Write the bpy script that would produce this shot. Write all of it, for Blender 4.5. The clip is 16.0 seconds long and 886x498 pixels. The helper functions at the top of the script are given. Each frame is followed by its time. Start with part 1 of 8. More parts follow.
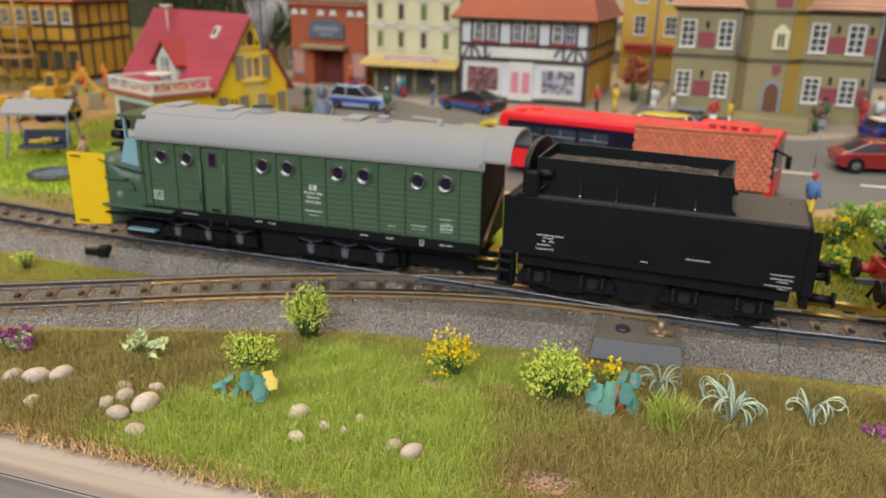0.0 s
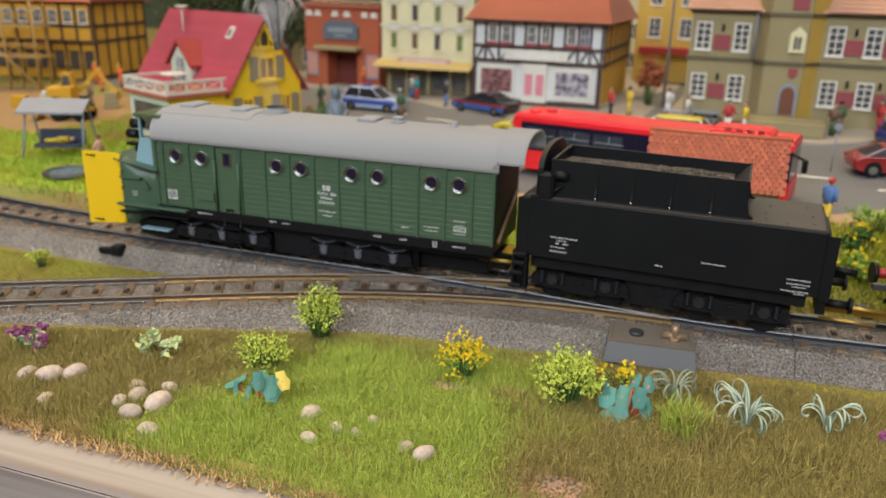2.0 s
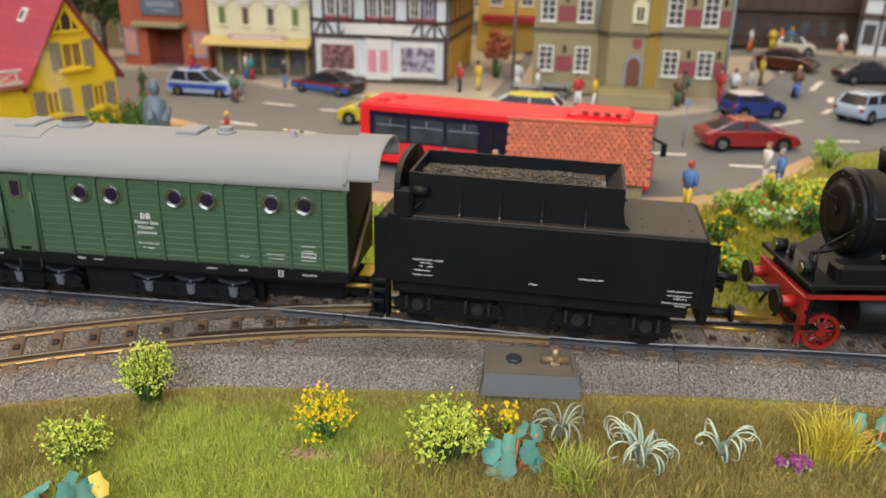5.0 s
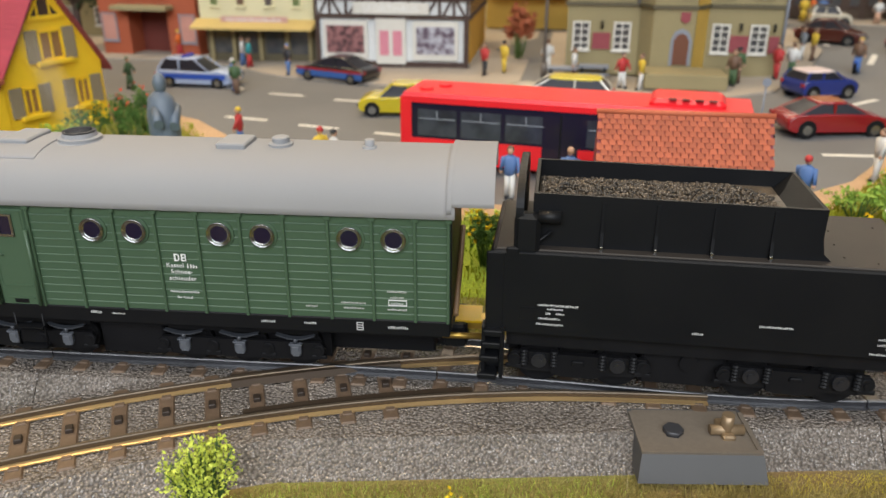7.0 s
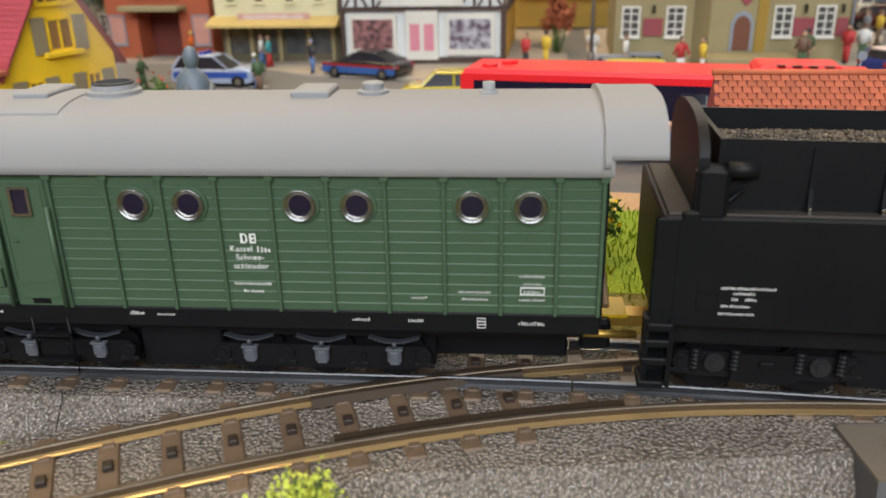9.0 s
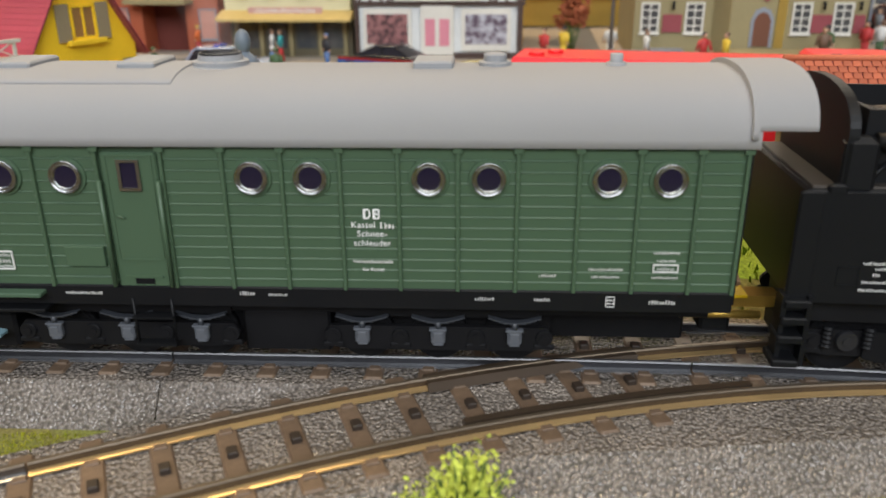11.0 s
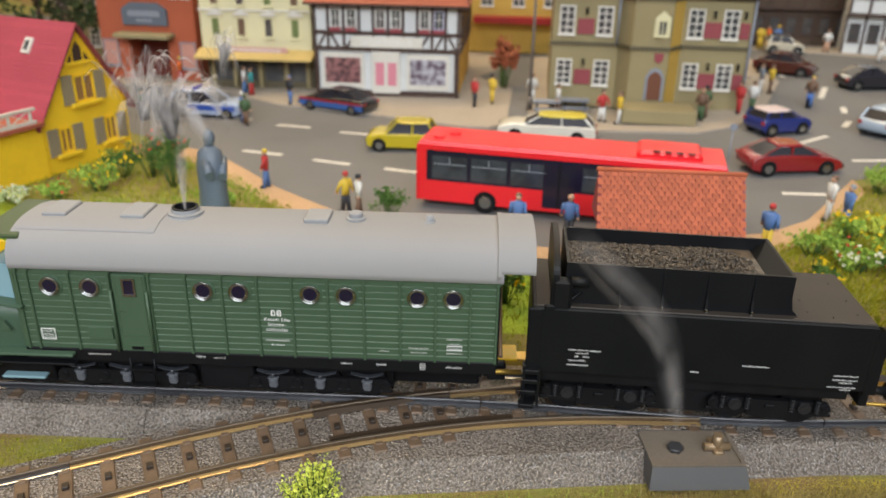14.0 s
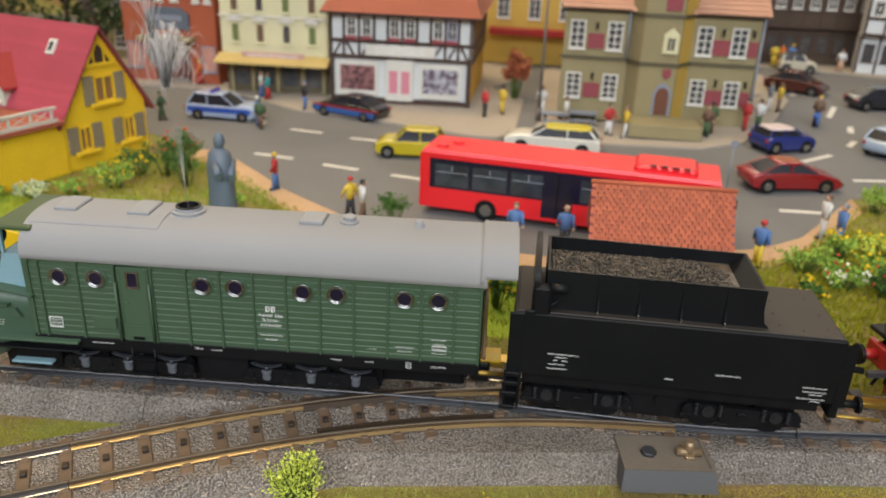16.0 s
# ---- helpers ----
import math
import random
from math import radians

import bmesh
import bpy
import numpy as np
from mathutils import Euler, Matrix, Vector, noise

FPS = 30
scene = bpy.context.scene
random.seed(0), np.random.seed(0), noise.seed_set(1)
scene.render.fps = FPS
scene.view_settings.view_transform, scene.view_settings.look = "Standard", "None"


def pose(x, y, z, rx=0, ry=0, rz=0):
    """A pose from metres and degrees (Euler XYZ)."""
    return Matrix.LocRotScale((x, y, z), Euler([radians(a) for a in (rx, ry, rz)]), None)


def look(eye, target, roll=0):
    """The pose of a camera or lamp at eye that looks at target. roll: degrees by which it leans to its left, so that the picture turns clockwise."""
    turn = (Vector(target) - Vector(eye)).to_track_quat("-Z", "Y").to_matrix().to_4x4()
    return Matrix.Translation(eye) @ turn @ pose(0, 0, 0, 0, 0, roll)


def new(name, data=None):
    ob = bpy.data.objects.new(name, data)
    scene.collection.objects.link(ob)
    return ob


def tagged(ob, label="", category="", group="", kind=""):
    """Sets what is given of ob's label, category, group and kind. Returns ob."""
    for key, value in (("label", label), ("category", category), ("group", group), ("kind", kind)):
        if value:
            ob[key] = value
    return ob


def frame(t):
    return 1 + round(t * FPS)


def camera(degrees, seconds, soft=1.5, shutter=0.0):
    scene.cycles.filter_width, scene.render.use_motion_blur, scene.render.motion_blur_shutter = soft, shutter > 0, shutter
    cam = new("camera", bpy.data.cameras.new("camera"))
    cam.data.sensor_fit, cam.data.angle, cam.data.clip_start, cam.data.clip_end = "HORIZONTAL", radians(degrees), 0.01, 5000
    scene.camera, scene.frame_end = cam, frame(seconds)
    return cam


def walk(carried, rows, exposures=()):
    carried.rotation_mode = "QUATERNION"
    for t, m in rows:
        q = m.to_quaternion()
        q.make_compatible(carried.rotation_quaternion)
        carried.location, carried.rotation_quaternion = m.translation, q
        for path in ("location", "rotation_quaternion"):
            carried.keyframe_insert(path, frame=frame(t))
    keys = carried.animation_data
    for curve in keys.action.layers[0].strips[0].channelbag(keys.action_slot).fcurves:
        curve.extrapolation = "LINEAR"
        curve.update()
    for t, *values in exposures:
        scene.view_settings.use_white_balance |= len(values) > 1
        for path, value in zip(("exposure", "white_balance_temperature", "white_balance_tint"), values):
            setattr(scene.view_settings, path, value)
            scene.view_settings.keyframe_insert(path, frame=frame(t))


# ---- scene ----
# An H0 model railway: all sizes below are full-size metres, built at 1:87.
S = 1 / 87
cam = camera(59.1, 16.0, soft=1.5)
PATH = [
    (0, (10.166, -21.483, 9.051), (9.594, -19.682, 8.396), 1.1),
    (0.5, (10.271, -21.482, 8.893), (9.663, -19.691, 8.243), 1.1),
    (1, (10.119, -21.401, 8.909), (9.492, -19.615, 8.26), 1.1),
    (1.5, (10.153, -21.524, 8.973), (9.528, -19.738, 8.324), 1.1),
    (2, (10.1, -21.446, 9.024), (9.5, -19.653, 8.373), 1.3),
    (2.5, (10.119, -21.44, 9.442), (9.575, -19.631, 8.786), 1.5),
    (3, (10.343, -21.075, 9.758), (9.88, -19.246, 9.094), 1.7),
    (3.5, (10.421, -20.702, 10.005), (10.041, -18.858, 9.332), 1.8),
    (6, (7.345, -15.812, 9.344), (7.15, -13.979, 8.569), 0.4),
    (6.5, (6.286, -14.55, 9.235), (6.104, -12.72, 8.45), 0.2),
    (7, (5.619, -13.952, 9.076), (5.453, -12.118, 8.296), 0.1),
    (7.5, (4.188, -12.649, 8.754), (4.027, -10.806, 7.993), -0.2),
    (8, (4.021, -11.611, 7.611), (3.863, -9.763, 6.863), -0.6),
    (8.5, (3.647, -11.288, 7.259), (3.483, -9.433, 6.529), -0.9),
    (9, (3.044, -11.123, 6.955), (2.88, -9.266, 6.229), -1.1),
    (11.5, (-0.29, -10.989, 6.42), (-0.375, -9.123, 5.706), -0.3),
    (12, (-1.066, -10.94, 6.581), (-1.147, -9.082, 5.846), -0.3),
    (12.5, (-1.069, -11.958, 7.736), (-1.137, -10.109, 6.976), 0.0),
    (13, (-0.066, -13.723, 10.028), (-0.133, -11.889, 9.235), 0.2),
    (13.5, (1.862, -15.778, 11.349), (1.8, -13.949, 10.543), 0.6),
    (14, (3.651, -16.881, 11.94), (3.592, -15.048, 11.144), 1.1),
    (14.5, (4.25, -17.331, 12.058), (4.194, -15.498, 11.261), 1.5),
    (15, (4.349, -17.388, 12.137), (4.292, -15.552, 11.344), 2.0),
    (15.5, (4.475, -17.655, 12.18), (4.411, -15.817, 11.393), 2.3),
    (16, (4.476, -17.686, 12.248), (4.368, -15.848, 11.468), 2.3),
]
walk(cam, [(t, look(Vector(eye) * S, Vector(target) * S, roll)) for t, eye, target, roll in PATH],
     [(0, -0.03), (3.7, 0.02), (6, 0.14), (9, 0.14), (11.5, 0.1), (14.6, 0.12), (15.5, 0.03), (16, 0.0)])
cam.data.dof.use_dof, cam.data.dof.focus_distance, cam.data.dof.aperture_fstop = True, 0.18, 24.0

# ---- light ----
# Unseen hall: lamps on its ceiling and daylight from windows behind the camera.
world = bpy.data.worlds.new("hall_air")
scene.world = world
world.use_nodes = True
world.node_tree.nodes["Background"].inputs[0].default_value = (0.95, 0.95, 1.0, 1)
world.node_tree.nodes["Background"].inputs[1].default_value = 0.12
scene.view_settings.exposure = 0.0


def lamp(name, eye, target, w, d, watts, colour):
    data = bpy.data.lights.new(name, "AREA")
    data.shape, data.size, data.size_y, data.energy, data.color = "RECTANGLE", w, d, watts, colour
    ob = new(name, data)
    ob.matrix_world = look(eye, target)
    return ob


lamp("ceiling_lamp", (0.0, -0.3, 1.6), (0.0, -0.25, 0.0), 1.6, 0.3, 12, (1.0, 0.92, 0.8))
lamp("ceiling_lamp", (-0.55, 0.6, 1.6), (-0.5, 0.5, 0.0), 1.6, 0.3, 24, (1.0, 0.73, 0.4))
# Low row added at the back so that rails and ballast gleam.
lamp("ceiling_lamp", (0.1, 2.7, 1.55), (0.1, 0.0, 0.0), 4.0, 0.35, 34, (1.0, 0.88, 0.7))
lamp("window_daylight", (0.1, -1.6, 1.08), (0.05, 0.1, 0.0), 2.6, 0.8, 51, (0.9, 0.945, 1.0))

# ---- materials ----
def mat(name, base, rough=0.6, metal=0.0, second=None, scale=30.0, mix=0.5, grain=0.0, grain_scale=900.0, bump=0.0, bump_scale=400.0,
        spec=0.5, coat=0.0, per_object=0.0, detail=4.0):
    """A painted or natural surface: a base colour, a second colour in blotches, fine grain and bump. Scales are per metre."""
    m = bpy.data.materials.new(name)
    m.use_nodes = True
    nt = m.node_tree
    b = nt.nodes["Principled BSDF"]
    b.inputs["Roughness"].default_value, b.inputs["Metallic"].default_value = rough, metal
    b.inputs["Specular IOR Level"].default_value, b.inputs["Coat Weight"].default_value = spec, coat
    co = nt.nodes.new("ShaderNodeTexCoord")
    out = None

    def noise_tex(s, d=4.0):
        n = nt.nodes.new("ShaderNodeTexNoise")
        n.inputs["Scale"].default_value, n.inputs["Detail"].default_value = s, d
        nt.links.new(co.outputs["Object"], n.inputs["Vector"])
        return n

    def mixer(kind, fac, a, c):
        x = nt.nodes.new("ShaderNodeMix")
        x.data_type, x.blend_type = "RGBA", kind
        for sock, v in ((x.inputs[0], fac), (x.inputs[6], a), (x.inputs[7], c)):
            if hasattr(v, "default_value"):
                nt.links.new(v, sock)
            else:
                sock.default_value = v
        return x.outputs[2]

    col = (*base, 1)
    other = (*(second or [c * 0.8 for c in base]), 1)
    n1 = noise_tex(scale, detail)
    ramp = nt.nodes.new("ShaderNodeMapRange")
    ramp.inputs[1].default_value, ramp.inputs[2].default_value = 0.38, 0.62
    ramp.inputs[4].default_value = mix
    nt.links.new(n1.outputs["Fac"], ramp.inputs[0])
    out = mixer("MIX", ramp.outputs[0], col, other)
    if grain:
        n2 = noise_tex(grain_scale, 3.0)
        g = nt.nodes.new("ShaderNodeMapRange")
        g.inputs[1].default_value, g.inputs[2].default_value = 0.3, 0.7
        g.inputs[3].default_value, g.inputs[4].default_value = 1 - grain, 1 + grain
        nt.links.new(n2.outputs["Fac"], g.inputs[0])
        out = mixer("MULTIPLY", 1.0, out, g.outputs[0])
    if per_object:
        oi = nt.nodes.new("ShaderNodeObjectInfo")
        g = nt.nodes.new("ShaderNodeMapRange")
        g.inputs[3].default_value, g.inputs[4].default_value = 1 - per_object, 1 + per_object
        nt.links.new(oi.outputs["Random"], g.inputs[0])
        out = mixer("MULTIPLY", 1.0, out, g.outputs[0])
    nt.links.new(out, b.inputs["Base Color"])
    if bump:
        n3 = noise_tex(bump_scale, 3.0)
        bp = nt.nodes.new("ShaderNodeBump")
        bp.inputs["Strength"].default_value, bp.inputs["Distance"].default_value = bump, 0.4 / bump_scale
        nt.links.new(n3.outputs["Fac"], bp.inputs["Height"])
        nt.links.new(bp.outputs["Normal"], b.inputs["Normal"])
    return m


# ---- mesh tools (full-size metres in, model metres out) ----
class Shape:
    def __init__(self):
        self.v, self.f, self.soft, self.kinds, self.now = [], [], [], [], 0

    def add(self, verts, faces, soft=False):
        n = len(self.v)
        self.v += [tuple(p) for p in verts]
        self.f += [tuple(n + i for i in face) for face in faces]
        self.soft += [soft] * len(faces)
        return self

    def box(self, x0, x1, y0, y1, z0, z1, b=0.0):
        """A box; b: the width of its chamfered upright and upper edges."""
        if b <= 0:
            p = [(x, y, z) for z in (z0, z1) for x, y in ((x0, y0), (x1, y0), (x1, y1), (x0, y1))]
            return self.add(p, [(3, 2, 1, 0), (4, 5, 6, 7), (0, 1, 5, 4), (1, 2, 6, 5), (2, 3, 7, 6), (3, 0, 4, 7)])

        def ring(i, z):
            return [(x0 + i + b, y0 + i, z), (x1 - i - b, y0 + i, z), (x1 - i, y0 + i + b, z), (x1 - i, y1 - i - b, z),
                    (x1 - i - b, y1 - i, z), (x0 + i + b, y1 - i, z), (x0 + i, y1 - i - b, z), (x0 + i, y0 + i + b, z)]

        rings = [ring(0, z0), ring(0, z1 - b), ring(b, z1)]
        return self.loft(rings)

    def loft(self, rings, caps=True, soft=False, closed=True):
        n = len(rings[0])
        faces = []
        for k in range(len(rings) - 1):
            for i in range(n if closed else n - 1):
                j = (i + 1) % n
                faces.append((k * n + i, k * n + j, (k + 1) * n + j, (k + 1) * n + i))
        self.add([p for r in rings for p in r], faces, soft)
        if caps:
            m = len(self.v) - n * len(rings)
            self.f += [tuple(m + i for i in reversed(range(n))), tuple(m + n * (len(rings) - 1) + i for i in range(n))]
            self.soft += [False, False]
        return self

    def prism(self, outline, axis, a, b, soft=False):
        """An outline in the two other axes (for y: x and z), drawn out along the axis from a to b."""
        put = {"x": lambda u, w, d: (d, u, w), "y": lambda u, w, d: (u, d, w), "z": lambda u, w, d: (u, w, d)}[axis]
        return self.loft([[put(u, w, d) for u, w in outline] for d in (a, b)], soft=soft)

    def cyl(self, p, q, r, n=12, r2=None, soft=True, caps=True):
        p, q = Vector(p), Vector(q)
        w = (q - p).normalized()
        u = w.orthogonal().normalized()
        t = w.cross(u)
        rings = [[e + rr * (math.cos(2 * math.pi * i / n) * u + math.sin(2 * math.pi * i / n) * t) for i in range(n)]
                 for e, rr in ((p, r), (q, r if r2 is None else r2))]
        return self.loft(rings, caps, soft)

    def ball(self, c, rx, ry=None, rz=None, n=10, m=6, wob=0.0, rnd=None):
        ry, rz = ry or rx, rz or rx
        rings = []
        for k in range(1, m):
            a = math.pi * k / m
            ring = []
            for i in range(n):
                t = 2 * math.pi * i / n
                s = 1 + (rnd.uniform(-wob, wob) if rnd else 0)
                ring.append((c[0] + rx * s * math.sin(a) * math.cos(t), c[1] + ry * s * math.sin(a) * math.sin(t), c[2] - rz * s * math.cos(a)))
            rings.append(ring)
        self.loft(rings, False, True)
        base = len(self.v) - n * len(rings)
        lo, hi = len(self.v), len(self.v) + 1
        self.v += [(c[0], c[1], c[2] - rz), (c[0], c[1], c[2] + rz)]
        for i in range(n):
            j = (i + 1) % n
            self.f += [(lo, base + j, base + i), (hi, base + n * (m - 2) + i, base + n * (m - 2) + j)]
            self.soft += [True, True]
        return self

    def use(self, k):
        """The material slot for what is added next."""
        self.kinds += [self.now] * (len(self.f) - len(self.kinds))
        self.now = k
        return self

    def turned(self, m):
        self.v = [tuple(m @ Vector(p)) for p in self.v]
        return self

    def laid_out(self):
        """Drawn on the town's plan: carried over to the layout."""
        self.v = [(q[0], q[1], z + q[2]) for x, y, z in self.v for q in (laid(x, y),)]
        return self

    def data(self, name, material):
        me = bpy.data.meshes.new(name)
        me.from_pydata([(x * S, y * S, z * S) for x, y, z in self.v], [], self.f)
        me.polygons.foreach_set("use_smooth", self.soft)
        self.use(0)
        for one in material if isinstance(material, (list, tuple)) else [material]:
            me.materials.append(one)
        me.polygons.foreach_set("material_index", self.kinds)
        me.update()
        return me


def part(name, shape, material, parent=None, label="", at=None):
    me = shape.data(name, material) if isinstance(shape, Shape) else shape
    ob = new(name, me)
    if parent is not None:
        ob.parent = parent
    if at is not None:
        ob.matrix_basis = place(*at)
    return tagged(ob, label)


def stuff(ob):
    return tagged(ob, kind="stuff")


def place(x, y, z, turn=0.0, lean=0.0):
    return pose(x * S, y * S, z * S, lean, 0, turn)


def laid(x, y):
    """From the town's own plan to the layout: the town lies a little askew to the railway and rises away from it."""
    u, v = x / 10, y / 10
    a, b = max(-2.3, min(2.3, u)), max(-1.0, min(4.0, v))
    dx = 0.091 + 0.116 * u + 0.791 * v + 0.2 * a * a + 0.029 * a * b
    dy = -0.098 - 0.269 * u + 0.294 * v - 0.167 * a * a - 0.032 * a * b - 0.043 * b * b
    dz = (-0.069 + 0.025 * a + 0.101 * b + 0.043 * a * a + 0.065 * a * b + 0.014 * b * b) * smooth(2.5, 9.0, y)
    return x + dx, y + dy, dz


def site(x, y, z, turn=0.0):
    """A place on the town's plan as a pose on the layout."""
    c, e, n = laid(x, y), laid(x + 1, y), laid(x, y + 1)
    ax, ay, bx, by = e[0] - c[0], e[1] - c[1], n[0] - c[0], n[1] - c[1]
    skew = math.degrees(math.atan2(ay, ax) + math.atan2(-bx, by)) / 2
    size = max(0.97, min(1.07, math.sqrt(abs(ax * by - ay * bx))))
    return place(c[0], c[1], z + c[2], turn + skew) @ Matrix.Diagonal((size, size, size, 1))


def thing(name, x, y, z, turn=0.0, label="", category="", group="", kind="", plan=True):
    ob = new(name)
    ob.empty_display_size = 0.005
    ob.matrix_basis = site(x, y, z, turn) if plan else place(x, y, z, turn)
    return tagged(ob, label, category, group, kind)


def smooth(a, b, x):
    t = max(0.0, min(1.0, (x - a) / (b - a)))
    return t * t * (3 - 2 * t)


ROAD_Z = 0.2


def ground_z(x, y):
    """The height of the layout's ground."""
    front = -0.82 + 0.7 * smooth(-2.0, -9.0, y) if y < -2 else -0.82
    return front + (ROAD_Z - 0.03 - front) * smooth(2.9, 5.0, y)

# ---- ground and track ----
M_SOIL = mat("flocked_soil", (0.2, 0.21, 0.045), 0.95, second=(0.2, 0.13, 0.05), scale=26, mix=1.0, grain=0.35, grain_scale=1500, bump=0.8, bump_scale=900)
M_ROAD = mat("grey_street_paint", (0.135, 0.135, 0.135), 0.8, second=(0.165, 0.16, 0.155), scale=15, grain=0.08, grain_scale=2500, bump=0.12, bump_scale=2500)
M_PAVE = mat("pale_pavement", (0.36, 0.31, 0.25), 0.85, second=(0.3, 0.26, 0.21), scale=30, grain=0.12, grain_scale=1500)
M_SAND = mat("sandy_verge", (0.46, 0.30, 0.17), 0.95, second=(0.38, 0.25, 0.14), scale=50, grain=0.25, grain_scale=1600, bump=0.5, bump_scale=900)
M_PAINT = mat("road_marking", (0.62, 0.6, 0.55), 0.8, second=(0.5, 0.48, 0.44), scale=150)
M_SLEEPER = mat("brown_sleeper", (0.14, 0.093, 0.06), 0.45, second=(0.1, 0.068, 0.046), scale=80, grain=0.15, per_object=0.12)
M_STUD = mat("dark_brown_stud", (0.03, 0.02, 0.014), 0.5)
M_DARKRAIL = mat("blackened_rail_side", (0.03, 0.03, 0.034), 0.35, metal=0.5)
M_RAIL = mat("rail_side", (0.065, 0.045, 0.03), 0.4, metal=0.4)
M_RAILTOP = mat("worn_rail_head", (0.15, 0.115, 0.08), 0.4, metal=0.6, second=(0.1, 0.08, 0.06), scale=30)
# Metal foot strips whose gold and steel tones paint in the rails' reflections.
M_RAILFOOT = mat("gold_gleam_rail_foot", (0.62, 0.43, 0.2), 0.34, metal=0.75, second=(0.45, 0.32, 0.17), scale=40)
M_STEELFOOT = mat("white_gleam_rail_foot", (0.42, 0.43, 0.45), 0.25, metal=0.85, second=(0.2, 0.2, 0.21), scale=25, mix=0.9)
M_RAILSTEEL = mat("polished_rail_head", (0.15, 0.15, 0.155), 0.4, metal=0.7, second=(0.1, 0.1, 0.105), scale=30)
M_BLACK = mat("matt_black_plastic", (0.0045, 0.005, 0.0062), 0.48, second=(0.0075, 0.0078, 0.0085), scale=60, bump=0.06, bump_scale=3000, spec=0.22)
M_DECK = mat("brownish_black_deck", (0.026, 0.02, 0.0155), 0.6, second=(0.017, 0.014, 0.012), scale=60, bump=0.06, bump_scale=3000)
M_DARK = mat("dark_grey_metal", (0.05, 0.05, 0.055), 0.45, metal=0.3)
M_GREYBOX = mat("axle_box_grey", (0.085, 0.093, 0.108), 0.4, second=(0.11, 0.116, 0.128), scale=200)


def pebbled(name, base, second):
    """Moulded plastic ballast: rounded grains with glossy tops."""
    m = mat(name, base, 0.13, second=second, scale=45, mix=0.8, spec=1.0, grain=0.35, grain_scale=2200)
    nt = m.node_tree
    b = nt.nodes["Principled BSDF"]
    co = nt.nodes.new("ShaderNodeTexCoord")
    vo = nt.nodes.new("ShaderNodeTexVoronoi")
    vo.feature = "SMOOTH_F1"
    vo.inputs["Scale"].default_value = 1350.0
    vo.inputs["Smoothness"].default_value = 0.25
    nt.links.new(co.outputs["Object"], vo.inputs["Vector"])
    inv = nt.nodes.new("ShaderNodeMath")
    inv.operation = "SUBTRACT"
    inv.inputs[0].default_value = 1.0
    nt.links.new(vo.outputs["Distance"], inv.inputs[1])
    bp = nt.nodes.new("ShaderNodeBump")
    bp.inputs["Strength"].default_value, bp.inputs["Distance"].default_value = 1.0, 0.0008
    nt.links.new(inv.outputs[0], bp.inputs["Height"])
    nt.links.new(bp.outputs["Normal"], b.inputs["Normal"])
    # The colour is darkened in the gaps between the grains.
    joint = nt.nodes.new("ShaderNodeMapRange")
    joint.inputs[1].default_value, joint.inputs[2].default_value, joint.inputs[3].default_value, joint.inputs[4].default_value = 0.25, 0.75, 1.0, 0.45
    nt.links.new(vo.outputs["Distance"], joint.inputs[0])
    gap_tone = nt.nodes.new("ShaderNodeVectorMath")
    gap_tone.operation = "SCALE"
    nt.links.new(b.inputs["Base Color"].links[0].from_socket, gap_tone.inputs[0])
    nt.links.new(joint.outputs[0], gap_tone.inputs["Scale"])
    nt.links.new(gap_tone.outputs[0], b.inputs["Base Color"])
    return m


M_BALLAST = pebbled("moulded_ballast", (0.3, 0.262, 0.23), (0.215, 0.187, 0.163))


def grid(xs, ys, height):
    w = len(xs)
    return Shape().add([(x, y, height(x, y)) for y in ys for x in xs],
                       [(r * w + c, r * w + c + 1, (r + 1) * w + c + 1, (r + 1) * w + c) for r in range(len(ys) - 1) for c in range(w - 1)], True)


xs = [-160 + i * 5 for i in range(20)] + [-60 + i * 1.0 for i in range(121)] + [65 + 5 * i for i in range(20)]
ys = [-10.15 + 0.47 * i for i in range(40)] + [9 + 3 * i for i in range(40)]
tagged(part("ground", grid(xs, ys, ground_z).laid_out(), M_SOIL), "mossy flocked ground of a model railway", "ground", kind="structure")

# The board's weathered wooden edge.
M_BOARD = mat("weathered_board", (0.38, 0.33, 0.29), 0.5, second=(0.2, 0.155, 0.13), scale=9, mix=0.8)
nt = M_BOARD.node_tree
for tex in [n for n in nt.nodes if n.bl_idname == "ShaderNodeTexNoise"]:
    # Grain runs along the board.
    co, mp = nt.nodes.new("ShaderNodeTexCoord"), nt.nodes.new("ShaderNodeMapping")
    mp.inputs["Scale"].default_value = (0.6, 18.0, 18.0)
    nt.links.new(co.outputs["Object"], mp.inputs["Vector"])
    nt.links.new(mp.outputs[0], tex.inputs["Vector"])
M_FRAY = mat("frayed_fleece", (0.55, 0.36, 0.16), 0.95, second=(0.46, 0.28, 0.1), scale=60, grain=0.3, grain_scale=1400, bump=0.8, bump_scale=900)
edge = thing("board_edge", 0, 0, 0, label="weathered wooden board along the layout's edge", category="board", kind="structure", plan=False)
part("board", Shape().box(-60, 60, -11.72, -10.3, -1.3, -0.2, 0.06), M_BOARD, edge)
part("facing", Shape().box(-60, 60, -11.78, -11.72, -0.62, -0.24, 0.02), M_BOARD, edge)
part("lower_board", Shape().box(-60, 60, -11.76, -11.5, -5.6, -1.35, 0.06).box(-60, 60, -17.0, -11.8, -3.2, -3.0, 0.03), mat("dark_red_board", (0.055, 0.02, 0.015), 0.6), edge)
rnd = random.Random(3)
fray = Shape()
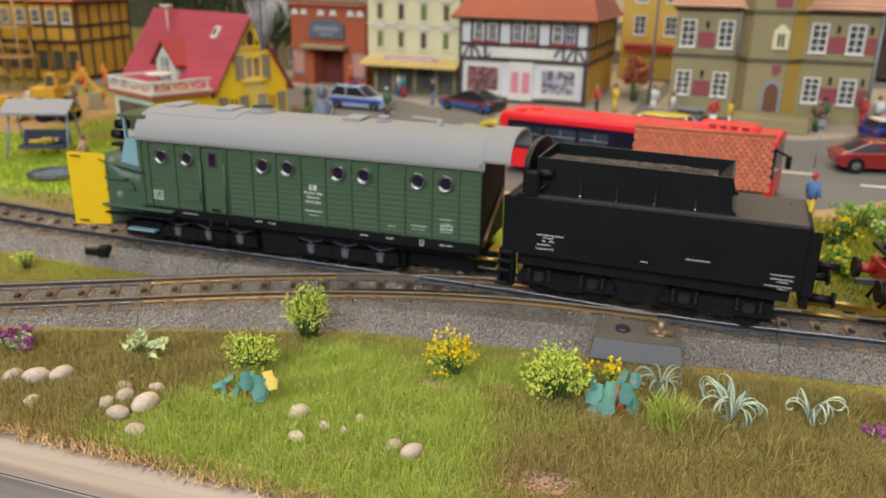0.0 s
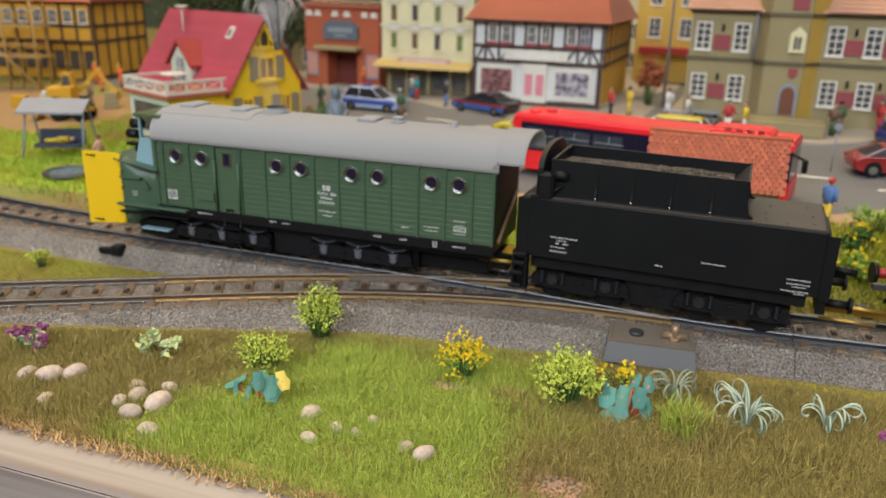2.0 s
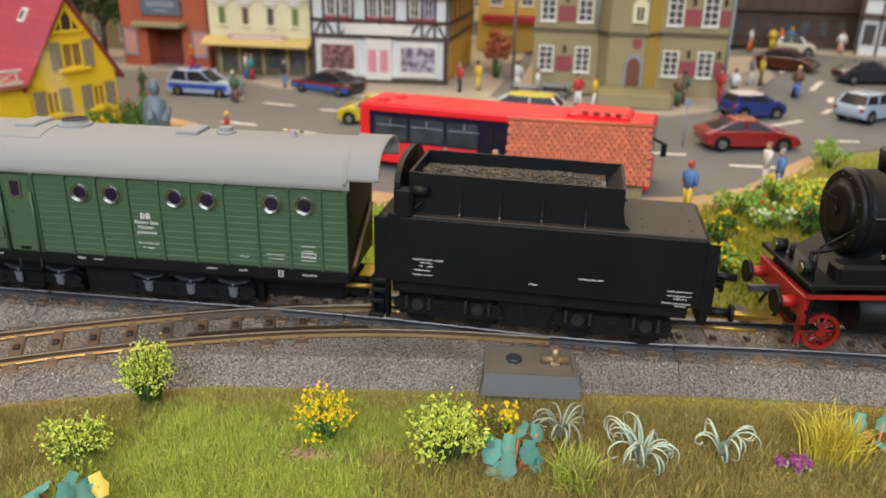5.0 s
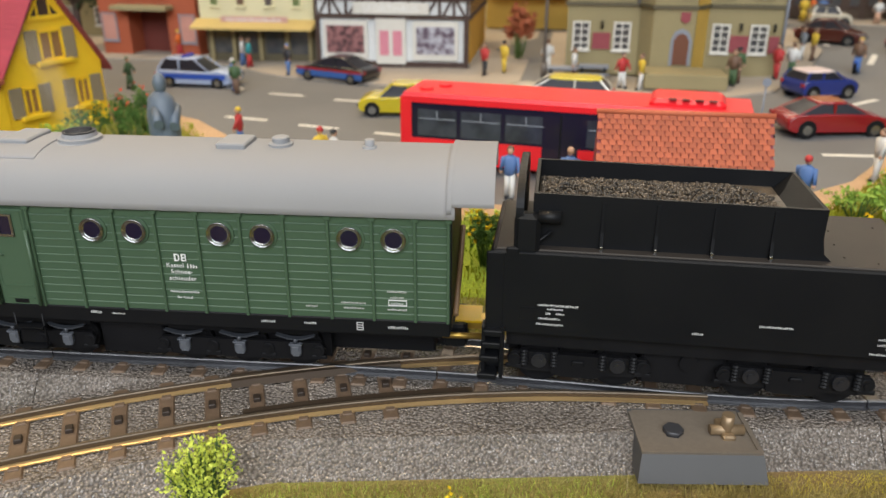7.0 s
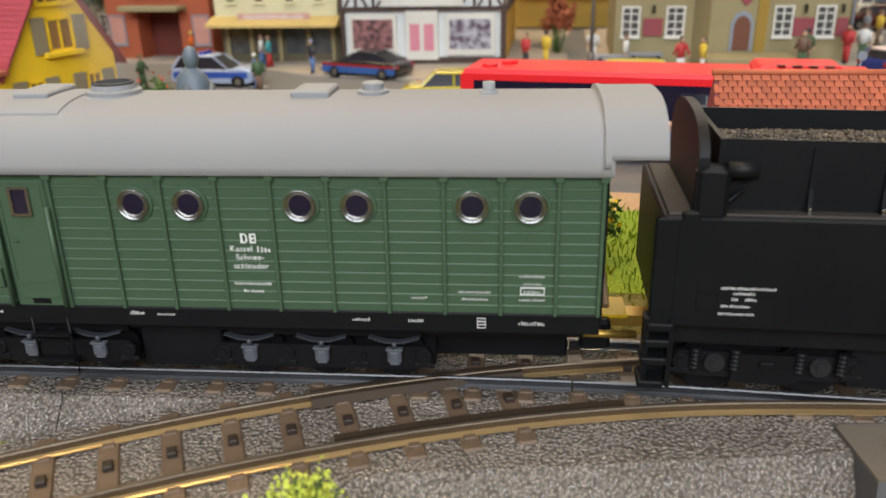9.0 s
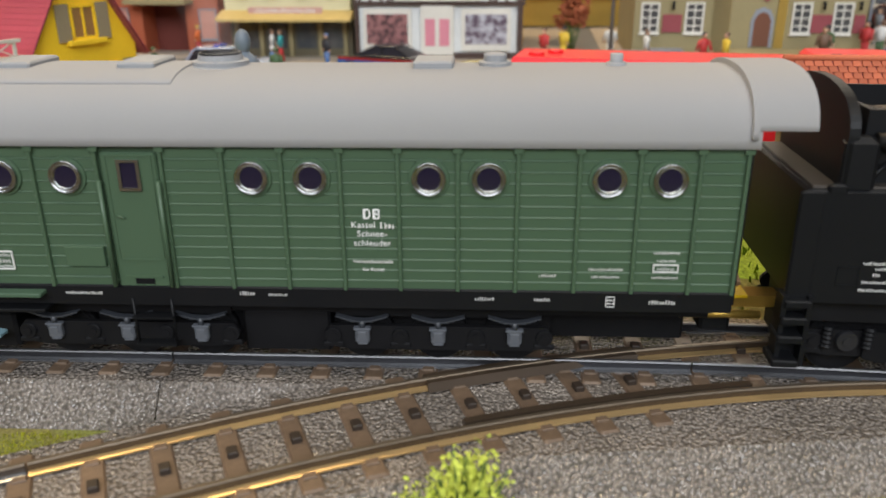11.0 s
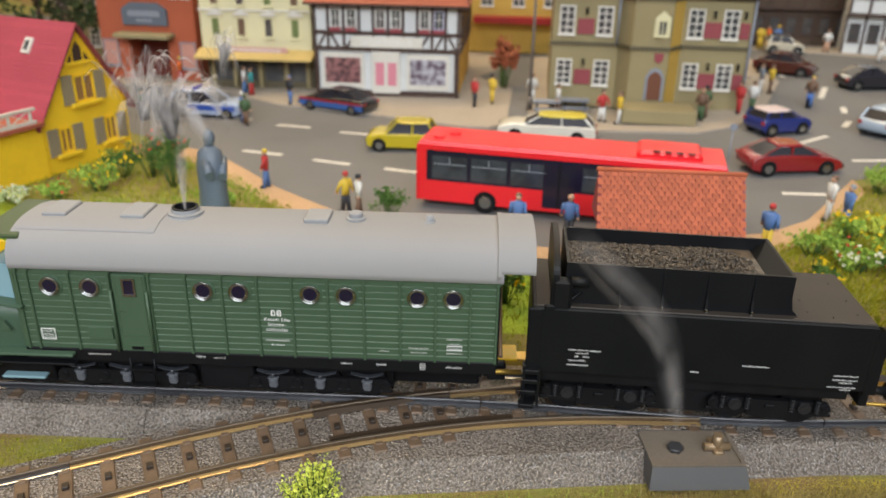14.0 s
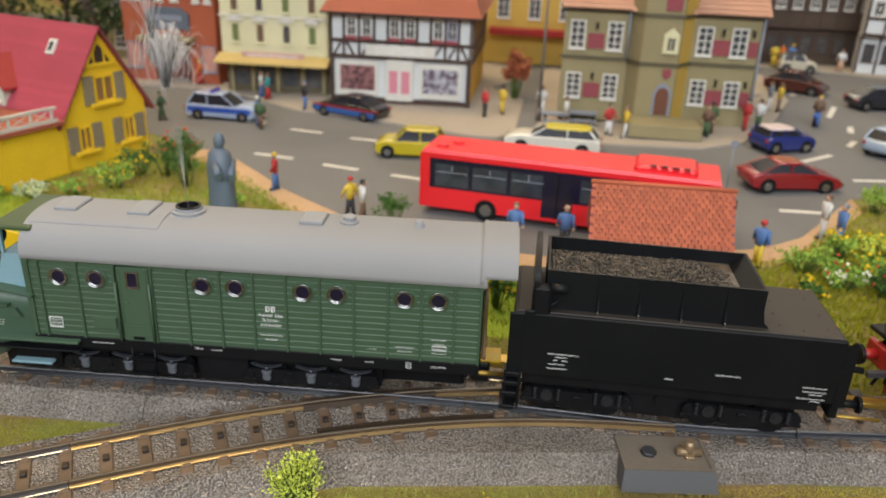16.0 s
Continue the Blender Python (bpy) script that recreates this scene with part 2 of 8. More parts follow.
for i in range(9000):
    x, y = rnd.uniform(-12, 14), -10.46 + rnd.gauss(0, 0.16)
    a, b, r = rnd.uniform(0, 6.3), rnd.uniform(0, 6.3), rnd.uniform(0.06, 0.2)
    dx, dy, h = r * math.cos(a), r * math.sin(a), rnd.uniform(0.02, 0.2)
    w = 0.022
    fray.add([(x - w * math.sin(a), y + w * math.cos(a), -0.17), (x + w * math.sin(a), y - w * math.cos(a), -0.17), (x + dx, y + dy, -0.17 + h)], [(0, 1, 2)])
fray.add([(-60, -10.6, -0.18), (60, -10.6, -0.18), (60, -10.1, -0.1), (-60, -10.1, -0.1)], [(0, 1, 2, 3)])
tagged(part("fleece_edge", fray, M_FRAY), "frayed tan fleece edge of the grass mat", "grass mat", kind="stuff")

MAIN_Y = 1.4
TOE, BEND, TURN = 12.0, 34.0, radians(27.0)


def dip(x):
    """The line swings gently towards the edge under the tender."""
    return -0.42 * math.exp(-((x - 11) / 4.5) ** 2)


def branch(s):
    """Centre line of the branch: x, y and heading after s metres from the switch toe."""
    arc = BEND * TURN
    if s < arc:
        a = s / BEND
        x = TOE - BEND * math.sin(a)
        return x, MAIN_Y - BEND * (1 - math.cos(a)) + dip(x), a
    e = s - arc
    return TOE - BEND * math.sin(TURN) - e * math.cos(TURN), MAIN_Y - BEND * (1 - math.cos(TURN)) - e * math.sin(TURN), TURN


def main_line(s):
    """The main line from the right, where it comes in on a curve, to the left, where it leaves on another."""
    x = 45 - s
    if x > -2:
        return x, MAIN_Y + dip(x), math.atan(dip(x + 0.5) - dip(x - 0.5))
    if x < -10:
        a = min((-10 - x) / 60, 0.5)
        return x, MAIN_Y + 60 * (1 - math.cos(a)), -a
    return x, MAIN_Y, 0.0


def sweep(line, s0, s1, step, outline):
    """An outline of (offset to the camera's side, height) carried along a line."""
    n = max(1, round((s1 - s0) / step))
    rings = []
    for k in range(n + 1):
        x, y, a = line(s0 + (s1 - s0) * k / n)
        rings.append([(x + o * math.sin(a), y - o * math.cos(a), z) for o, z in outline])
    return Shape().loft(rings)


BED = [(-2.0, -0.9), (-1.4, -0.2), (1.4, -0.2), (2.0, -0.9)]
JOINTS_MAIN = [11.95, 20.3, 32.0, 40.8, 49.6, 58.0, 75, 90]
JOINTS_BRANCH = [2.0, 17.9, 27.0, 36.0, 60.0]
# The turnout's bed is one straight-edged wedge along the front.
WEDGE = ((1.5, -2.4), (12.9, -0.95))
track_a = thing("track_1", 0, 0, 0, label="model railway track with brown sleepers on moulded ballast", category="track", kind="structure", plan=False)
track_b = thing("track_2", 0, 0, 0, label="branch track curving off the main line on moulded ballast", category="track", kind="structure", plan=False)
for line, joints, t, dz in ((main_line, [3.0] + JOINTS_MAIN, track_a, 0.0), (branch, JOINTS_BRANCH, track_b, -0.006)):
    for a, b in zip(joints, joints[1:]):
        part("ballast_bed", sweep(line, a + 0.012, b - 0.012, 0.6, [(o, z + dz) for o, z in BED]), M_BALLAST, t)
    for side in (-1, 1):
        o = side * 0.75
        a0 = joints[0] + (0 if t is track_a else 0.2)
        for a, b in zip([a0] + joints[1:-1], joints[1:]):
            rail = part("rail", sweep(line, a + 0.015, b - 0.015, 0.6, [(o - 0.12, -0.17), (o - 0.12, -0.14), (o - 0.035, -0.12), (o - 0.048, -0.025), (o + 0.048, -0.025), (o + 0.035, -0.12), (o + 0.12, -0.14), (o + 0.12, -0.17)]), M_DARKRAIL if t is track_a else M_RAIL, t)
            part("rail_head", sweep(line, a + 0.015, b - 0.015, 0.6, [(o - 0.042, -0.025), (o - 0.03, 0.0), (o + 0.03, 0.0), (o + 0.042, -0.025)]), M_RAILSTEEL if t is track_a else M_RAILTOP, rail)
            # Strip on the camera's side only, coloured for the gleam along the foot.
            part("rail_foot", sweep(line, a + 0.015, b - 0.015, 0.6, [(o + 0.04, -0.168), (o + 0.04, -0.118), (o + 0.135, -0.142), (o + 0.135, -0.168)]), M_STEELFOOT if t is track_a or a > 17 else M_RAILFOOT, rail, "metal foot coloured for its gleam")
part("turnout_bed", Shape().loft([[(x, y + 1.9, -0.9), (x, y + 1.9, -0.203), (x, y + 0.6, -0.203), (x, y, -0.9)] for x, y in WEDGE]), M_BALLAST, track_b)
# Sleepers with rail chairs; each is a piece of its own.
sl = Shape().box(-0.16, 0.16, -1.22, 1.22, -0.24, -0.165, 0.03)
for yy in (-0.75, 0.75):
    sl.box(-0.1, 0.1, yy - 0.22, yy + 0.22, -0.17, -0.135, 0.015)
sl.use(1).box(-0.075, 0.075, -0.1, 0.1, -0.17, -0.075, 0.015)
sleeper = sl.data("sleeper", [M_SLEEPER, M_STUD])
for line, s0, s1, t in ((main_line, 20, 66, track_a), (branch, 9.0, 34, track_b)):
    s = s0
    while s < s1:
        x, y, a = line(s)
        ob = part("sleeper", sleeper, None, t)
        ob.matrix_basis = place(x, y, 0, math.degrees(a))
        s += 0.9
# Turnout pieces: check rail and frog filler.
part("check_rail", sweep(branch, 7.2, 12.0, 0.4, [(-0.06 + 0.55, -0.17), (-0.06 + 0.55, -0.03), (0.06 + 0.55, -0.03), (0.06 + 0.55, -0.17)]), M_RAIL, track_b)
part("frog", sweep(branch, 8.6, 12.2, 0.4, [(-0.95, -0.17), (-0.9, -0.02), (-0.6, -0.02), (-0.55, -0.17)]), M_RAIL, track_b)
# Turnout drive housing beside the track.
drive = thing("turnout_drive", 9.35, -0.86, -0.68, 4, "grey plastic turnout motor housing beside the track", "turnout motor", plan=False)
M_DRIVE = mat("drive_plastic", (0.15, 0.125, 0.098), 0.5, second=(0.115, 0.098, 0.08), scale=60, grain=0.08)
M_DRIVESIDE = mat("drive_side", (0.07, 0.07, 0.072), 0.5, second=(0.06, 0.06, 0.06), scale=60)
part("housing", Shape().loft([[(-1.22, -0.95, 0), (1.22, -0.95, 0), (1.22, 0.75, 0), (-1.22, 0.75, 0)], [(-1.14, -0.72, 0.5), (1.14, -0.72, 0.5), (1.14, 0.75, 0.5), (-1.14, 0.75, 0.5)]]), M_DRIVESIDE, drive)
part("lid", Shape().box(-1.06, 1.06, -0.64, 0.7, 0.49, 0.512), M_DRIVE, drive, "warm grey-brown lid")
part("rim", Shape().box(-1.14, 1.14, -0.72, -0.62, 0.5, 0.55).box(-1.14, -1.05, -0.62, 0.6, 0.5, 0.55).box(1.05, 1.14, -0.62, 0.6, 0.5, 0.55), M_DRIVE, drive)
part("lamp_socket", Shape().cyl((-0.4, -0.05, 0.5), (-0.4, -0.05, 0.62), 0.2, 6), M_DARK, drive)
part("lever", Shape().box(0.3, 0.95, -0.12, 0.0, 0.5, 0.62, 0.03).cyl((0.62, -0.06, 0.5), (0.62, -0.06, 0.95), 0.12, 10).cyl((0.3, -0.06, 0.6), (0.95, -0.06, 0.6), 0.11, 10).box(0.5, 0.75, -0.3, 0.35, 0.5, 0.6, 0.03), mat("worn_lever", (0.27, 0.19, 0.11), 0.35, metal=0.4, second=(0.12, 0.09, 0.06), scale=200), drive)
drive2 = thing("point_lever", -9.5, -0.25, -0.48, 8, "small black point lever on the ballast edge", "lever", plan=False)
part("lever", Shape().box(-0.45, 0.3, -0.1, 0.1, 0.0, 0.22, 0.04).box(0.1, 0.5, -0.22, 0.2, 0.0, 0.34, 0.05), M_BLACK, drive2)

# ---- street ----
road = Shape()
near = [(-60, 33), (-30, 29), (-20, 26), (-13, 21.6), (-11, 20.6), (-8.6, 18.2), (-6.5, 16.0), (-4.8, 14.6), (-1.8, 12.3), (0.5, 10.9), (6, 10.2), (13.8, 12.4), (15.6, 13.9), (18.8, 19.1), (22, 21), (30, 22), (60, 23)]
far_y = 70
for (xa, ya), (xb, yb) in zip(near, near[1:]):
    cols = max(1, math.ceil((xb - xa) / 2))
    for i in range(cols):
        x0, x1 = xa + (xb - xa) * i / cols, xa + (xb - xa) * (i + 1) / cols
        y0, y1 = ya + (yb - ya) * i / cols, ya + (yb - ya) * (i + 1) / cols
        road.loft([[(x0, y0 + (far_y - y0) * k / 24, ROAD_Z), (x1, y1 + (far_y - y1) * k / 24, ROAD_Z)] for k in range(25)], caps=False, closed=False)
tagged(part("road", road.laid_out(), M_ROAD), "grey painted model street with worn markings", "road", kind="structure")
verge = Shape()
for (xa, ya), (xb, yb) in zip(near[3:14], near[4:14]):
    verge.add([(xa, ya - 1.5, ROAD_Z - 0.02), (xb, yb - 1.5, ROAD_Z - 0.02), (xb, yb + 0.15, ROAD_Z + 0.012), (xa, ya + 0.15, ROAD_Z + 0.012)], [(0, 1, 2, 3)])
tagged(part("verge", verge.laid_out(), M_SAND), "sandy verge beside the street", "verge", kind="structure")
pavement = thing("pavement", 0, 0, 0, label="pale pavement in front of the houses", category="pavement", kind="structure", plan=False)
part("slab", Shape().prism([(-40, 37), (-20, 36.2), (-16, 34.6), (-11, 31.0), (-4.6, 28.9), (0.8, 26.6), (2.5, 26.4), (3.4, 27.5), (3.4, 60), (-40, 60)], "z", ROAD_Z - 0.1, ROAD_Z + 0.12).laid_out(), M_PAVE, pavement)
part("slab", Shape().prism([(4.6, 26.2), (13.4, 26.1), (15.7, 27.6), (18.2, 32.5), (20.2, 38.5), (20.4, 48), (4.4, 48)], "z", ROAD_Z - 0.1, ROAD_Z + 0.12).laid_out(), M_PAVE, pavement)
part("slab", Shape().prism([(20.5, 52), (27, 50.5), (34, 47), (60, 45), (60, 69), (20.5, 69)], "z", ROAD_Z - 0.1, ROAD_Z + 0.12).laid_out(), M_PAVE, pavement)
marks = [(-9.7, 26.5, -7.6, 26.0), (-5.7, 25.2, -3.9, 24.8), (-9.9, 21.4, -7.6, 20.8), (-5.8, 20.1, -3.8, 19.5), (-2.0, 19.0, -0.2, 18.5), (15.4, 17.1, 17.2, 17.1), (18.0, 24.7, 19.7, 26.2), (21.0, 28.0, 21.6, 29.2), (21.9, 31.0, 22.2, 32.4),
         (21.6, 34.5, 22.6, 37.4), (12.0, 18.6, 13.8, 18.5), (19.6, 22.0, 21.4, 22.2), (-13.6, 28.2, -11.6, 27.6), (20.9, 40.5, 21.4, 43.5)]
for xa, ya, xb, yb in marks:
    d = Vector((xb - xa, yb - ya, 0)).normalized()
    n = Vector((-d.y, d.x, 0)) * 0.16
    a, b = Vector((xa, ya, ROAD_Z + 0.014)), Vector((xb, yb, ROAD_Z + 0.014))
    tagged(part("road_marking", Shape().add([a - n, b - n, b + n, a + n], [(0, 1, 2, 3)]).laid_out(), M_PAINT), "worn white dash painted on the street", "road marking", "street markings", "structure")

# The hall round the layout.
M_HALL = mat("hall_paint", (0.5, 0.47, 0.42), 0.8)
for nm, bx in (("wall_north", (-5, 5, 4.2, 4.3, -0.9, 2.3)), ("wall_south", (-5, 5, -4.3, -4.2, -0.9, 2.3)), ("wall_west", (-5.1, -5, -4.3, 4.3, -0.9, 2.3)), ("wall_east", (5, 5.1, -4.3, 4.3, -0.9, 2.3)), ("floor", (-5, 5, -4.2, 4.2, -1.0, -0.9))):
    tagged(part(nm, Shape().box(*[v / S for v in bx]), M_HALL), "plain painted hall " + ("floor" if nm == "floor" else "wall"), nm.split("_")[0], kind="structure")

M_TURF = mat("green_turf", (0.2, 0.29, 0.02), 0.95, second=(0.3, 0.33, 0.03), scale=40, grain=0.35, grain_scale=1600, bump=0.8, bump_scale=1200)
turf_x = [-34 + 0.8 * i for i in range(56)]
turf_y = [4.4 + 0.5 * i for i in range(19)]
tagged(part("lawn_turf", grid(turf_x, turf_y, lambda x, y: ground_z(x, y) + 0.015).laid_out(), M_TURF), "green flocked turf round the yellow house", "lawn", kind="structure")

# ---- train ----
M_GREEN = mat("wagon_green", (0.057, 0.1, 0.057), 0.42, second=(0.05, 0.088, 0.049), scale=25, bump=0.05, bump_scale=3000, spec=0.4)
M_GREEN2 = mat("plough_green", (0.055, 0.1, 0.062), 0.42, second=(0.045, 0.085, 0.052), scale=25, bump=0.05, bump_scale=3000)
M_PALE = mat("pale_blue_green", (0.22, 0.36, 0.41), 0.45, second=(0.19, 0.32, 0.36), scale=40)
M_ROOF = mat("grey_roof", (0.388, 0.38, 0.378), 0.6, second=(0.362, 0.354, 0.351), scale=20, bump=0.08, bump_scale=2500, spec=0.2)
# Roof grey darkened for the fittings, whose tops take too much overhead light.
M_FITTING = mat("darkened_roof_fitting", (0.27, 0.277, 0.287), 0.6, second=(0.24, 0.245, 0.255), scale=40, spec=0.2)
M_CHROME = mat("dull_silver_ring", (0.36, 0.37, 0.37), 0.27, metal=1.0)
M_GLASS = mat("dark_window", (0.014, 0.011, 0.026), 0.12, spec=0.35)
M_PLOW = mat("plough_yellow", (0.74, 0.47, 0.005), 0.45, second=(0.68, 0.43, 0.005), scale=40)
M_WHITE = mat("white_lettering", (0.72, 0.72, 0.7), 0.6)
M_RED = mat("engine_red", (0.3, 0.014, 0.012), 0.4, second=(0.2, 0.011, 0.01), scale=60)
M_BRASS = mat("brass", (0.5, 0.32, 0.07), 0.35, metal=0.8)
# Black deepened and dulled to carry the shade under the train.
M_UNDER = mat("shaded_running_gear", (0.005, 0.005, 0.006), 0.55, second=(0.009, 0.009, 0.01), scale=120, spec=0.2)
M_SPRING = mat("slate_spring", (0.032, 0.036, 0.043), 0.45, second=(0.042, 0.046, 0.055), scale=150)
M_COAL = mat("coal", (0.03, 0.025, 0.02), 0.45, second=(0.105, 0.08, 0.055), scale=300, mix=0.9, bump=0.6, bump_scale=900)


def lettering(text, x, z, height, parent, y, label=""):
    """Words in the built-in font, laid on a side wall that faces the camera, centred at x."""
    cu = bpy.data.curves.new("lettering", "FONT")
    cu.body, cu.size, cu.align_x, cu.extrude = text, height * S * 1.35, "CENTER", 0.00001
    cu.space_character = 1.08
    cu.offset = 0.00001
    cu.materials.append(M_WHITE)
    tmp = bpy.data.objects.new("lettering", cu)
    scene.collection.objects.link(tmp)
    me = bpy.data.meshes.new_from_object(tmp.evaluated_get(bpy.context.evaluated_depsgraph_get()))
    bpy.data.objects.remove(tmp)
    ob = new("lettering", me)
    ob.parent = parent
    ob.matrix_basis = pose(x * S, y * S, z * S, 90, 0, 0)
    return tagged(ob, label)


def bars(rows, parent, y, name="marking"):
    """Unreadable small print: white bars (x, z, width, height) on a side wall."""
    sh = Shape()
    for x, z, w, h in rows:
        n = max(2, round(w / (h * 0.62)))
        for i in range(n):
            u = x - w / 2 + w * i / n
            k = (0.75, 0.9, 0.6, 1.0, 0.8)[(i * 3 + round(x * 10)) % 5]
            sh.box(u, u + w / n * 0.36, y - 0.006, y, z - h / 2, z - h / 2 + h * k)
            if i % 3:
                sh.box(u, u + w / n * 0.75, y - 0.006, y, z - h / 2 + h * k * 0.4, z - h / 2 + h * k * 0.4 + h * 0.22)
    return stuff(part(name, sh, M_WHITE, parent, "white stencilled small print"))


WX = -1.5  # the wagon's middle
wagon = thing("snow_blower_wagon", WX, MAIN_Y, 0, label="green snow plough wagon with grey roof standing on rails", category="wagon", plan=False)
HW = 1.38
body = part("body", Shape().box(-5.96, 6.0, -HW + 0.05, HW - 0.05, 1.48, 3.8), M_GREEN, wagon)
part("solebar", Shape().box(-6.0, 6.0, -HW - 0.02, -HW + 0.12, 1.19, 1.52, 0.02).box(-6.0, 6.0, HW - 0.12, HW + 0.02, 1.24, 1.5, 0.02).box(-6.0, 5.85, -HW + 0.12, HW - 0.12, 1.3, 1.47), M_BLACK, wagon)
posts = [-7.38, -7.1, -6.07, -5.08, -4.09, -3.18, -2.3, -1.43, -0.57, 0.31, 1.19, 2.08, 2.95, 3.8, 4.46]
bay_meshes = {}
for a, b in zip(posts, posts[1:]):
    a, b = a - WX, b - WX
    if abs(a + WX + 5.08) < 0.01:
        continue
    w = round(b - a - 0.02, 3)
    if w not in bay_meshes:
        h = 0.1735
        bay_meshes[w] = Shape().add([(u, yy, zz) for u in (-w / 2, w / 2) for yy, zz in ((0, 0), (-0.036, 0), (-0.038, h - 0.036), (-0.056, h - 0.026), (-0.038, h - 0.004), (0, h))],
                                    [(1, 7, 8, 2), (2, 8, 9, 3), (3, 9, 10, 4), (0, 1, 2, 3, 4, 5), (11, 10, 9, 8, 7, 6)]).data("plank", M_GREEN)
    for k in range(13):
        part("plank", bay_meshes[w], None, body, at=((a + b) / 2, -HW + 0.05, 1.5 + 0.1735 * k))
post = Shape().box(-0.03, 0.03, -0.034, 0.05, 1.5, 3.77, 0.008)
for k in range(13):
    post.ball((0, -0.034, 1.59 + 0.1735 * k), 0.018, 0.014, 0.018, 6, 4)
post.box(-0.07, 0.07, -0.045, 0.0, 3.68, 3.77, 0.01)
post = post.data("post", M_GREEN)
for x in posts:
    part("post", post, None, body, at=(x - WX, -HW - 0.01, 0))
    part("post", post, None, body, at=(x - WX, HW + 0.01, 0, 180))
# Side door with a window, between two handrails.
door = part("door", Shape().box(-0.43, 0.43, -0.05, 0.06, 1.53, 3.66, 0.03).box(-0.3, 0.3, -0.065, -0.05, 1.66, 1.7).box(-0.3, 0.3, -0.065, -0.05, 1.95, 1.98), M_GREEN, wagon, at=(-4.58 - WX, -HW + 0.02, 0))
part("window_frame", Shape().box(-0.17, 0.17, -0.085, -0.05, 3.08, 3.13).box(-0.17, 0.17, -0.085, -0.05, 3.52, 3.56).box(-0.17, -0.12, -0.085, -0.05, 3.13, 3.52).box(0.12, 0.17, -0.085, -0.05, 3.13, 3.52), M_CHROME, door)
part("pane", Shape().box(-0.12, 0.12, -0.062, -0.05, 3.13, 3.52), M_GLASS, door)
part("top_moulding", Shape().box(-0.36, 0.36, -0.062, -0.05, 3.6, 3.63).box(-0.36, -0.33, -0.062, -0.05, 2.0, 3.6).box(0.33, 0.36, -0.062, -0.05, 2.0, 3.6), M_GREEN, door)
part("step_recess", Shape().box(-0.15, 0.15, -0.058, -0.04, 1.56, 1.64).box(-0.15, 0.15, -0.075, -0.05, 1.64, 1.66), M_BLACK, door)
part("handle", Shape().cyl((-0.28, -0.1, 2.7), (-0.16, -0.1, 2.66), 0.015, 6), M_GREEN, door)
for x in (-5.03, -4.13):
    part("handrail", Shape().cyl((x - WX, -HW - 0.11, 1.55), (x - WX, -HW - 0.11, 3.25), 0.036, 8).cyl((x - WX, -HW - 0.11, 1.6), (x - WX, -HW, 1.6), 0.025, 6).cyl((x - WX, -HW - 0.11, 3.2), (x - WX, -HW, 3.2), 0.025, 6), M_GREEN, wagon)


def porthole():
    rings = [(0.25, -0.02), (0.252, -0.055), (0.243, -0.064), (0.23, -0.052), (0.212, -0.036), (0.198, -0.05), (0.184, -0.046), (0.165, -0.022), (0.158, 0.0)]
    return Shape().loft([[(r * math.cos(2 * math.pi * i / 24), y, r * math.sin(2 * math.pi * i / 24)) for i in range(24)] for r, y in rings], caps=False, soft=True)


port, disc = porthole().data("porthole", M_CHROME), Shape().cyl((0, -0.012, 0), (0, 0.0, 0), 0.17, 24, soft=False).data("pane", M_GLASS)
hole = Shape().cyl((0, 0.0, 0), (0, -0.062, 0), 0.31, 24, r2=0.295).data("collar", M_GREEN)
for x in (-6.556, -5.561, -2.747, -1.866, -0.114, 0.766, 2.51, 3.386):
    p = part("porthole", port, None, wagon, "bright metal ring with dark glass", at=(x - WX, -HW - 0.015, 3.29))
    part("collar", hole, None, p, "green collar", at=(0, 0.05, 0))
    part("pane", disc, None, p, "dark glass", at=(0, -0.015, 0))
    q = part("porthole", port, None, wagon, at=(x - WX, HW + 0.015, 3.29, 180))
    part("pane", disc, None, q, at=(0, -0.02, 0))


def barrel(w, h, z, n=40, p=2.3):
    pts = []
    for i in range(n + 1):
        a = math.pi * i / n
        c, s = math.cos(a), math.sin(a)
        pts.append((w * math.copysign(abs(c) ** (2 / p), c), z + h * s ** (2 / p)))
    return pts


def shell(outer, inner, x0, x1):
    """A curved sheet with thickness, drawn out along x."""
    n = len(outer)
    ring = list(outer) + list(reversed(inner))
    sh = Shape().loft([[(x, y, z) for y, z in ring] for x in (x0, x1)], caps=False, soft=True)
    m = len(sh.v) - 4 * n
    for o in (0, 2 * n):
        for i in range(n - 1):
            sh.f.append((m + o + i, m + o + i + 1, m + o + 2 * n - 2 - i, m + o + 2 * n - 1 - i))
            sh.soft.append(False)
    return sh


roof = part("roof", shell(barrel(1.47, 0.97, 3.77, p=2.6), barrel(1.4, 0.9, 3.75, p=2.6), -5.99, 6.08), M_ROOF, wagon, "smooth light grey barrel roof")
part("end_wall", Shape().prism([(1.36, 1.5), *barrel(1.39, 0.88, 3.75, p=2.6), (-1.36, 1.5)], "x", -6.02, -5.94), M_GREEN, wagon)
part("hood", shell([(y, z) for y, z in barrel(1.5, 1.02, 3.79, p=2.6)][2:-2], [(y, z) for y, z in barrel(1.44, 0.96, 3.79, p=2.6)][2:-2], 5.96, 6.83), M_ROOF, wagon, "grey roof hood over the open end")
part("hood_seam", shell(barrel(1.53, 1.05, 3.77, p=2.6)[1:-1], barrel(1.47, 0.97, 3.77, p=2.6)[1:-1], 5.93, 6.02), M_ROOF, wagon)


def on_roof(y, w=1.47, h=0.97, z=3.77, p=2.6):
    return z + h * max(0.0, 1 - abs(y / w) ** p) ** (1 / p)


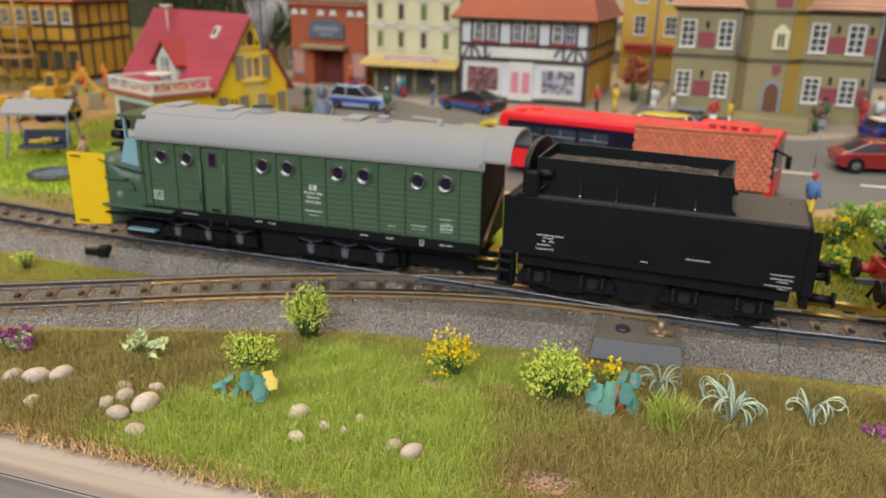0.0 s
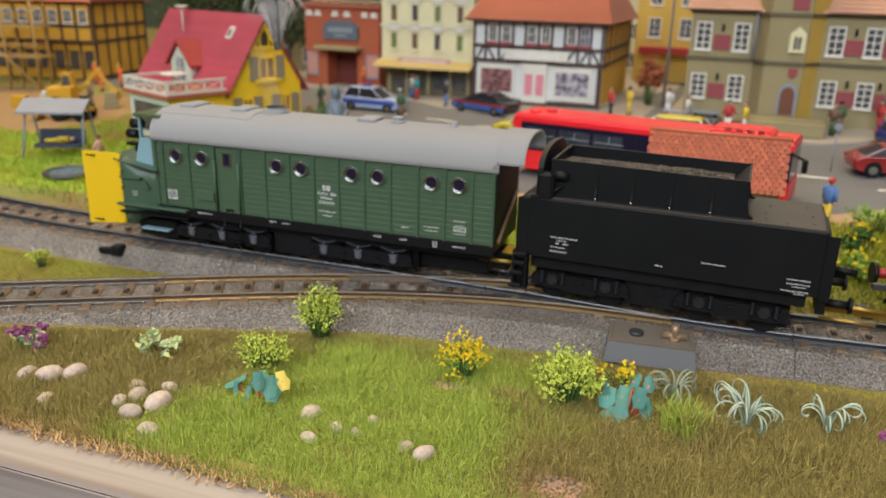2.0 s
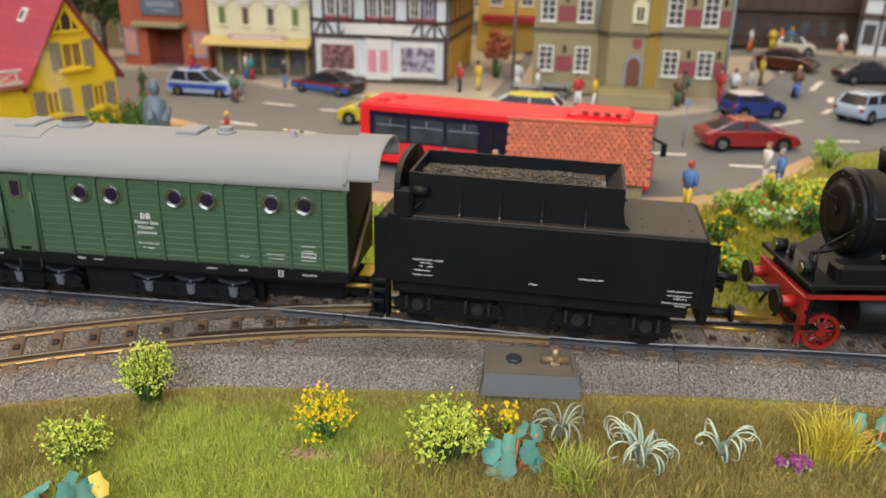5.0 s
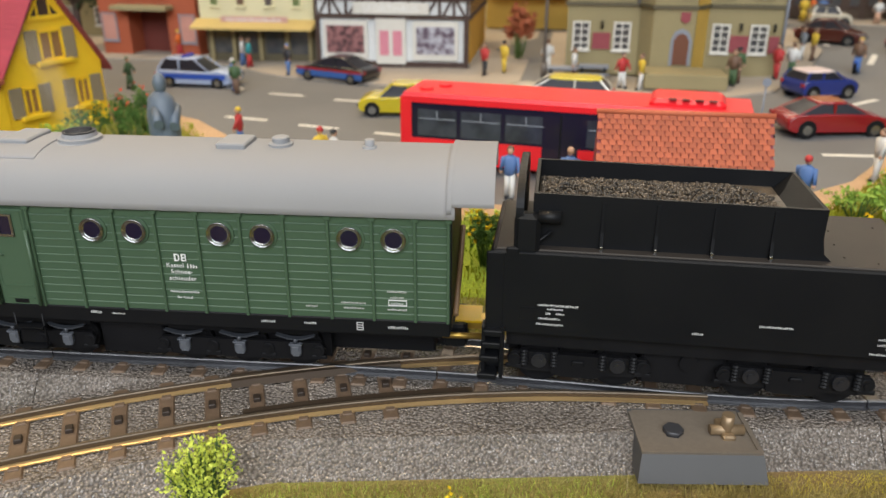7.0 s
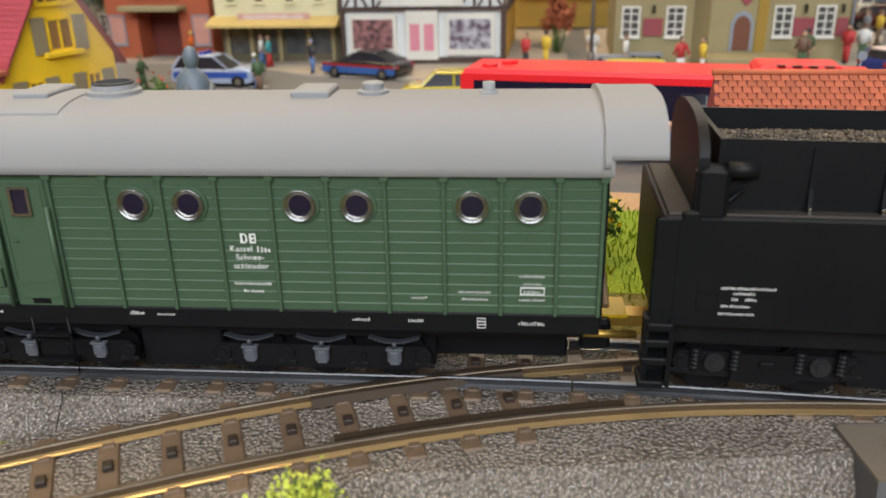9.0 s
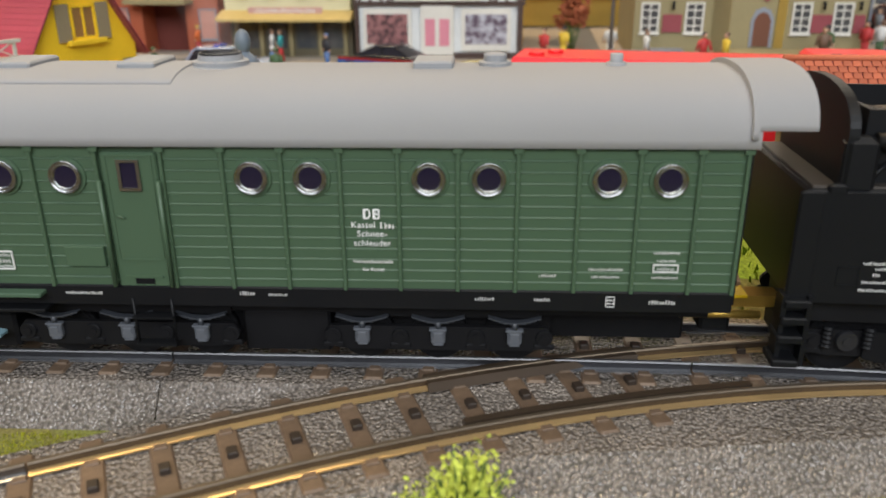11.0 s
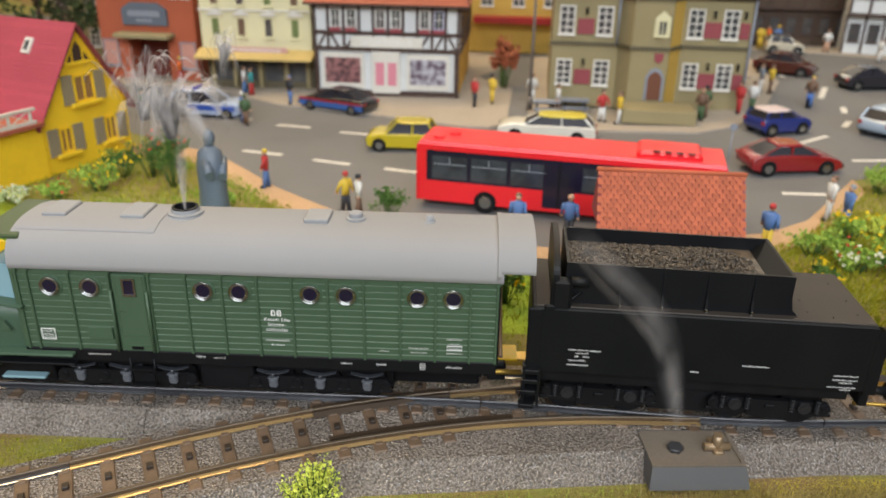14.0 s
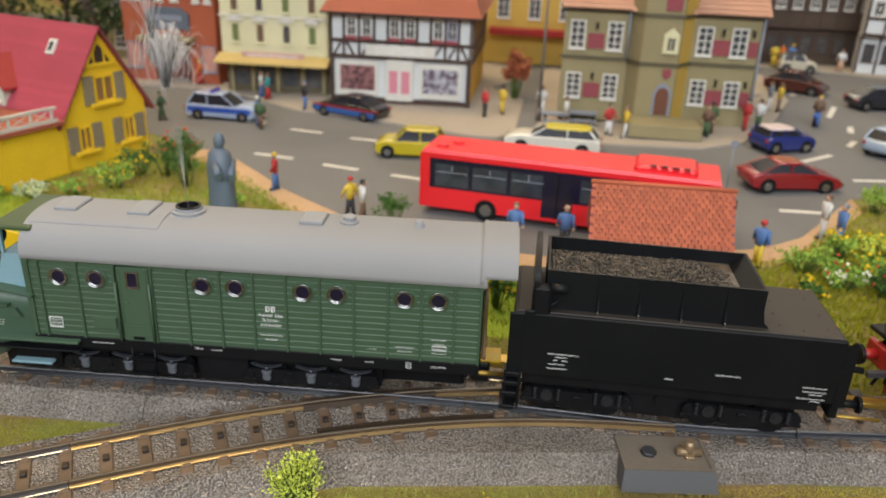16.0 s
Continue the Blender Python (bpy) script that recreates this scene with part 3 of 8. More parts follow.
def roof_hatch(x, y, lx, ly):
    sh = Shape()
    z = on_roof(abs(y) + ly / 2) - 0.06
    sh.box(x - lx / 2, x + lx / 2, y - ly / 2, y + ly / 2, z, on_roof(y) + 0.1, 0.03)
    return sh


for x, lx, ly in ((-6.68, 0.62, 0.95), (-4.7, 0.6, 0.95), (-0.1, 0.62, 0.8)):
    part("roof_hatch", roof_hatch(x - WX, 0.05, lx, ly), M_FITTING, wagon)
part("roof_panel", shell([(y, z + 0.028) for y, z in barrel(1.47, 0.97, 3.77, p=2.6)[12:29]], [(y, z - 0.01) for y, z in barrel(1.47, 0.97, 3.77, p=2.6)[12:29]], -7.4 - WX, -3.95 - WX), M_ROOF, wagon)
ch = -3.5 - WX
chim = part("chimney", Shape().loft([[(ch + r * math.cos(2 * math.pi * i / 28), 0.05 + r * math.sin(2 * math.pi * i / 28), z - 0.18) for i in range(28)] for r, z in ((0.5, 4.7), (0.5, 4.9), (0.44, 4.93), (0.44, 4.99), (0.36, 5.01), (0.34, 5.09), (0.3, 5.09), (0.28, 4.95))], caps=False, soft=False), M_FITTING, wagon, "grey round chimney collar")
part("rim", Shape().loft([[(ch + r * math.cos(2 * math.pi * i / 28), 0.05 + r * math.sin(2 * math.pi * i / 28), z - 0.18) for i in range(28)] for r, z in ((0.33, 5.085), (0.335, 5.12), (0.27, 5.125), (0.25, 4.9), (0.01, 4.89))], caps=False), M_BLACK, chim, "black pipe mouth")
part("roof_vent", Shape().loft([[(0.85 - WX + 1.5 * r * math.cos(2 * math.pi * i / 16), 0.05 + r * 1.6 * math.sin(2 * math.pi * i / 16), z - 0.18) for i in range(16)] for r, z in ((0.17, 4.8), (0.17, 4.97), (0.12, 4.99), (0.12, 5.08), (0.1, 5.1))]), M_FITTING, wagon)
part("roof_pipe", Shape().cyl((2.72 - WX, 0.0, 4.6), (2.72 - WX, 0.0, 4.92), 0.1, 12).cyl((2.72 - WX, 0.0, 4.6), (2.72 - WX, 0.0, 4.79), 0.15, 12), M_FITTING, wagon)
# Open end with brace, and the yellow gangway plate.
part("data_frame", Shape().box(-7.01 - WX, -6.65 - WX, -1.408, -1.38, 1.77, 1.79).box(-7.01 - WX, -6.65 - WX, -1.408, -1.38, 2.06, 2.08).box(-7.01 - WX, -6.99 - WX, -1.408, -1.38, 1.79, 2.06).box(-6.67 - WX, -6.65 - WX, -1.408, -1.38, 1.79, 2.06), M_WHITE, wagon, "white printed frame")
part("data_frame", Shape().box(3.25 - WX, 3.63 - WX, -1.418, -1.39, 1.855, 1.87).box(3.25 - WX, 3.63 - WX, -1.418, -1.39, 1.97, 1.985).box(3.25 - WX, 3.265 - WX, -1.418, -1.39, 1.87, 1.97).box(3.615 - WX, 3.63 - WX, -1.418, -1.39, 1.87, 1.97), M_WHITE, wagon, "white printed frame")
part("hatch_cover", Shape().box(-5.78 - WX, -5.16 - WX, -1.44, -1.37, 1.86, 2.18, 0.01), M_GREEN, wagon)
part("brace", Shape().cyl((6.1, -1.2, 1.6), (6.1, 1.0, 2.7), 0.06, 6), mat("brown_brace", (0.16, 0.09, 0.04), 0.6), wagon)
part("gangway_plate", Shape().box(6.03, 6.6, -0.35, 0.4, 0.98, 1.03), M_PLOW, wagon, "yellow gangway plate")
part("drawbar", Shape().box(5.6, 7.2, -0.2, 0.2, 0.75, 0.95).cyl((5.4, -0.7, 0.85), (6.7, -0.7, 0.85), 0.07, 8), M_BRASS, wagon)
# Black box added to darken the gap at the wagon's end.
part("coupling_box", Shape().box(5.8, 6.3, -0.55, 0.55, 0.5, 1.0, 0.05), M_BLACK, wagon)
# Black sheet stands in for the shaded inside of the open end.
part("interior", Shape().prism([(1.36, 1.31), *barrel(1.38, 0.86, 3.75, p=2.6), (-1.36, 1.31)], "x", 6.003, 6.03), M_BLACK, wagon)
# Plough head.
def head_ring(x, w, z0, z1, r, n=6):
    pts = []
    for cy, cz, a0 in ((w - r, z1 - r, 0), (-w + r, z1 - r, 90), (-w + r, z0 + r, 180), (w - r, z0 + r, 270)):
        for i in range(n + 1):
            a = radians(a0 + 90 * i / n)
            pts.append((x, cy + r * math.cos(a), cz + r * math.sin(a)))
    return pts


HEAD = (0.18, 0, 0)
part("plough_drum", Shape().loft([head_ring(-6.0, 1.28, 1.0, 2.75, 0.5), head_ring(-6.5, 1.3, 0.95, 2.8, 0.6), head_ring(-7.0, 1.34, 0.8, 2.85, 0.6), head_ring(-7.35, 1.38, 0.62, 3.0, 0.4), head_ring(-7.75, 1.4, 0.55, 3.15, 0.25)], soft=True), M_GREEN2, wagon, "green sheet-metal drum of the snow cutter", at=HEAD)
# Black block added below the head, where only shade lies.
part("snow_guard", Shape().box(-7.5, -5.9, -0.85, 0.85, 0.12, 0.75, 0.05), M_UNDER, wagon, at=HEAD)
part("cab_front", Shape().prism([(-7.15, 2.75), (-6.0, 2.75), (-6.0, 3.72), (-6.85, 3.72)], "y", -1.15, 1.15), M_PALE, wagon, "pale blue-green sheet", at=HEAD)
part("ledge", Shape().add([(-7.75, -1.5, 2.95), (-6.0, -1.55, 2.68), (-6.0, -1.0, 2.68), (-7.75, -1.0, 2.95), (-7.75, -1.5, 2.99), (-6.0, -1.55, 2.72), (-6.0, -1.0, 2.72), (-7.75, -1.0, 2.99)], [(3, 2, 1, 0), (4, 5, 6, 7), (0, 1, 5, 4), (1, 2, 6, 5), (2, 3, 7, 6), (3, 0, 4, 7)]), M_GREEN2, wagon, at=HEAD)
part("ledge", Shape().box(-7.6, -6.75, -1.5, -1.0, 2.33, 2.37), M_GREEN2, wagon, at=HEAD)
part("running_board", Shape().box(-7.75, -4.9, -1.6, -1.2, 1.38, 1.44, 0.015), M_GREEN2, wagon, at=HEAD)
part("running_board", Shape().box(-7.7, -4.9, -1.55, -1.2, 1.1, 1.15, 0.015), M_BLACK, wagon, at=HEAD)
part("rail_sweep", Shape().box(-7.1, -5.95, -1.25, -1.0, 0.47, 0.53, 0.02), M_PALE, wagon, at=HEAD)
part("bracket", Shape().box(-6.2, -6.02, -1.35, -1.15, 2.2, 2.75, 0.02).prism([(-6.75, 2.0), (-6.45, 2.0), (-6.6, 2.25)], "y", -1.42, -1.3), M_GREEN2, wagon, at=HEAD)
part("cab_roof", Shape().box(-7.0, -5.9, -1.25, 1.25, 4.45, 4.56, 0.04), mat("olive_roof", (0.05, 0.08, 0.03), 0.5), wagon, at=HEAD)
for px, py in ((-6.815, -1.1), (-6.06, -1.1), (-6.815, 1.1)):
    part("cab_post", Shape().box(px - 0.035, px + 0.035, py - 0.05, py + 0.05, 3.7, 4.46), M_PALE, wagon, at=HEAD)
part("headlamp", Shape().cyl((-7.25, -0.95, 4.15), (-6.85, -0.95, 4.15), 0.17, 14).cyl((-7.4, -1.0, 3.8), (-7.0, -1.0, 3.8), 0.16, 14), M_BLACK, wagon, at=HEAD)
part("lamp_bracket", Shape().cyl((-6.9, -0.95, 3.5), (-6.9, -0.95, 4.4), 0.04, 8).box(-7.5, -6.9, -1.1, -0.8, 3.4, 3.5, 0.03).box(-7.2, -6.95, -1.05, -0.85, 3.2, 3.4, 0.04), M_BLACK, wagon, at=HEAD)
part("plough_wing", Shape().loft([[(-7.62, -1.42, 0.66), (-7.56, -1.36, 0.66), (-8.82, -1.62, 0.62), (-8.88, -1.7, 0.62)], [(-7.62, -1.42, 3.15), (-7.56, -1.36, 3.15), (-8.82, -1.62, 3.2), (-8.88, -1.7, 3.2)]]), M_PLOW, wagon, "bright yellow plough wing", at=HEAD)
part("plough_wing", Shape().loft([[(-7.62, 1.42, 0.66), (-7.56, 1.36, 0.66), (-8.82, 1.62, 0.62), (-8.88, 1.7, 0.62)], [(-7.62, 1.42, 3.15), (-7.56, 1.36, 3.15), (-8.82, 1.62, 3.2), (-8.88, 1.7, 3.2)]]), M_PLOW, wagon, at=HEAD)
hinge = Shape().box(-0.05, 0.05, -0.04, 0.04, -0.04, 0.04, 0.01).data("hinge", M_PLOW)
for z in (0.8, 1.4, 2.0, 2.55, 3.0):
    part("hinge", hinge, None, wagon, at=(-7.4, -1.46, z))
part("wing_slot", Shape().box(-8.75, -8.4, -1.69, -1.6, 3.05, 3.08).box(-8.7, -8.35, -1.69, -1.6, 0.76, 0.79), M_BLACK, wagon, at=HEAD)

# Three-axle bogies.
wheel_m = Shape().cyl((0, -0.07, 0), (0, 0.07, 0), 0.46, 24).cyl((0, -0.1, 0), (0, 0.0, 0), 0.4, 24, r2=0.4)
wheel_m = wheel_m.data("wheel", M_UNDER)
abox = Shape().box(-0.115, 0.115, -0.06, 0.1, -0.1, 0.13, 0.025).box(-0.08, 0.08, -0.08, -0.05, -0.02, 0.09, 0.015).box(-0.085, 0.085, -0.05, 0.1, -0.15, -0.1, 0.02).box(-0.14, 0.14, -0.07, 0.05, 0.11, 0.145, 0.01).data("axle_box", M_GREYBOX)
spring = Shape()
for k in range(4):
    w = 0.42 - 0.08 * k
    spring.prism([(-w, 0.275 - 0.02 * k + 0.04 * w / 0.44), (0, 0.2 + 0.012 * k), (w, 0.275 - 0.02 * k + 0.04 * w / 0.44), (w, 0.3 - 0.02 * k + 0.04 * w / 0.44), (0, 0.225 + 0.012 * k), (-w, 0.3 - 0.02 * k + 0.04 * w / 0.44)], "y", -0.05 - 0.004 * k, 0.06)
spring.cyl((0, -0.03, 0.1), (0, -0.03, 0.26), 0.05, 8)
spring = spring.data("leaf_spring", M_SPRING)
pot = Shape().cyl((0, -0.05, 0), (0, 0.06, 0), 0.13, 12, r2=0.15).cyl((0, -0.07, 0), (0, -0.04, 0), 0.07, 10).box(-0.17, 0.17, -0.03, 0.04, -0.2, -0.12, 0.02).data("spring_pot", M_UNDER)


def bogie(parent, xs, z, y, box=None):
    """A bogie with plate frames, wheels, axle boxes and leaf springs."""
    mid = (xs[0] + xs[-1]) / 2
    half = (xs[-1] - xs[0]) / 2 + 0.62
    sh = Shape()
    for s in (-1, 1):
        pts = [(-half, 0.0), (-half + 0.1, 0.12), (half - 0.1, 0.12), (half, 0.0), (half - 0.08, -0.25), (half - 0.4, -0.3), (-half + 0.4, -0.3), (-half + 0.08, -0.25)]
        sh.prism([(mid + u, z + w) for u, w in pts], "y", s * y - 0.04, s * y + 0.04)
    # Black boxes between the frames fill the shaded space and hide the sleepers behind.
    sh.box(mid - half, mid + half, -0.62, 0.62, 0.14, z + 0.45).box(mid - half * 0.9, mid + half * 0.9, -1.0, 1.0, z + 0.2, z + 0.48)
    b = part("bogie", sh, M_UNDER, parent, "black bogie")
    for x in xs:
        for s in (-1, 1):
            part("wheel", wheel_m, None, b, at=(x, s * 0.72, 0.46))
            part("axle_box", box or abox, None, b, "" if box else "grey axle box", at=(x, s * (y + 0.07), z - 0.03, 0 if s < 0 else 180))
            if not box:
                part("leaf_spring", spring, None, b, at=(x, s * (y + 0.05), z - 0.02, 0 if s < 0 else 180))
    for xa, xb in zip([xs[0] - 1.0] + xs, xs + [xs[-1] + 1.0]):
        u = max(min((xa + xb) / 2, xs[-1] + 0.48), xs[0] - 0.48)
        for s in (-1, 1):
            part("spring_pot", pot, None, b, at=(u, s * (y + 0.04), z - 0.05, 0 if s < 0 else 180))
    return b


bogie(wagon, [-6.3 - WX, -5.08 - WX, -3.86 - WX], 0.66, 1.15)
bogie(wagon, [-1.23 - WX, -0.01 - WX, 1.21 - WX], 0.66, 1.15)
# Underframe enlarged with black boxes to fill the shaded space below the wagon.
part("underframe", Shape().box(-5.7, 5.8, -0.95, 0.95, 0.9, 1.3).box(-3.9, 5.6, -0.35, 0.85, 0.22, 0.9, 0.05).box(-5.8, -3.9, 0.3, 0.85, 0.22, 0.9, 0.05).box(-1.75, -0.3, -0.95, -0.3, 0.2, 0.92, 0.04), M_UNDER, wagon)
part("footstep", Shape().box(-4.85 - WX, -4.2 - WX, -1.5, -1.3, 0.98, 1.02).box(-4.85 - WX, -4.2 - WX, -1.5, -1.3, 0.5, 0.54).cyl((-4.84 - WX, -1.4, 0.5), (-4.84 - WX, -1.4, 1.3), 0.025, 6).cyl((-4.22 - WX, -1.4, 0.5), (-4.22 - WX, -1.4, 1.3), 0.025, 6), M_BLACK, wagon)
part("gear_box", Shape().box(-2.5 - WX, -1.9 - WX, -0.7, 0.3, 0.85, 1.2, 0.04), M_PLOW, wagon, "yellow gear casing")
FY = -HW - 0.028
CX = -0.98 - WX
part("emblem", Shape().box(CX - 0.125, CX - 0.09, FY - 0.018, FY - 0.012, 2.67, 2.83).prism([(CX - 0.09, 2.83), (CX - 0.045, 2.83), (CX - 0.015, 2.79), (CX - 0.015, 2.71), (CX - 0.045, 2.67), (CX - 0.09, 2.67), (CX - 0.09, 2.695), (CX - 0.05, 2.695), (CX - 0.04, 2.72), (CX - 0.04, 2.78), (CX - 0.05, 2.805), (CX - 0.09, 2.805)], "y", FY - 0.018, FY - 0.012).box(CX + 0.02, CX + 0.055, FY - 0.018, FY - 0.012, 2.67, 2.83).box(CX + 0.055, CX + 0.12, FY - 0.018, FY - 0.012, 2.67, 2.695).box(CX + 0.055, CX + 0.12, FY - 0.018, FY - 0.012, 2.737, 2.762).box(CX + 0.055, CX + 0.12, FY - 0.018, FY - 0.012, 2.805, 2.83).box(CX + 0.1, CX + 0.125, FY - 0.018, FY - 0.012, 2.695, 2.805), M_WHITE, wagon, "white railway emblem")
lettering("Kassel", CX - 0.13, 2.53, 0.1, wagon, FY - 0.01)
bars([(CX + 0.25, 2.57, 0.24, 0.1)], wagon, FY - 0.012)
lettering("Schnee-", CX, 2.39, 0.1, wagon, FY - 0.01)
lettering("schleuder", CX, 2.24, 0.1, wagon, FY - 0.01)
lettering("Heimatdienststelle", CX, 1.96, 0.055, wagon, FY - 0.01)
lettering("Bw Kassel", CX, 1.83, 0.055, wagon, FY - 0.01)
bars([(2.55 - WX, 1.9, 0.52, 0.045), (2.55 - WX, 1.78, 0.42, 0.045), (1.68 - WX, 1.79, 0.26, 0.05), (3.44 - WX, 2.18, 0.4, 0.05), (3.44 - WX, 2.05, 0.28, 0.04), (3.44 - WX, 1.92, 0.26, 0.05), (3.44 - WX, 1.78, 0.4, 0.045), (-6.83 - WX, 2.02, 0.33, 0.05), (-6.83 - WX, 1.93, 0.33, 0.08), (-6.83 - WX, 1.84, 0.33, 0.05)], wagon, FY - 0.012)
bars([(-5.6 - WX, 1.39, 0.6, 0.05), (-2.98 - WX, 1.42, 0.24, 0.07), (-2.5 - WX, 1.4, 0.3, 0.04), (0.73 - WX, 1.38, 0.3, 0.06), (1.62 - WX, 1.38, 0.26, 0.06), (3.45 - WX, 1.36, 0.42, 0.07)], wagon, -HW - 0.022)
part("brake_grid", Shape().box(2.58 - WX, 2.72 - WX, -HW - 0.028, -HW - 0.02, 1.43, 1.445).box(2.58 - WX, 2.72 - WX, -HW - 0.028, -HW - 0.02, 1.375, 1.39).box(2.58 - WX, 2.72 - WX, -HW - 0.028, -HW - 0.02, 1.32, 1.335).box(2.58 - WX, 2.72 - WX, -HW - 0.028, -HW - 0.02, 1.265, 1.28).box(2.58 - WX, 2.595 - WX, -HW - 0.028, -HW - 0.02, 1.265, 1.445).box(2.705 - WX, 2.72 - WX, -HW - 0.028, -HW - 0.02, 1.265, 1.445), M_WHITE, wagon, "white printed grid")
bars([(-7.6 + 0.55, 1.86, 0.5, 0.04), (-7.6 + 0.55, 1.79, 0.5, 0.04), (-7.6 + 0.6, 1.72, 0.3, 0.04)], wagon, -1.36)

# ---- tender ----
TX = 9.4
tender = thing("coal_tender", TX, 1.13, 0, -3.2, "black locomotive tender loaded with coal standing on the rails", "tender", plan=False)
tender.matrix_basis = tender.matrix_basis @ Matrix.Diagonal((1.055, 1.055, 1.055, 1))
part("tank", Shape().box(-3.82, 3.84, -1.4, 1.4, 1.38, 3.04, 0.035), M_BLACK, tender)
part("tank_top", Shape().box(-3.74, 3.78, -1.33, 1.33, 3.04, 3.075, 0.02), M_DECK, tender, "brownish black deck")
bin_ = part("coal_bin", Shape().prism([(-3.1, 3.07), (2.12, 3.07), (1.98, 3.2), (1.92, 3.5), (1.92, 4.02), (-3.1, 4.08)], "y", -1.12, -1.05).prism([(-3.1, 3.07), (2.12, 3.07), (1.98, 3.2), (1.92, 3.5), (1.92, 4.02), (-3.1, 4.08)], "y", 1.05, 1.12).box(-3.1, -3.03, -1.05, 1.05, 3.07, 4.08)
            .prism([(1.92, 4.02), (1.86, 4.02), (0.9, 3.07), (1.0, 3.07)], "y", -1.05, 1.05), M_BLACK, tender)
rib = Shape().prism([(-1.12, 3.07), (-1.22, 3.07), (-1.16, 3.4), (-1.14, 3.96), (-1.12, 3.96)], "x", -0.03, 0.03).data("rib", M_BLACK)
tip = Shape().box(-0.03, 0.03, -1.24, -1.17, 3.075, 3.16, 0.01).data("worn_tip", M_CHROME)
for x in (-1.85, -0.9, 0.08, 1.08):
    part("rib", rib, None, tender, at=(x, 0, 0))
    part("worn_tip", tip, None, tender, "bare metal tip", at=(x, 0, 0))
rnd = random.Random(11)
coal = Shape()
for i in range(3800):
    x, y = rnd.uniform(-2.98, 1.35), rnd.uniform(-1.02, 1.02)
    z = 3.7 + 0.12 * (1 - (y / 1.05) ** 2) - 0.1 * smooth(0.6, 1.4, x) + rnd.uniform(-0.04, 0.03)
    r = rnd.uniform(0.02, 0.045)
    coal.ball((x, y, z), r, r * rnd.uniform(0.7, 1.1), r * rnd.uniform(0.6, 1), 5, 3, 0.25, rnd)
tagged(part("coal", coal, M_COAL, tender), "heap of dark coal lumps", kind="stuff")
part("coal_base", Shape().box(-3.02, 1.5, -1.04, 1.04, 3.5, 3.72), M_COAL, tender)
part("front_shield", Shape().prism([(1.36, 3.05), (1.36, 3.6), *barrel(1.36, 0.62, 3.76, 24), (-1.36, 3.6), (-1.36, 3.05)], "x", -3.4, -3.26), M_BLACK, tender)
part("side_locker", Shape().box(-3.42, -2.95, -1.4, -1.1, 3.05, 3.75, 0.08).cyl((-3.0, -1.25, 3.68), (-2.6, -1.25, 3.68), 0.12, 12).cyl((-3.1, -1.3, 3.1), (-2.75, -1.2, 3.4), 0.035, 6), M_BLACK, tender)
part("cab_edge", Shape().box(-3.9, -3.55, -1.41, -1.32, 1.25, 3.02, 0.03).box(-3.55, -3.3, -1.42, -1.3, 3.0, 3.12, 0.03), M_BLACK, tender)
steps = Shape()
for k, z in enumerate((1.35, 1.1, 0.82, 0.45)):
    o = 0.03 * k
    steps.box(-3.92 - o, -3.55 - o, -1.55 - o, -1.15, z, z + 0.1, 0.02)
steps.box(-3.95, -3.88, -1.5, -1.2, 0.4, 1.5).box(-3.6, -3.53, -1.5, -1.2, 0.4, 1.5).box(-3.9, -3.58, -1.28, -1.2, 0.4, 1.5)
part("steps", steps, M_BLACK, tender)
rivet = Shape().ball((0, 0, 0), 0.025, 0.025, 0.015, 6, 4).data("rivet", M_DECK)
for x, y in ((2.4, -0.9), (2.4, -0.3), (2.9, -1.1), (3.5, -0.9), (3.5, -0.2), (2.5, 0.4), (3.4, 0.7)):
    part("rivet", rivet, None, tender, at=(x, y, 3.085))
part("end_plate", Shape().box(3.84, 3.98, -1.2, 1.2, 1.2, 2.8, 0.04).prism([(-1.36, 1.28), (-1.2, 1.28), (-1.2, 2.6), (-1.36, 2.95)], "x", 3.84, 4.1), M_BLACK, tender)
# Widened black underframe keeps the space under the tender dark.
part("underframe", Shape().box(-3.5, 3.6, -1.15, 1.15, 0.98, 1.38), M_UNDER, tender)
part("buffer_beam", Shape().box(3.84, 4.05, -1.25, 1.25, 0.9, 1.3, 0.03), M_BLACK, tender)
for y in (-0.85, 0.85):
    part("buffer", Shape().cyl((4.05, y, 1.1), (4.6, y, 1.1), 0.11, 12).cyl((4.6, y, 1.1), (4.68, y, 1.1), 0.21, 18), M_BLACK, tender)
part("drawbar", Shape().box(3.9, 6.0, -0.14, 0.14, 0.6, 0.75).cyl((4.0, -0.45, 0.9), (5.6, -0.45, 0.9), 0.06, 8).cyl((4.0, -0.7, 0.62), (5.3, -0.7, 0.62), 0.05, 8), M_BRASS, tender)
part("hose", Shape().cyl((4.1, -0.5, 1.9), (4.7, -0.5, 1.85), 0.09, 10).cyl((4.1, -0.2, 1.7), (4.5, -0.2, 1.7), 0.14, 10), M_BLACK, tender)
dark_box = Shape().cyl((0, -0.06, 0), (0, 0.08, 0), 0.15, 14).cyl((0, -0.08, 0), (0, -0.05, 0), 0.07, 10)
coil = Shape().loft([[((0.085 if k % 2 else 0.06) * math.cos(2 * math.pi * i / 10), (0.085 if k % 2 else 0.06) * math.sin(2 * math.pi * i / 10), -0.12 + 0.035 * k) for i in range(10)] for k in range(11)])
coil = coil.data("coil_spring", M_UNDER)
dark_box = dark_box.data("axle_box", mat("worn_black_metal", (0.014, 0.014, 0.016), 0.35, second=(0.024, 0.024, 0.027), scale=150))
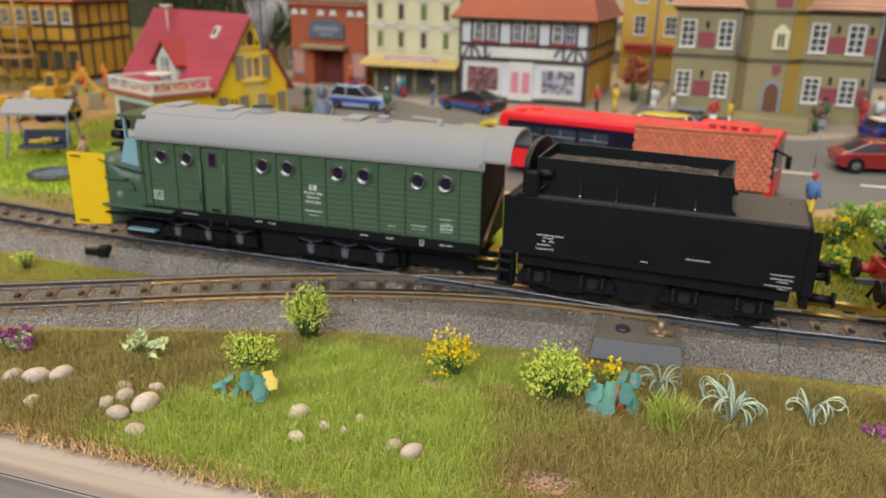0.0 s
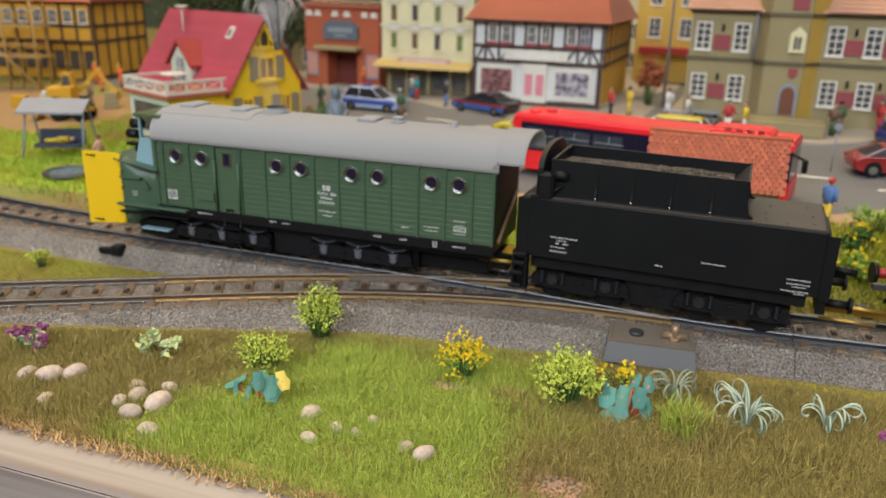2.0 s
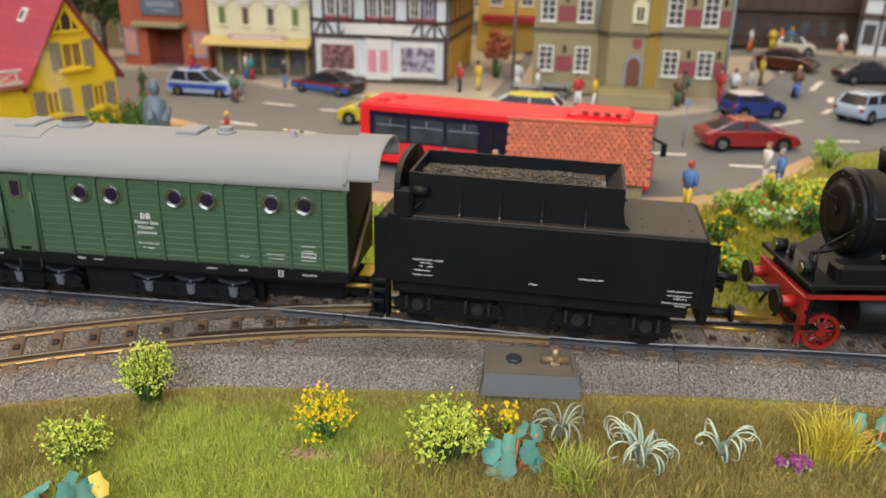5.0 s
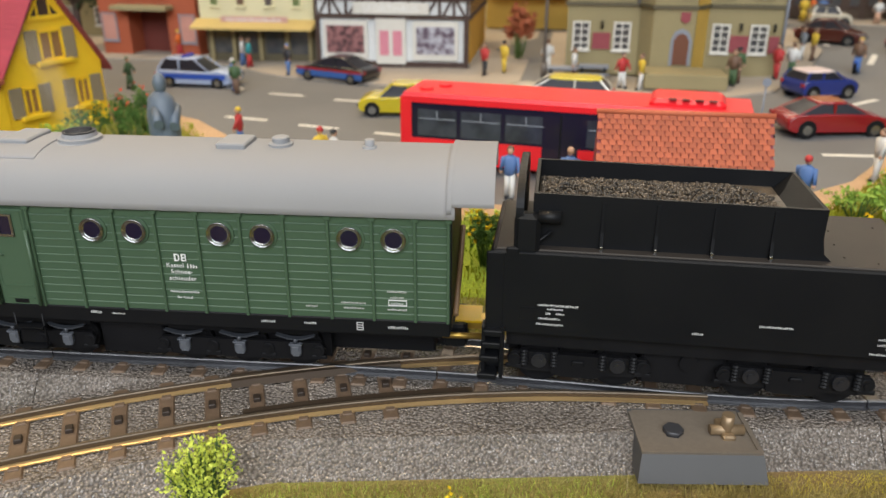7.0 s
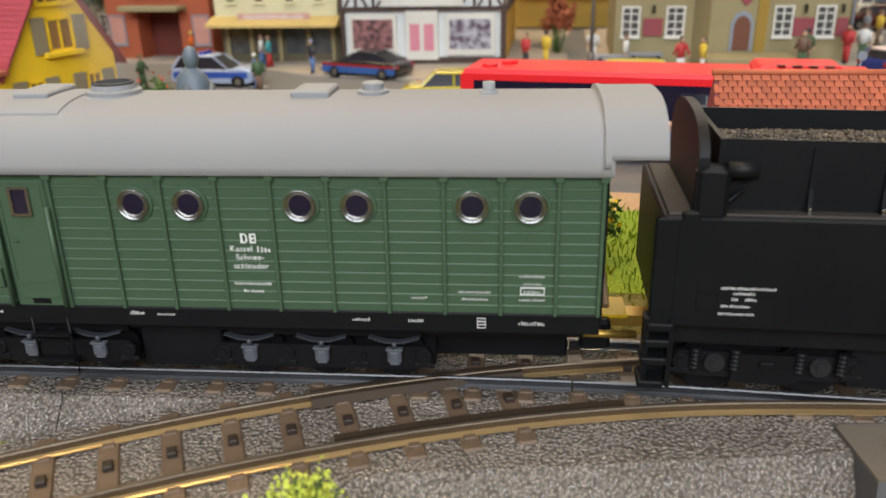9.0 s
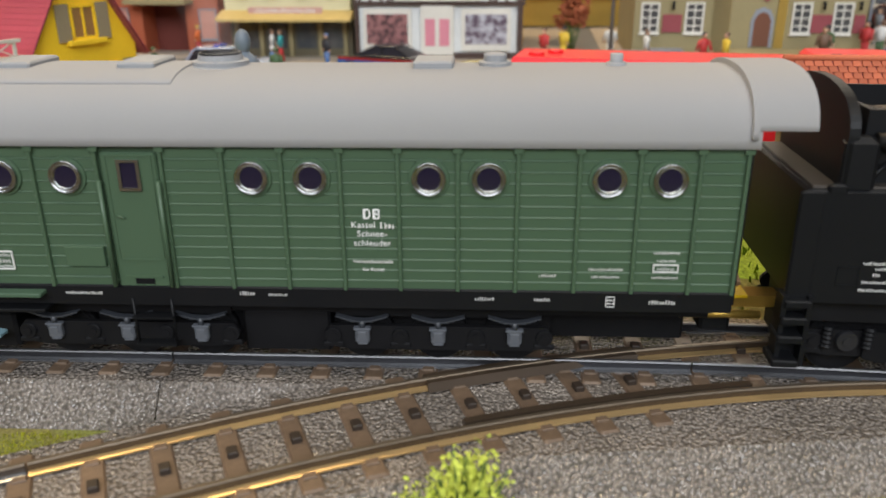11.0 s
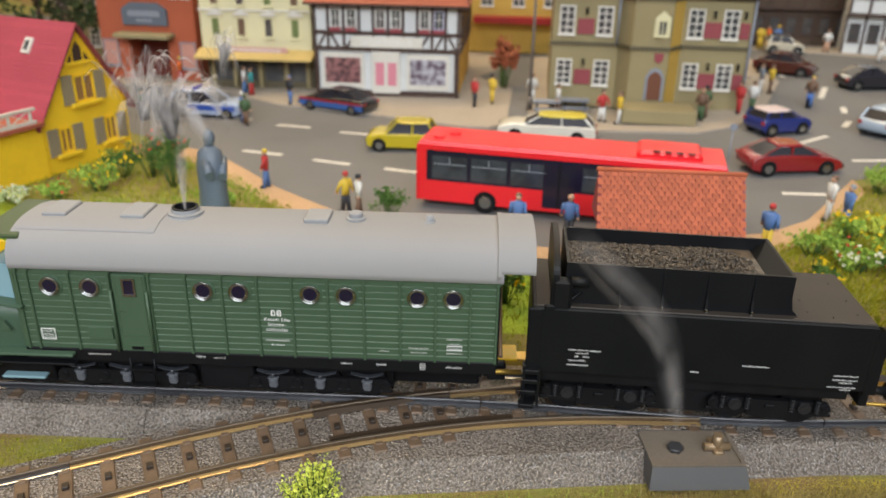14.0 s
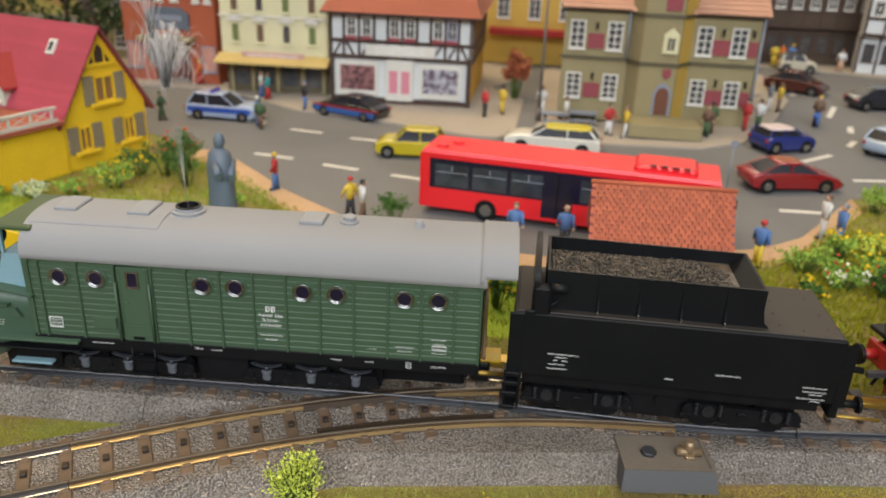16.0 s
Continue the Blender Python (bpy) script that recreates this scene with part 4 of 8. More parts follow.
for xs in ([-2.85, -1.35], [1.1, 2.7]):
    b = bogie(tender, xs, 0.72, 1.1, dark_box)
    m_ = sum(xs) / 2
    for u in xs:
        for o in (-0.29, 0.29):
            part("coil_spring", coil, None, b, at=(u + o, -1.19, 0.69))
    part("equalising_beam", Shape().prism([(m_ - 0.5, 0.85), (m_ + 0.5, 0.85), (m_ + 0.5, 0.42), (m_ + 0.3, 0.36), (m_ - 0.3, 0.36), (m_ - 0.5, 0.42)], "y", -1.2, -1.14).box(m_ - 0.12, m_ + 0.12, -1.24, -1.18, 0.66, 0.74, 0.02), M_UNDER, b)
part("yellow_clip", Shape().box(-0.33, -0.22, -0.98, -0.94, 1.1, 1.2, 0.02).box(0.02, 0.16, -0.98, -0.94, 1.1, 1.2, 0.02), M_PLOW, tender)
# Black box added to darken the gap between the bogies.
part("tool_box", Shape().box(-0.9, 0.7, -0.95, 0.95, 0.25, 1.25, 0.06).cyl((0.0, -1.02, 0.75), (0.0, -0.9, 0.75), 0.18, 14), M_UNDER, tender)
TY = -1.402
bars([(-2.55, 2.0, 0.75, 0.05), (-2.6, 1.92, 0.3, 0.045), (-2.5, 1.83, 0.16, 0.05), (-2.72, 1.83, 0.1, 0.05), (-2.7, 1.72, 0.4, 0.045), (-2.68, 1.6, 0.5, 0.045), (0.0, 1.62, 0.2, 0.05), (1.34, 1.86, 0.6, 0.05), (3.35, 1.76, 0.55, 0.045), (3.35, 1.65, 0.55, 0.045), (3.38, 1.58, 0.3, 0.045), (3.3, 1.46, 0.65, 0.045), (3.4, 1.4, 0.25, 0.045)], tender, TY)
part("panel_line", Shape().box(-3.25, -2.95, TY - 0.008, TY, 1.92, 1.94).box(-3.25, -2.95, TY - 0.008, TY, 1.65, 1.67).box(-3.25, -3.23, TY - 0.008, TY, 1.65, 1.94).box(-2.97, -2.95, TY - 0.008, TY, 1.65, 1.94), M_BLACK, tender)

# ---- locomotive ----
lx, ly, la = main_line(45 - 15.4)
loco = thing("steam_locomotive", lx, ly, 0, math.degrees(la) + 4, "black steam locomotive with red buffer beam and wheels", "locomotive", plan=False)
part("buffer_beam", Shape().box(0.3, 0.5, -1.4, 1.4, 1.15, 1.75, 0.03), M_RED, loco)
for y in (-0.95, 0.95):
    b = part("buffer", Shape().cyl((0.3, y, 1.45), (-0.15, y, 1.45), 0.16, 14, r2=0.13), M_RED, loco)
    part("buffer_head", Shape().cyl((-0.15, y, 1.45), (-0.25, y, 1.45), 0.3, 18), M_BLACK, b)
part("platform", Shape().box(0.3, 12, -1.5, 1.5, 2.0, 2.12, 0.03).prism([(0.5, 1.75), (2.1, 2.9), (2.1, 2.1), (0.5, 1.7)], "y", -1.1, 1.1), M_BLACK, loco)
bolt = Shape().ball((0, 0, 0), 0.035, None, None, 6, 4).data("bolt", M_DARK)
for k in range(14):
    q = 2 * math.pi * k / 14
    part("bolt", bolt, None, loco, at=(1.46, 0.9 * math.cos(q), 3.55 + 0.9 * math.sin(q)))
part("front_pipe", Shape().cyl((0.7, -0.5, 2.12), (0.7, -0.5, 2.55), 0.06, 8).cyl((0.7, -0.5, 2.55), (1.5, -0.5, 2.75), 0.06, 8).cyl((0.6, 0.3, 2.12), (0.6, 0.3, 2.5), 0.07, 8), M_BLACK, loco)
part("front_handrail", Shape().cyl((0.45, -1.3, 2.12), (0.45, -1.3, 3.0), 0.022, 8).cyl((0.45, -1.3, 3.0), (1.5, -1.05, 3.5), 0.022, 8), M_BLACK, loco)
part("front_step", Shape().box(0.35, 0.75, -1.5, -1.2, 0.9, 0.95).box(0.35, 0.75, -1.5, -1.2, 1.35, 1.4).box(0.4, 0.45, -1.5, -1.45, 0.9, 2.0), M_BLACK, loco)
part("brake_hose", Shape().cyl((0.28, -0.45, 1.2), (0.05, -0.45, 0.75), 0.05, 8).cyl((0.28, 0.45, 1.2), (0.05, 0.45, 0.75), 0.05, 8), M_BLACK, loco)
part("sand_box", Shape().box(1.0, 2.4, -1.35, -0.75, 2.12, 2.55, 0.08), M_BLACK, loco)
part("front_strip", Shape().box(0.3, 3.5, -1.52, -1.46, 1.75, 1.86), M_RED, loco)
boiler = part("boiler", Shape().cyl((1.6, 0, 3.5), (12, 0, 3.5), 1.08, 36).cyl((1.45, 0, 3.5), (1.6, 0, 3.5), 1.03, 36, r2=1.12), M_BLACK, loco)
part("smokebox_door", Shape().cyl((1.35, 0, 3.55), (1.46, 0, 3.55), 0.55, 28, r2=0.82).cyl((1.28, 0, 3.55), (1.36, 0, 3.55), 0.12, 12).box(1.3, 1.42, -0.06, 0.75, 3.75, 3.85), M_BLACK, boiler)
part("hand_rail", Shape().cyl((1.7, -1.17, 3.7), (11, -1.17, 3.7), 0.03, 8), M_DARK, loco)
for x in (1.75, 3.2, 4.7):
    part("boiler_band", Shape().loft([[(x + o, r * math.cos(2 * math.pi * i / 36), 3.5 + r * math.sin(2 * math.pi * i / 36)) for i in range(36)] for o, r in ((-0.05, 1.08), (-0.05, 1.1), (0.05, 1.1), (0.05, 1.08))], caps=False), M_BLACK, loco)
part("chimney", Shape().cyl((2.6, 0, 4.4), (2.6, 0, 5.1), 0.36, 20, r2=0.42), M_BLACK, loco)
part("cylinder", Shape().cyl((1.6, -1.15, 1.3), (3.3, -1.15, 1.3), 0.5, 20).cyl((1.6, 1.15, 1.3), (3.3, 1.15, 1.3), 0.5, 20), M_BLACK, loco)
for y in (-0.8, 0.8):
    lamp = part("headlamp", Shape().cyl((0.35, y, 2.3), (0.65, y, 2.3), 0.18, 14).box(0.42, 0.6, y - 0.08, y + 0.08, 2.1, 2.2), M_BLACK, loco)
    part("lens", Shape().cyl((0.33, y, 2.3), (0.36, y, 2.3), 0.14, 14), M_CHROME, lamp)
for x, r in ((1.2, 0.5), (4.0, 0.7), (5.8, 0.7), (7.6, 0.7), (9.4, 0.7)):
    for y in (-0.72, 0.72):
        wh = Shape().loft([[(x + rr * math.cos(2 * math.pi * i / 28), y + o, r + rr * math.sin(2 * math.pi * i / 28)) for i in range(28)] for rr, o in ((r * 0.78, -0.07), (r, -0.07), (r, 0.07), (r * 0.78, 0.07))] , caps=False)
        wh.cyl((x, y - 0.09, r), (x, y + 0.09, r), 0.14, 12)
        for k in range(10):
            a = 2 * math.pi * k / 10
            wh.cyl((x, y, r), (x + r * 0.8 * math.cos(a), y, r + r * 0.8 * math.sin(a)), 0.04, 6)
        part("wheel", wh, M_RED, loco, "red spoked wheel")
part("frame", Shape().box(0.5, 11.5, -0.6, 0.6, 0.7, 2.0), M_BLACK, loco)
part("guard_iron", Shape().box(0.55, 0.68, -0.8, -0.68, 0.15, 1.2).box(0.35, 0.5, -1.3, -1.1, 0.75, 1.2), M_RED, loco)
part("coupling", Shape().box(-0.5, 0.3, -0.08, 0.08, 1.3, 1.45).box(-0.7, -0.4, -0.3, 0.3, 0.5, 0.7), M_DARK, loco)
part("pump", Shape().cyl((2.4, -1.2, 2.1), (2.4, -1.2, 2.9), 0.22, 12).cyl((3.2, -1.15, 2.1), (3.2, -1.15, 3.0), 0.25, 12), M_BLACK, loco)

# ---- town ----
def paint(name, c, rough=0.7, **k):
    return mat(name, c, rough, second=[v * 0.82 for v in c], scale=k.pop("scale", 35), grain=0.1, grain_scale=1500, **k)


M_PANE = mat("window_pane", (0.05, 0.055, 0.06), 0.15, second=(0.12, 0.11, 0.1), scale=120, spec=0.6)
M_FRAME = paint("window_frame", (0.62, 0.6, 0.54), 0.6)
M_TIMBER = paint("dark_timber", (0.055, 0.03, 0.022), 0.7)
M_PLASTER = paint("white_plaster", (0.6, 0.62, 0.62), 0.75)
M_YELLOW = paint("yellow_render", (0.9, 0.58, 0.02), 0.65)
M_SHUTTER = paint("grey_brown_shutter", (0.27, 0.22, 0.14), 0.7)
M_CRIMSON = paint("crimson_tiles", (0.38, 0.058, 0.085), 0.5, per_object=0.1)
M_BRICKRED = paint("brick_red_tiles", (0.4, 0.1, 0.045), 0.75, per_object=0.16)
M_BROWNROOF = paint("brown_red_roof", (0.34, 0.09, 0.05), 0.6, per_object=0.06)
M_BRICK = paint("red_brick", (0.36, 0.085, 0.035), 0.75)
M_CREAM = paint("cream_render", (0.62, 0.58, 0.36), 0.7)
M_AWNING = paint("ochre_awning", (0.55, 0.40, 0.14), 0.7)
M_STONE = paint("olive_stone", (0.27, 0.225, 0.115), 0.8)
M_OCHRE = paint("ochre_stone", (0.5, 0.32, 0.06), 0.8)
M_MAROON = paint("maroon_shutter", (0.25, 0.05, 0.06), 0.7)
M_PINKROOF = paint("pinkish_roof", (0.45, 0.25, 0.17), 0.7, per_object=0.06)
M_PALEGREEN = paint("pale_green_render", (0.55, 0.6, 0.5), 0.7)
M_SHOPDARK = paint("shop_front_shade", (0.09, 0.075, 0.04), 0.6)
M_PINK = paint("pink_curtain", (0.6, 0.22, 0.28), 0.7)
M_GOLD = paint("golden_render", (0.58, 0.32, 0.03), 0.8)
M_GREYP = paint("grey_plastic", (0.22, 0.24, 0.28), 0.5)
M_LILAC = paint("lilac_sign", (0.42, 0.42, 0.55), 0.6)


def window(parent, x, z, w, h, y, cols=2, rows=3, frame=None, pane=None, f=0.08):
    """A window on a wall that faces -y: frame with bars, pane, sill."""
    frame = frame or M_FRAME
    o = [(x - w / 2, z), (x + w / 2, z), (x + w / 2, z + h), (x - w / 2, z + h)]
    i_ = [(x - w / 2 + f, z + f), (x + w / 2 - f, z + f), (x + w / 2 - f, z + h - f), (x - w / 2 + f, z + h - f)]
    sh = Shape().loft([[(u, yy, v) for u, v in ring] for ring, yy in ((o, y), (o, y - 0.08), (i_, y - 0.08), (i_, y))], caps=False)
    win = part("window", sh, frame, parent)
    for i in range(1, cols):
        u = x - w / 2 + w * i / cols
        part("glazing_bar", Shape().box(u - f * 0.35, u + f * 0.35, y - 0.07, y, z + f, z + h - f), frame, win)
    for i in range(1, rows):
        u = z + h * i / rows
        part("glazing_bar", Shape().box(x - w / 2 + f, x + w / 2 - f, y - 0.065, y, u - f * 0.3, u + f * 0.3), frame, win)
    part("pane", Shape().box(x - w / 2 + f, x + w / 2 - f, y - 0.03, y, z + f, z + h - f), pane or M_PANE, win)
    part("sill", Shape().box(x - w / 2 - 0.06, x + w / 2 + 0.06, y - 0.14, y, z - 0.08, z, 0.02), frame, win)
    return win


def courses(parent, a, b, ridge_a, ridge_b, n, material, thick=0.07, name="tile_course"):
    """Rows of roof tiles from the eave a-b up to the ridge, each a piece of its own."""
    a, b, c, d = (Vector(p) for p in (a, b, ridge_a, ridge_b))
    nrm = (b - a).cross(c - a).normalized()
    for i in range(n):
        t0, t1 = i / n, (i + 1.15) / n
        p = [a.lerp(c, t0), b.lerp(d, t0), b.lerp(d, min(t1, 1)), a.lerp(c, min(t1, 1))]
        up = nrm * thick
        part(name, Shape().add([p[0], p[1], p[2], p[3], p[0] + up, p[1] + up, p[2] + up * 0.25, p[3] + up * 0.25], [(4, 5, 6, 7), (0, 1, 5, 4), (1, 2, 6, 5), (3, 0, 4, 7)]), material, parent)


# Half-timbered shop.
shop = thing("half_timbered_shop", -4.5, 33.3, ROAD_Z + 0.12, 0, "half-timbered sports shop with brown-red hipped roof and white shop front", "house")
part("wall", Shape().box(-4.6, 4.6, 0.15, 10.5, 0, 3.0), M_PLASTER, shop)
part("wall", Shape().box(4.6, 4.66, 0.6, 10.4, 0.3, 2.9), M_GOLD, shop, "golden-yellow side wall")
part("upper_wall", Shape().box(-4.65, 4.65, 0.05, 10.55, 3.0, 5.85), M_PLASTER, shop)
part("plinth", Shape().box(-4.62, 4.62, 0.08, 0.2, 0, 0.38), M_TIMBER, shop)
for x, z0, z1, w in [(-4.55, 0, 3.0, 0.22), (4.5, 0, 3.0, 0.3)] + [(x, 3.0, 5.85, 0.16) for x in (-4.6, -3.75, -2.75, -1.75, -0.85, 0.1, 1.05, 1.95, 2.9, 3.75, 4.55)]:
    part("timber", Shape().box(x - w / 2, x + w / 2, -0.05, 0.16, z0, z1), M_TIMBER, shop)
for z in (3.0, 4.0, 5.7):
    part("timber", Shape().box(-4.7, 4.7, -0.06, 0.14, z - 0.1, z + 0.12), M_TIMBER, shop)
for xa, xb in ((-4.4, -3.9), (-3.1, -3.6), (-2.6, -1.95), (2.1, 2.7), (3.1, 3.6), (4.4, 3.9)):
    part("timber", Shape().prism([(xa - 0.08, 3.1), (xa + 0.08, 3.1), (xb + 0.08, 3.95), (xb - 0.08, 3.95)], "y", -0.045, 0.1), M_TIMBER, shop)
for y in (0.3, 2.0, 3.8, 5.6, 7.4, 9.2, 10.4):
    part("timber", Shape().box(4.6, 4.76, y - 0.1, y + 0.1, 3.0, 5.85), M_TIMBER, shop)
for z in (3.0, 4.0, 5.7):
    part("timber", Shape().box(4.6, 4.77, 0, 10.5, z - 0.1, z + 0.12), M_TIMBER, shop)
part("side_infill", Shape().box(4.62, 4.68, 0.2, 10.4, 3.1, 5.7), M_GOLD, shop)
for x in (-3.25, -2.25, -0.4, 0.6, 2.42, 3.32):
    win = window(shop, x, 4.3, 0.62, 1.2, 0.05, 2, 2)
    part("flower_box", Shape().box(x - 0.36, x + 0.36, -0.22, -0.02, 4.1, 4.32), M_MAROON, win)
for x, w in ((-2.85, 2.3), (2.65, 2.3)):
    win = part("display_window", Shape().box(x - w / 2 - 0.2, x + w / 2 + 0.2, -0.02, 0.16, 0.5, 2.75), M_FRAME, shop, "white-framed display window")
    part("pane", Shape().box(x - w / 2, x + w / 2, -0.05, -0.02, 0.85, 2.45), mat("display_goods", (0.3, 0.14, 0.14) if x < 0 else (0.42, 0.42, 0.47), 0.3, second=(0.06, 0.03, 0.035) if x < 0 else (0.1, 0.07, 0.1), scale=230, mix=1.0), win)
door = part("door", Shape().box(-0.95, 0.85, -0.06, 0.16, 0.25, 2.9), M_FRAME, shop, "white double door with pink curtains")
for x in (-0.45, 0.35):
    part("curtain", Shape().box(x - 0.28, x + 0.28, -0.085, -0.06, 0.75, 2.2), M_PINK, door)
sign = part("sign", Shape().box(-2.3, 2.3, -0.2, -0.1, 3.15, 3.85, 0.03), M_FRAME, shop, "white sign board")
lettering("SPORTHAUS", 0.0, 3.28, 0.42, shop, -0.215)
shop.children[-1].data.materials[0] = M_LILAC
part("roof", Shape().loft([[(-5.1, -0.55, 5.8), (5.1, -0.55, 5.8), (5.1, 11, 5.8), (-5.1, 11, 5.8)], [(-3.2, 4.5, 9.8), (3.2, 4.5, 9.8), (3.2, 6, 9.8), (-3.2, 6, 9.8)]]), M_BROWNROOF, shop)
courses(shop, (-5.15, -0.6, 5.82), (5.15, -0.6, 5.82), (-3.2, 4.5, 9.82), (3.2, 4.5, 9.82), 20, M_BROWNROOF)
courses(shop, (5.15, -0.6, 5.82), (5.15, 11, 5.82), (3.2, 4.5, 9.82), (3.2, 6, 9.82), 20, M_BROWNROOF)
part("eave_board", Shape().box(-5.15, 5.15, -0.62, -0.5, 5.7, 5.83), M_TIMBER, shop)

# Cream house with an awning.
cream = thing("cream_town_house", -13.6, 35.0, ROAD_Z + 0.12, 0, "cream four-storey town house with ochre awning over the shop", "house")
part("wall", Shape().box(-3.75, 3.75, 0.0, 8, 2.3, 11), M_CREAM, cream)
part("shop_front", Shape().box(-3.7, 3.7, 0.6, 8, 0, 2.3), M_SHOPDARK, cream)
part("awning", Shape().prism([(0.0, 2.75), (-1.3, 2.35), (-1.3, 2.2), (0.3, 2.3)], "x", -3.95, 3.95), M_AWNING, cream)
part("sign", Shape().box(-2.2, 2.2, -0.5, -0.42, 2.55, 2.95, 0.02), paint("pink_sign", (0.5, 0.3, 0.26)), cream)
bars([(0, 2.76, 3.6, 0.24)], cream, -0.5)
for i, x in enumerate((-2.7, -0.95, 0.9, 2.7)):
    for k, z in enumerate((3.5, 5.55, 7.6)):
        win = window(cream, x, z, 0.62, 1.3, 0.0, 1, 1, M_CREAM, [paint("green_pane", (0.13, 0.17, 0.06), 0.4), paint("brown_pane", (0.13, 0.08, 0.05), 0.4), M_PANE][(i + k) % 3])
        part("lintel", Shape().prism([(x - 0.55, z + 1.42), (x + 0.55, z + 1.42), (x + 0.5, z + 1.55), (x, z + 1.72), (x - 0.5, z + 1.55)], "y", -0.16, 0.0), M_FRAME, win)
for x in (-3.3, -1.8, 0.0, 1.8, 3.3):
    part("pillar", Shape().box(x - 0.12, x + 0.12, 0.4, 0.62, 0, 2.3), M_STONE, cream)
for x in (-2.6, -0.9, 0.9, 2.6):
    part("shop_pane", Shape().box(x - 0.6, x + 0.6, 0.56, 0.6, 0.5, 2.1), M_PANE, cream)
part("cornice", Shape().box(-3.85, 3.85, -0.12, 0.0, 5.2, 5.32).box(-3.85, 3.85, -0.12, 0.0, 7.25, 7.36), M_FRAME, cream)

# Brick cinema.
cinema = thing("brick_cinema", -22.7, 38.0, ROAD_Z + 0.12, -6, "red brick building with a dark entrance under a flat canopy", "house")
part("wall", Shape().box(-3.7, -1.5, 0, 8, 0, 6.6).box(1.5, 3.7, 0, 8, 0, 6.6).box(-1.5, 1.5, 0, 8, 3.0, 6.6), M_BRICK, cinema)
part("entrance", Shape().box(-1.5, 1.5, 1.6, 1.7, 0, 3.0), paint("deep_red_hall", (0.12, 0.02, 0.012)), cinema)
part("canopy", Shape().box(-2.1, 2.1, -1.2, 0.1, 3.1, 3.4, 0.05), M_STONE, cinema)
part("sign", Shape().prism([(-1.7, 3.9), (1.7, 3.9), (1.7, 5.0), (1.0, 5.45), (-1.0, 5.45), (-1.7, 5.0)], "y", -0.25, 0.0), paint("slate_sign", (0.1, 0.12, 0.15)), cinema)
part("sign_panel", Shape().box(-1.2, 1.2, -0.28, -0.25, 4.5, 4.9).box(-0.6, 0.6, -0.28, -0.25, 4.15, 4.32), M_GREYP, cinema)
for x in (-3.0, 3.0):
    win = window(cinema, x, 0.9, 1.2, 1.9, 0.0, 1, 1, M_GREYP, paint("poster", (0.5, 0.25, 0.2), 0.5, scale=180))
for x in (-3.2, -2.3, -0.6, 0.6, 2.3, 3.2):
    part("battlement", Shape().prism([(x - 0.35, 5.75), (x + 0.35, 5.75), (x + 0.2, 6.2), (x - 0.2, 6.2)], "y", -0.12, 0.0), M_FRAME, cinema)
part("cornice", Shape().box(-3.9, 3.9, -0.3, 0.1, 6.5, 6.75), M_BROWNROOF, cinema)
part("roof", Shape().box(-3.8, 3.8, 0.1, 8, 6.6, 6.9), M_SHOPDARK, cinema)

# Town hall with an octagonal bay.
hall = thing("town_hall", 11.1, 31.0, ROAD_Z + 0.12, 0, "olive stone town hall with octagonal bay tower and maroon shutters", "house")
hall.matrix_basis = hall.matrix_basis @ Matrix.Diagonal((0.95, 1, 0.95, 1))
part("wall", Shape().box(-5.8, 5.75, 0, 9, 0, 6.75), M_STONE, hall)
oct_ = [(-1.95, 0.2), (-1.2, -1.15), (1.0, -1.15), (1.9, 0.2)]
part("tower", Shape().prism(oct_ + [(1.9, 3.5), (-1.95, 3.5)], "z", 0, 10.5), M_STONE, hall)
part("tower_flank", Shape().add([(1.03, -1.17, 0.0), (1.93, 0.18, 0.0), (1.93, 0.18, 10.4), (1.03, -1.17, 10.4)], [(0, 1, 2, 3)]), M_OCHRE, hall, "ochre stone flank")
for z in (3.85, 6.65, 9.0):
    sh = Shape().prism([(x * 1.06, y - 0.1) for x, y in oct_] + [(2.0, 0.6), (-2.05, 0.6)], "z", z - 0.1, z + 0.1)
    if z < 7:
        sh.box(-5.95, -1.9, -0.12, 0.1, z - 0.1, z + 0.1).box(1.9, 5.9, -0.12, 0.1, z - 0.1, z + 0.1)
    part("string_course", sh, M_SHOPDARK, hall)
for z, h in ((1.35, 1.55), (4.35, 1.7)):
    for x in (-5.0, -2.75, 2.55, 4.55):
        window(hall, x, z, 0.95, h, 0.0, 2, 4, f=0.1)
    for x in (-3.87, 3.55, 5.35):
        part("shutter", Shape().box(x - 0.5 if x < 5 else x - 0.25, x + 0.5 if x < 5 else x + 0.3, -0.08, 0.0, z + 0.05, z + 0.95, 0.02), M_MAROON, hall)
    for x in (-3.87, 3.55, 5.3):
        part("wall_lamp", Shape().box(x - 0.06, x + 0.06, -0.25, 0.0, z + 1.5, z + 1.6).cyl((x, -0.2, z + 1.2), (x, -0.2, z + 1.55), 0.07, 8), M_BLACK, hall)
hd = part("door", Shape().prism([(-0.05, 0.85), (0.75, 0.85), (0.75, 2.1), (0.6, 2.4), (0.35, 2.52), (0.1, 2.4), (-0.05, 2.1)], "y", -1.22, -1.14), paint("brown_door", (0.14, 0.05, 0.025)), hall, "brown arched door")
part("door_arch", Shape().prism([(-0.2, 0.8), (-0.05, 0.8), (-0.05, 2.1), (0.1, 2.4), (0.35, 2.52), (0.6, 2.4), (0.75, 2.1), (0.75, 0.8), (0.9, 0.8), (0.9, 2.15), (0.7, 2.6), (0.35, 2.75), (0.0, 2.6), (-0.2, 2.15)], "y", -1.2, -1.13), M_GREYP, hd)
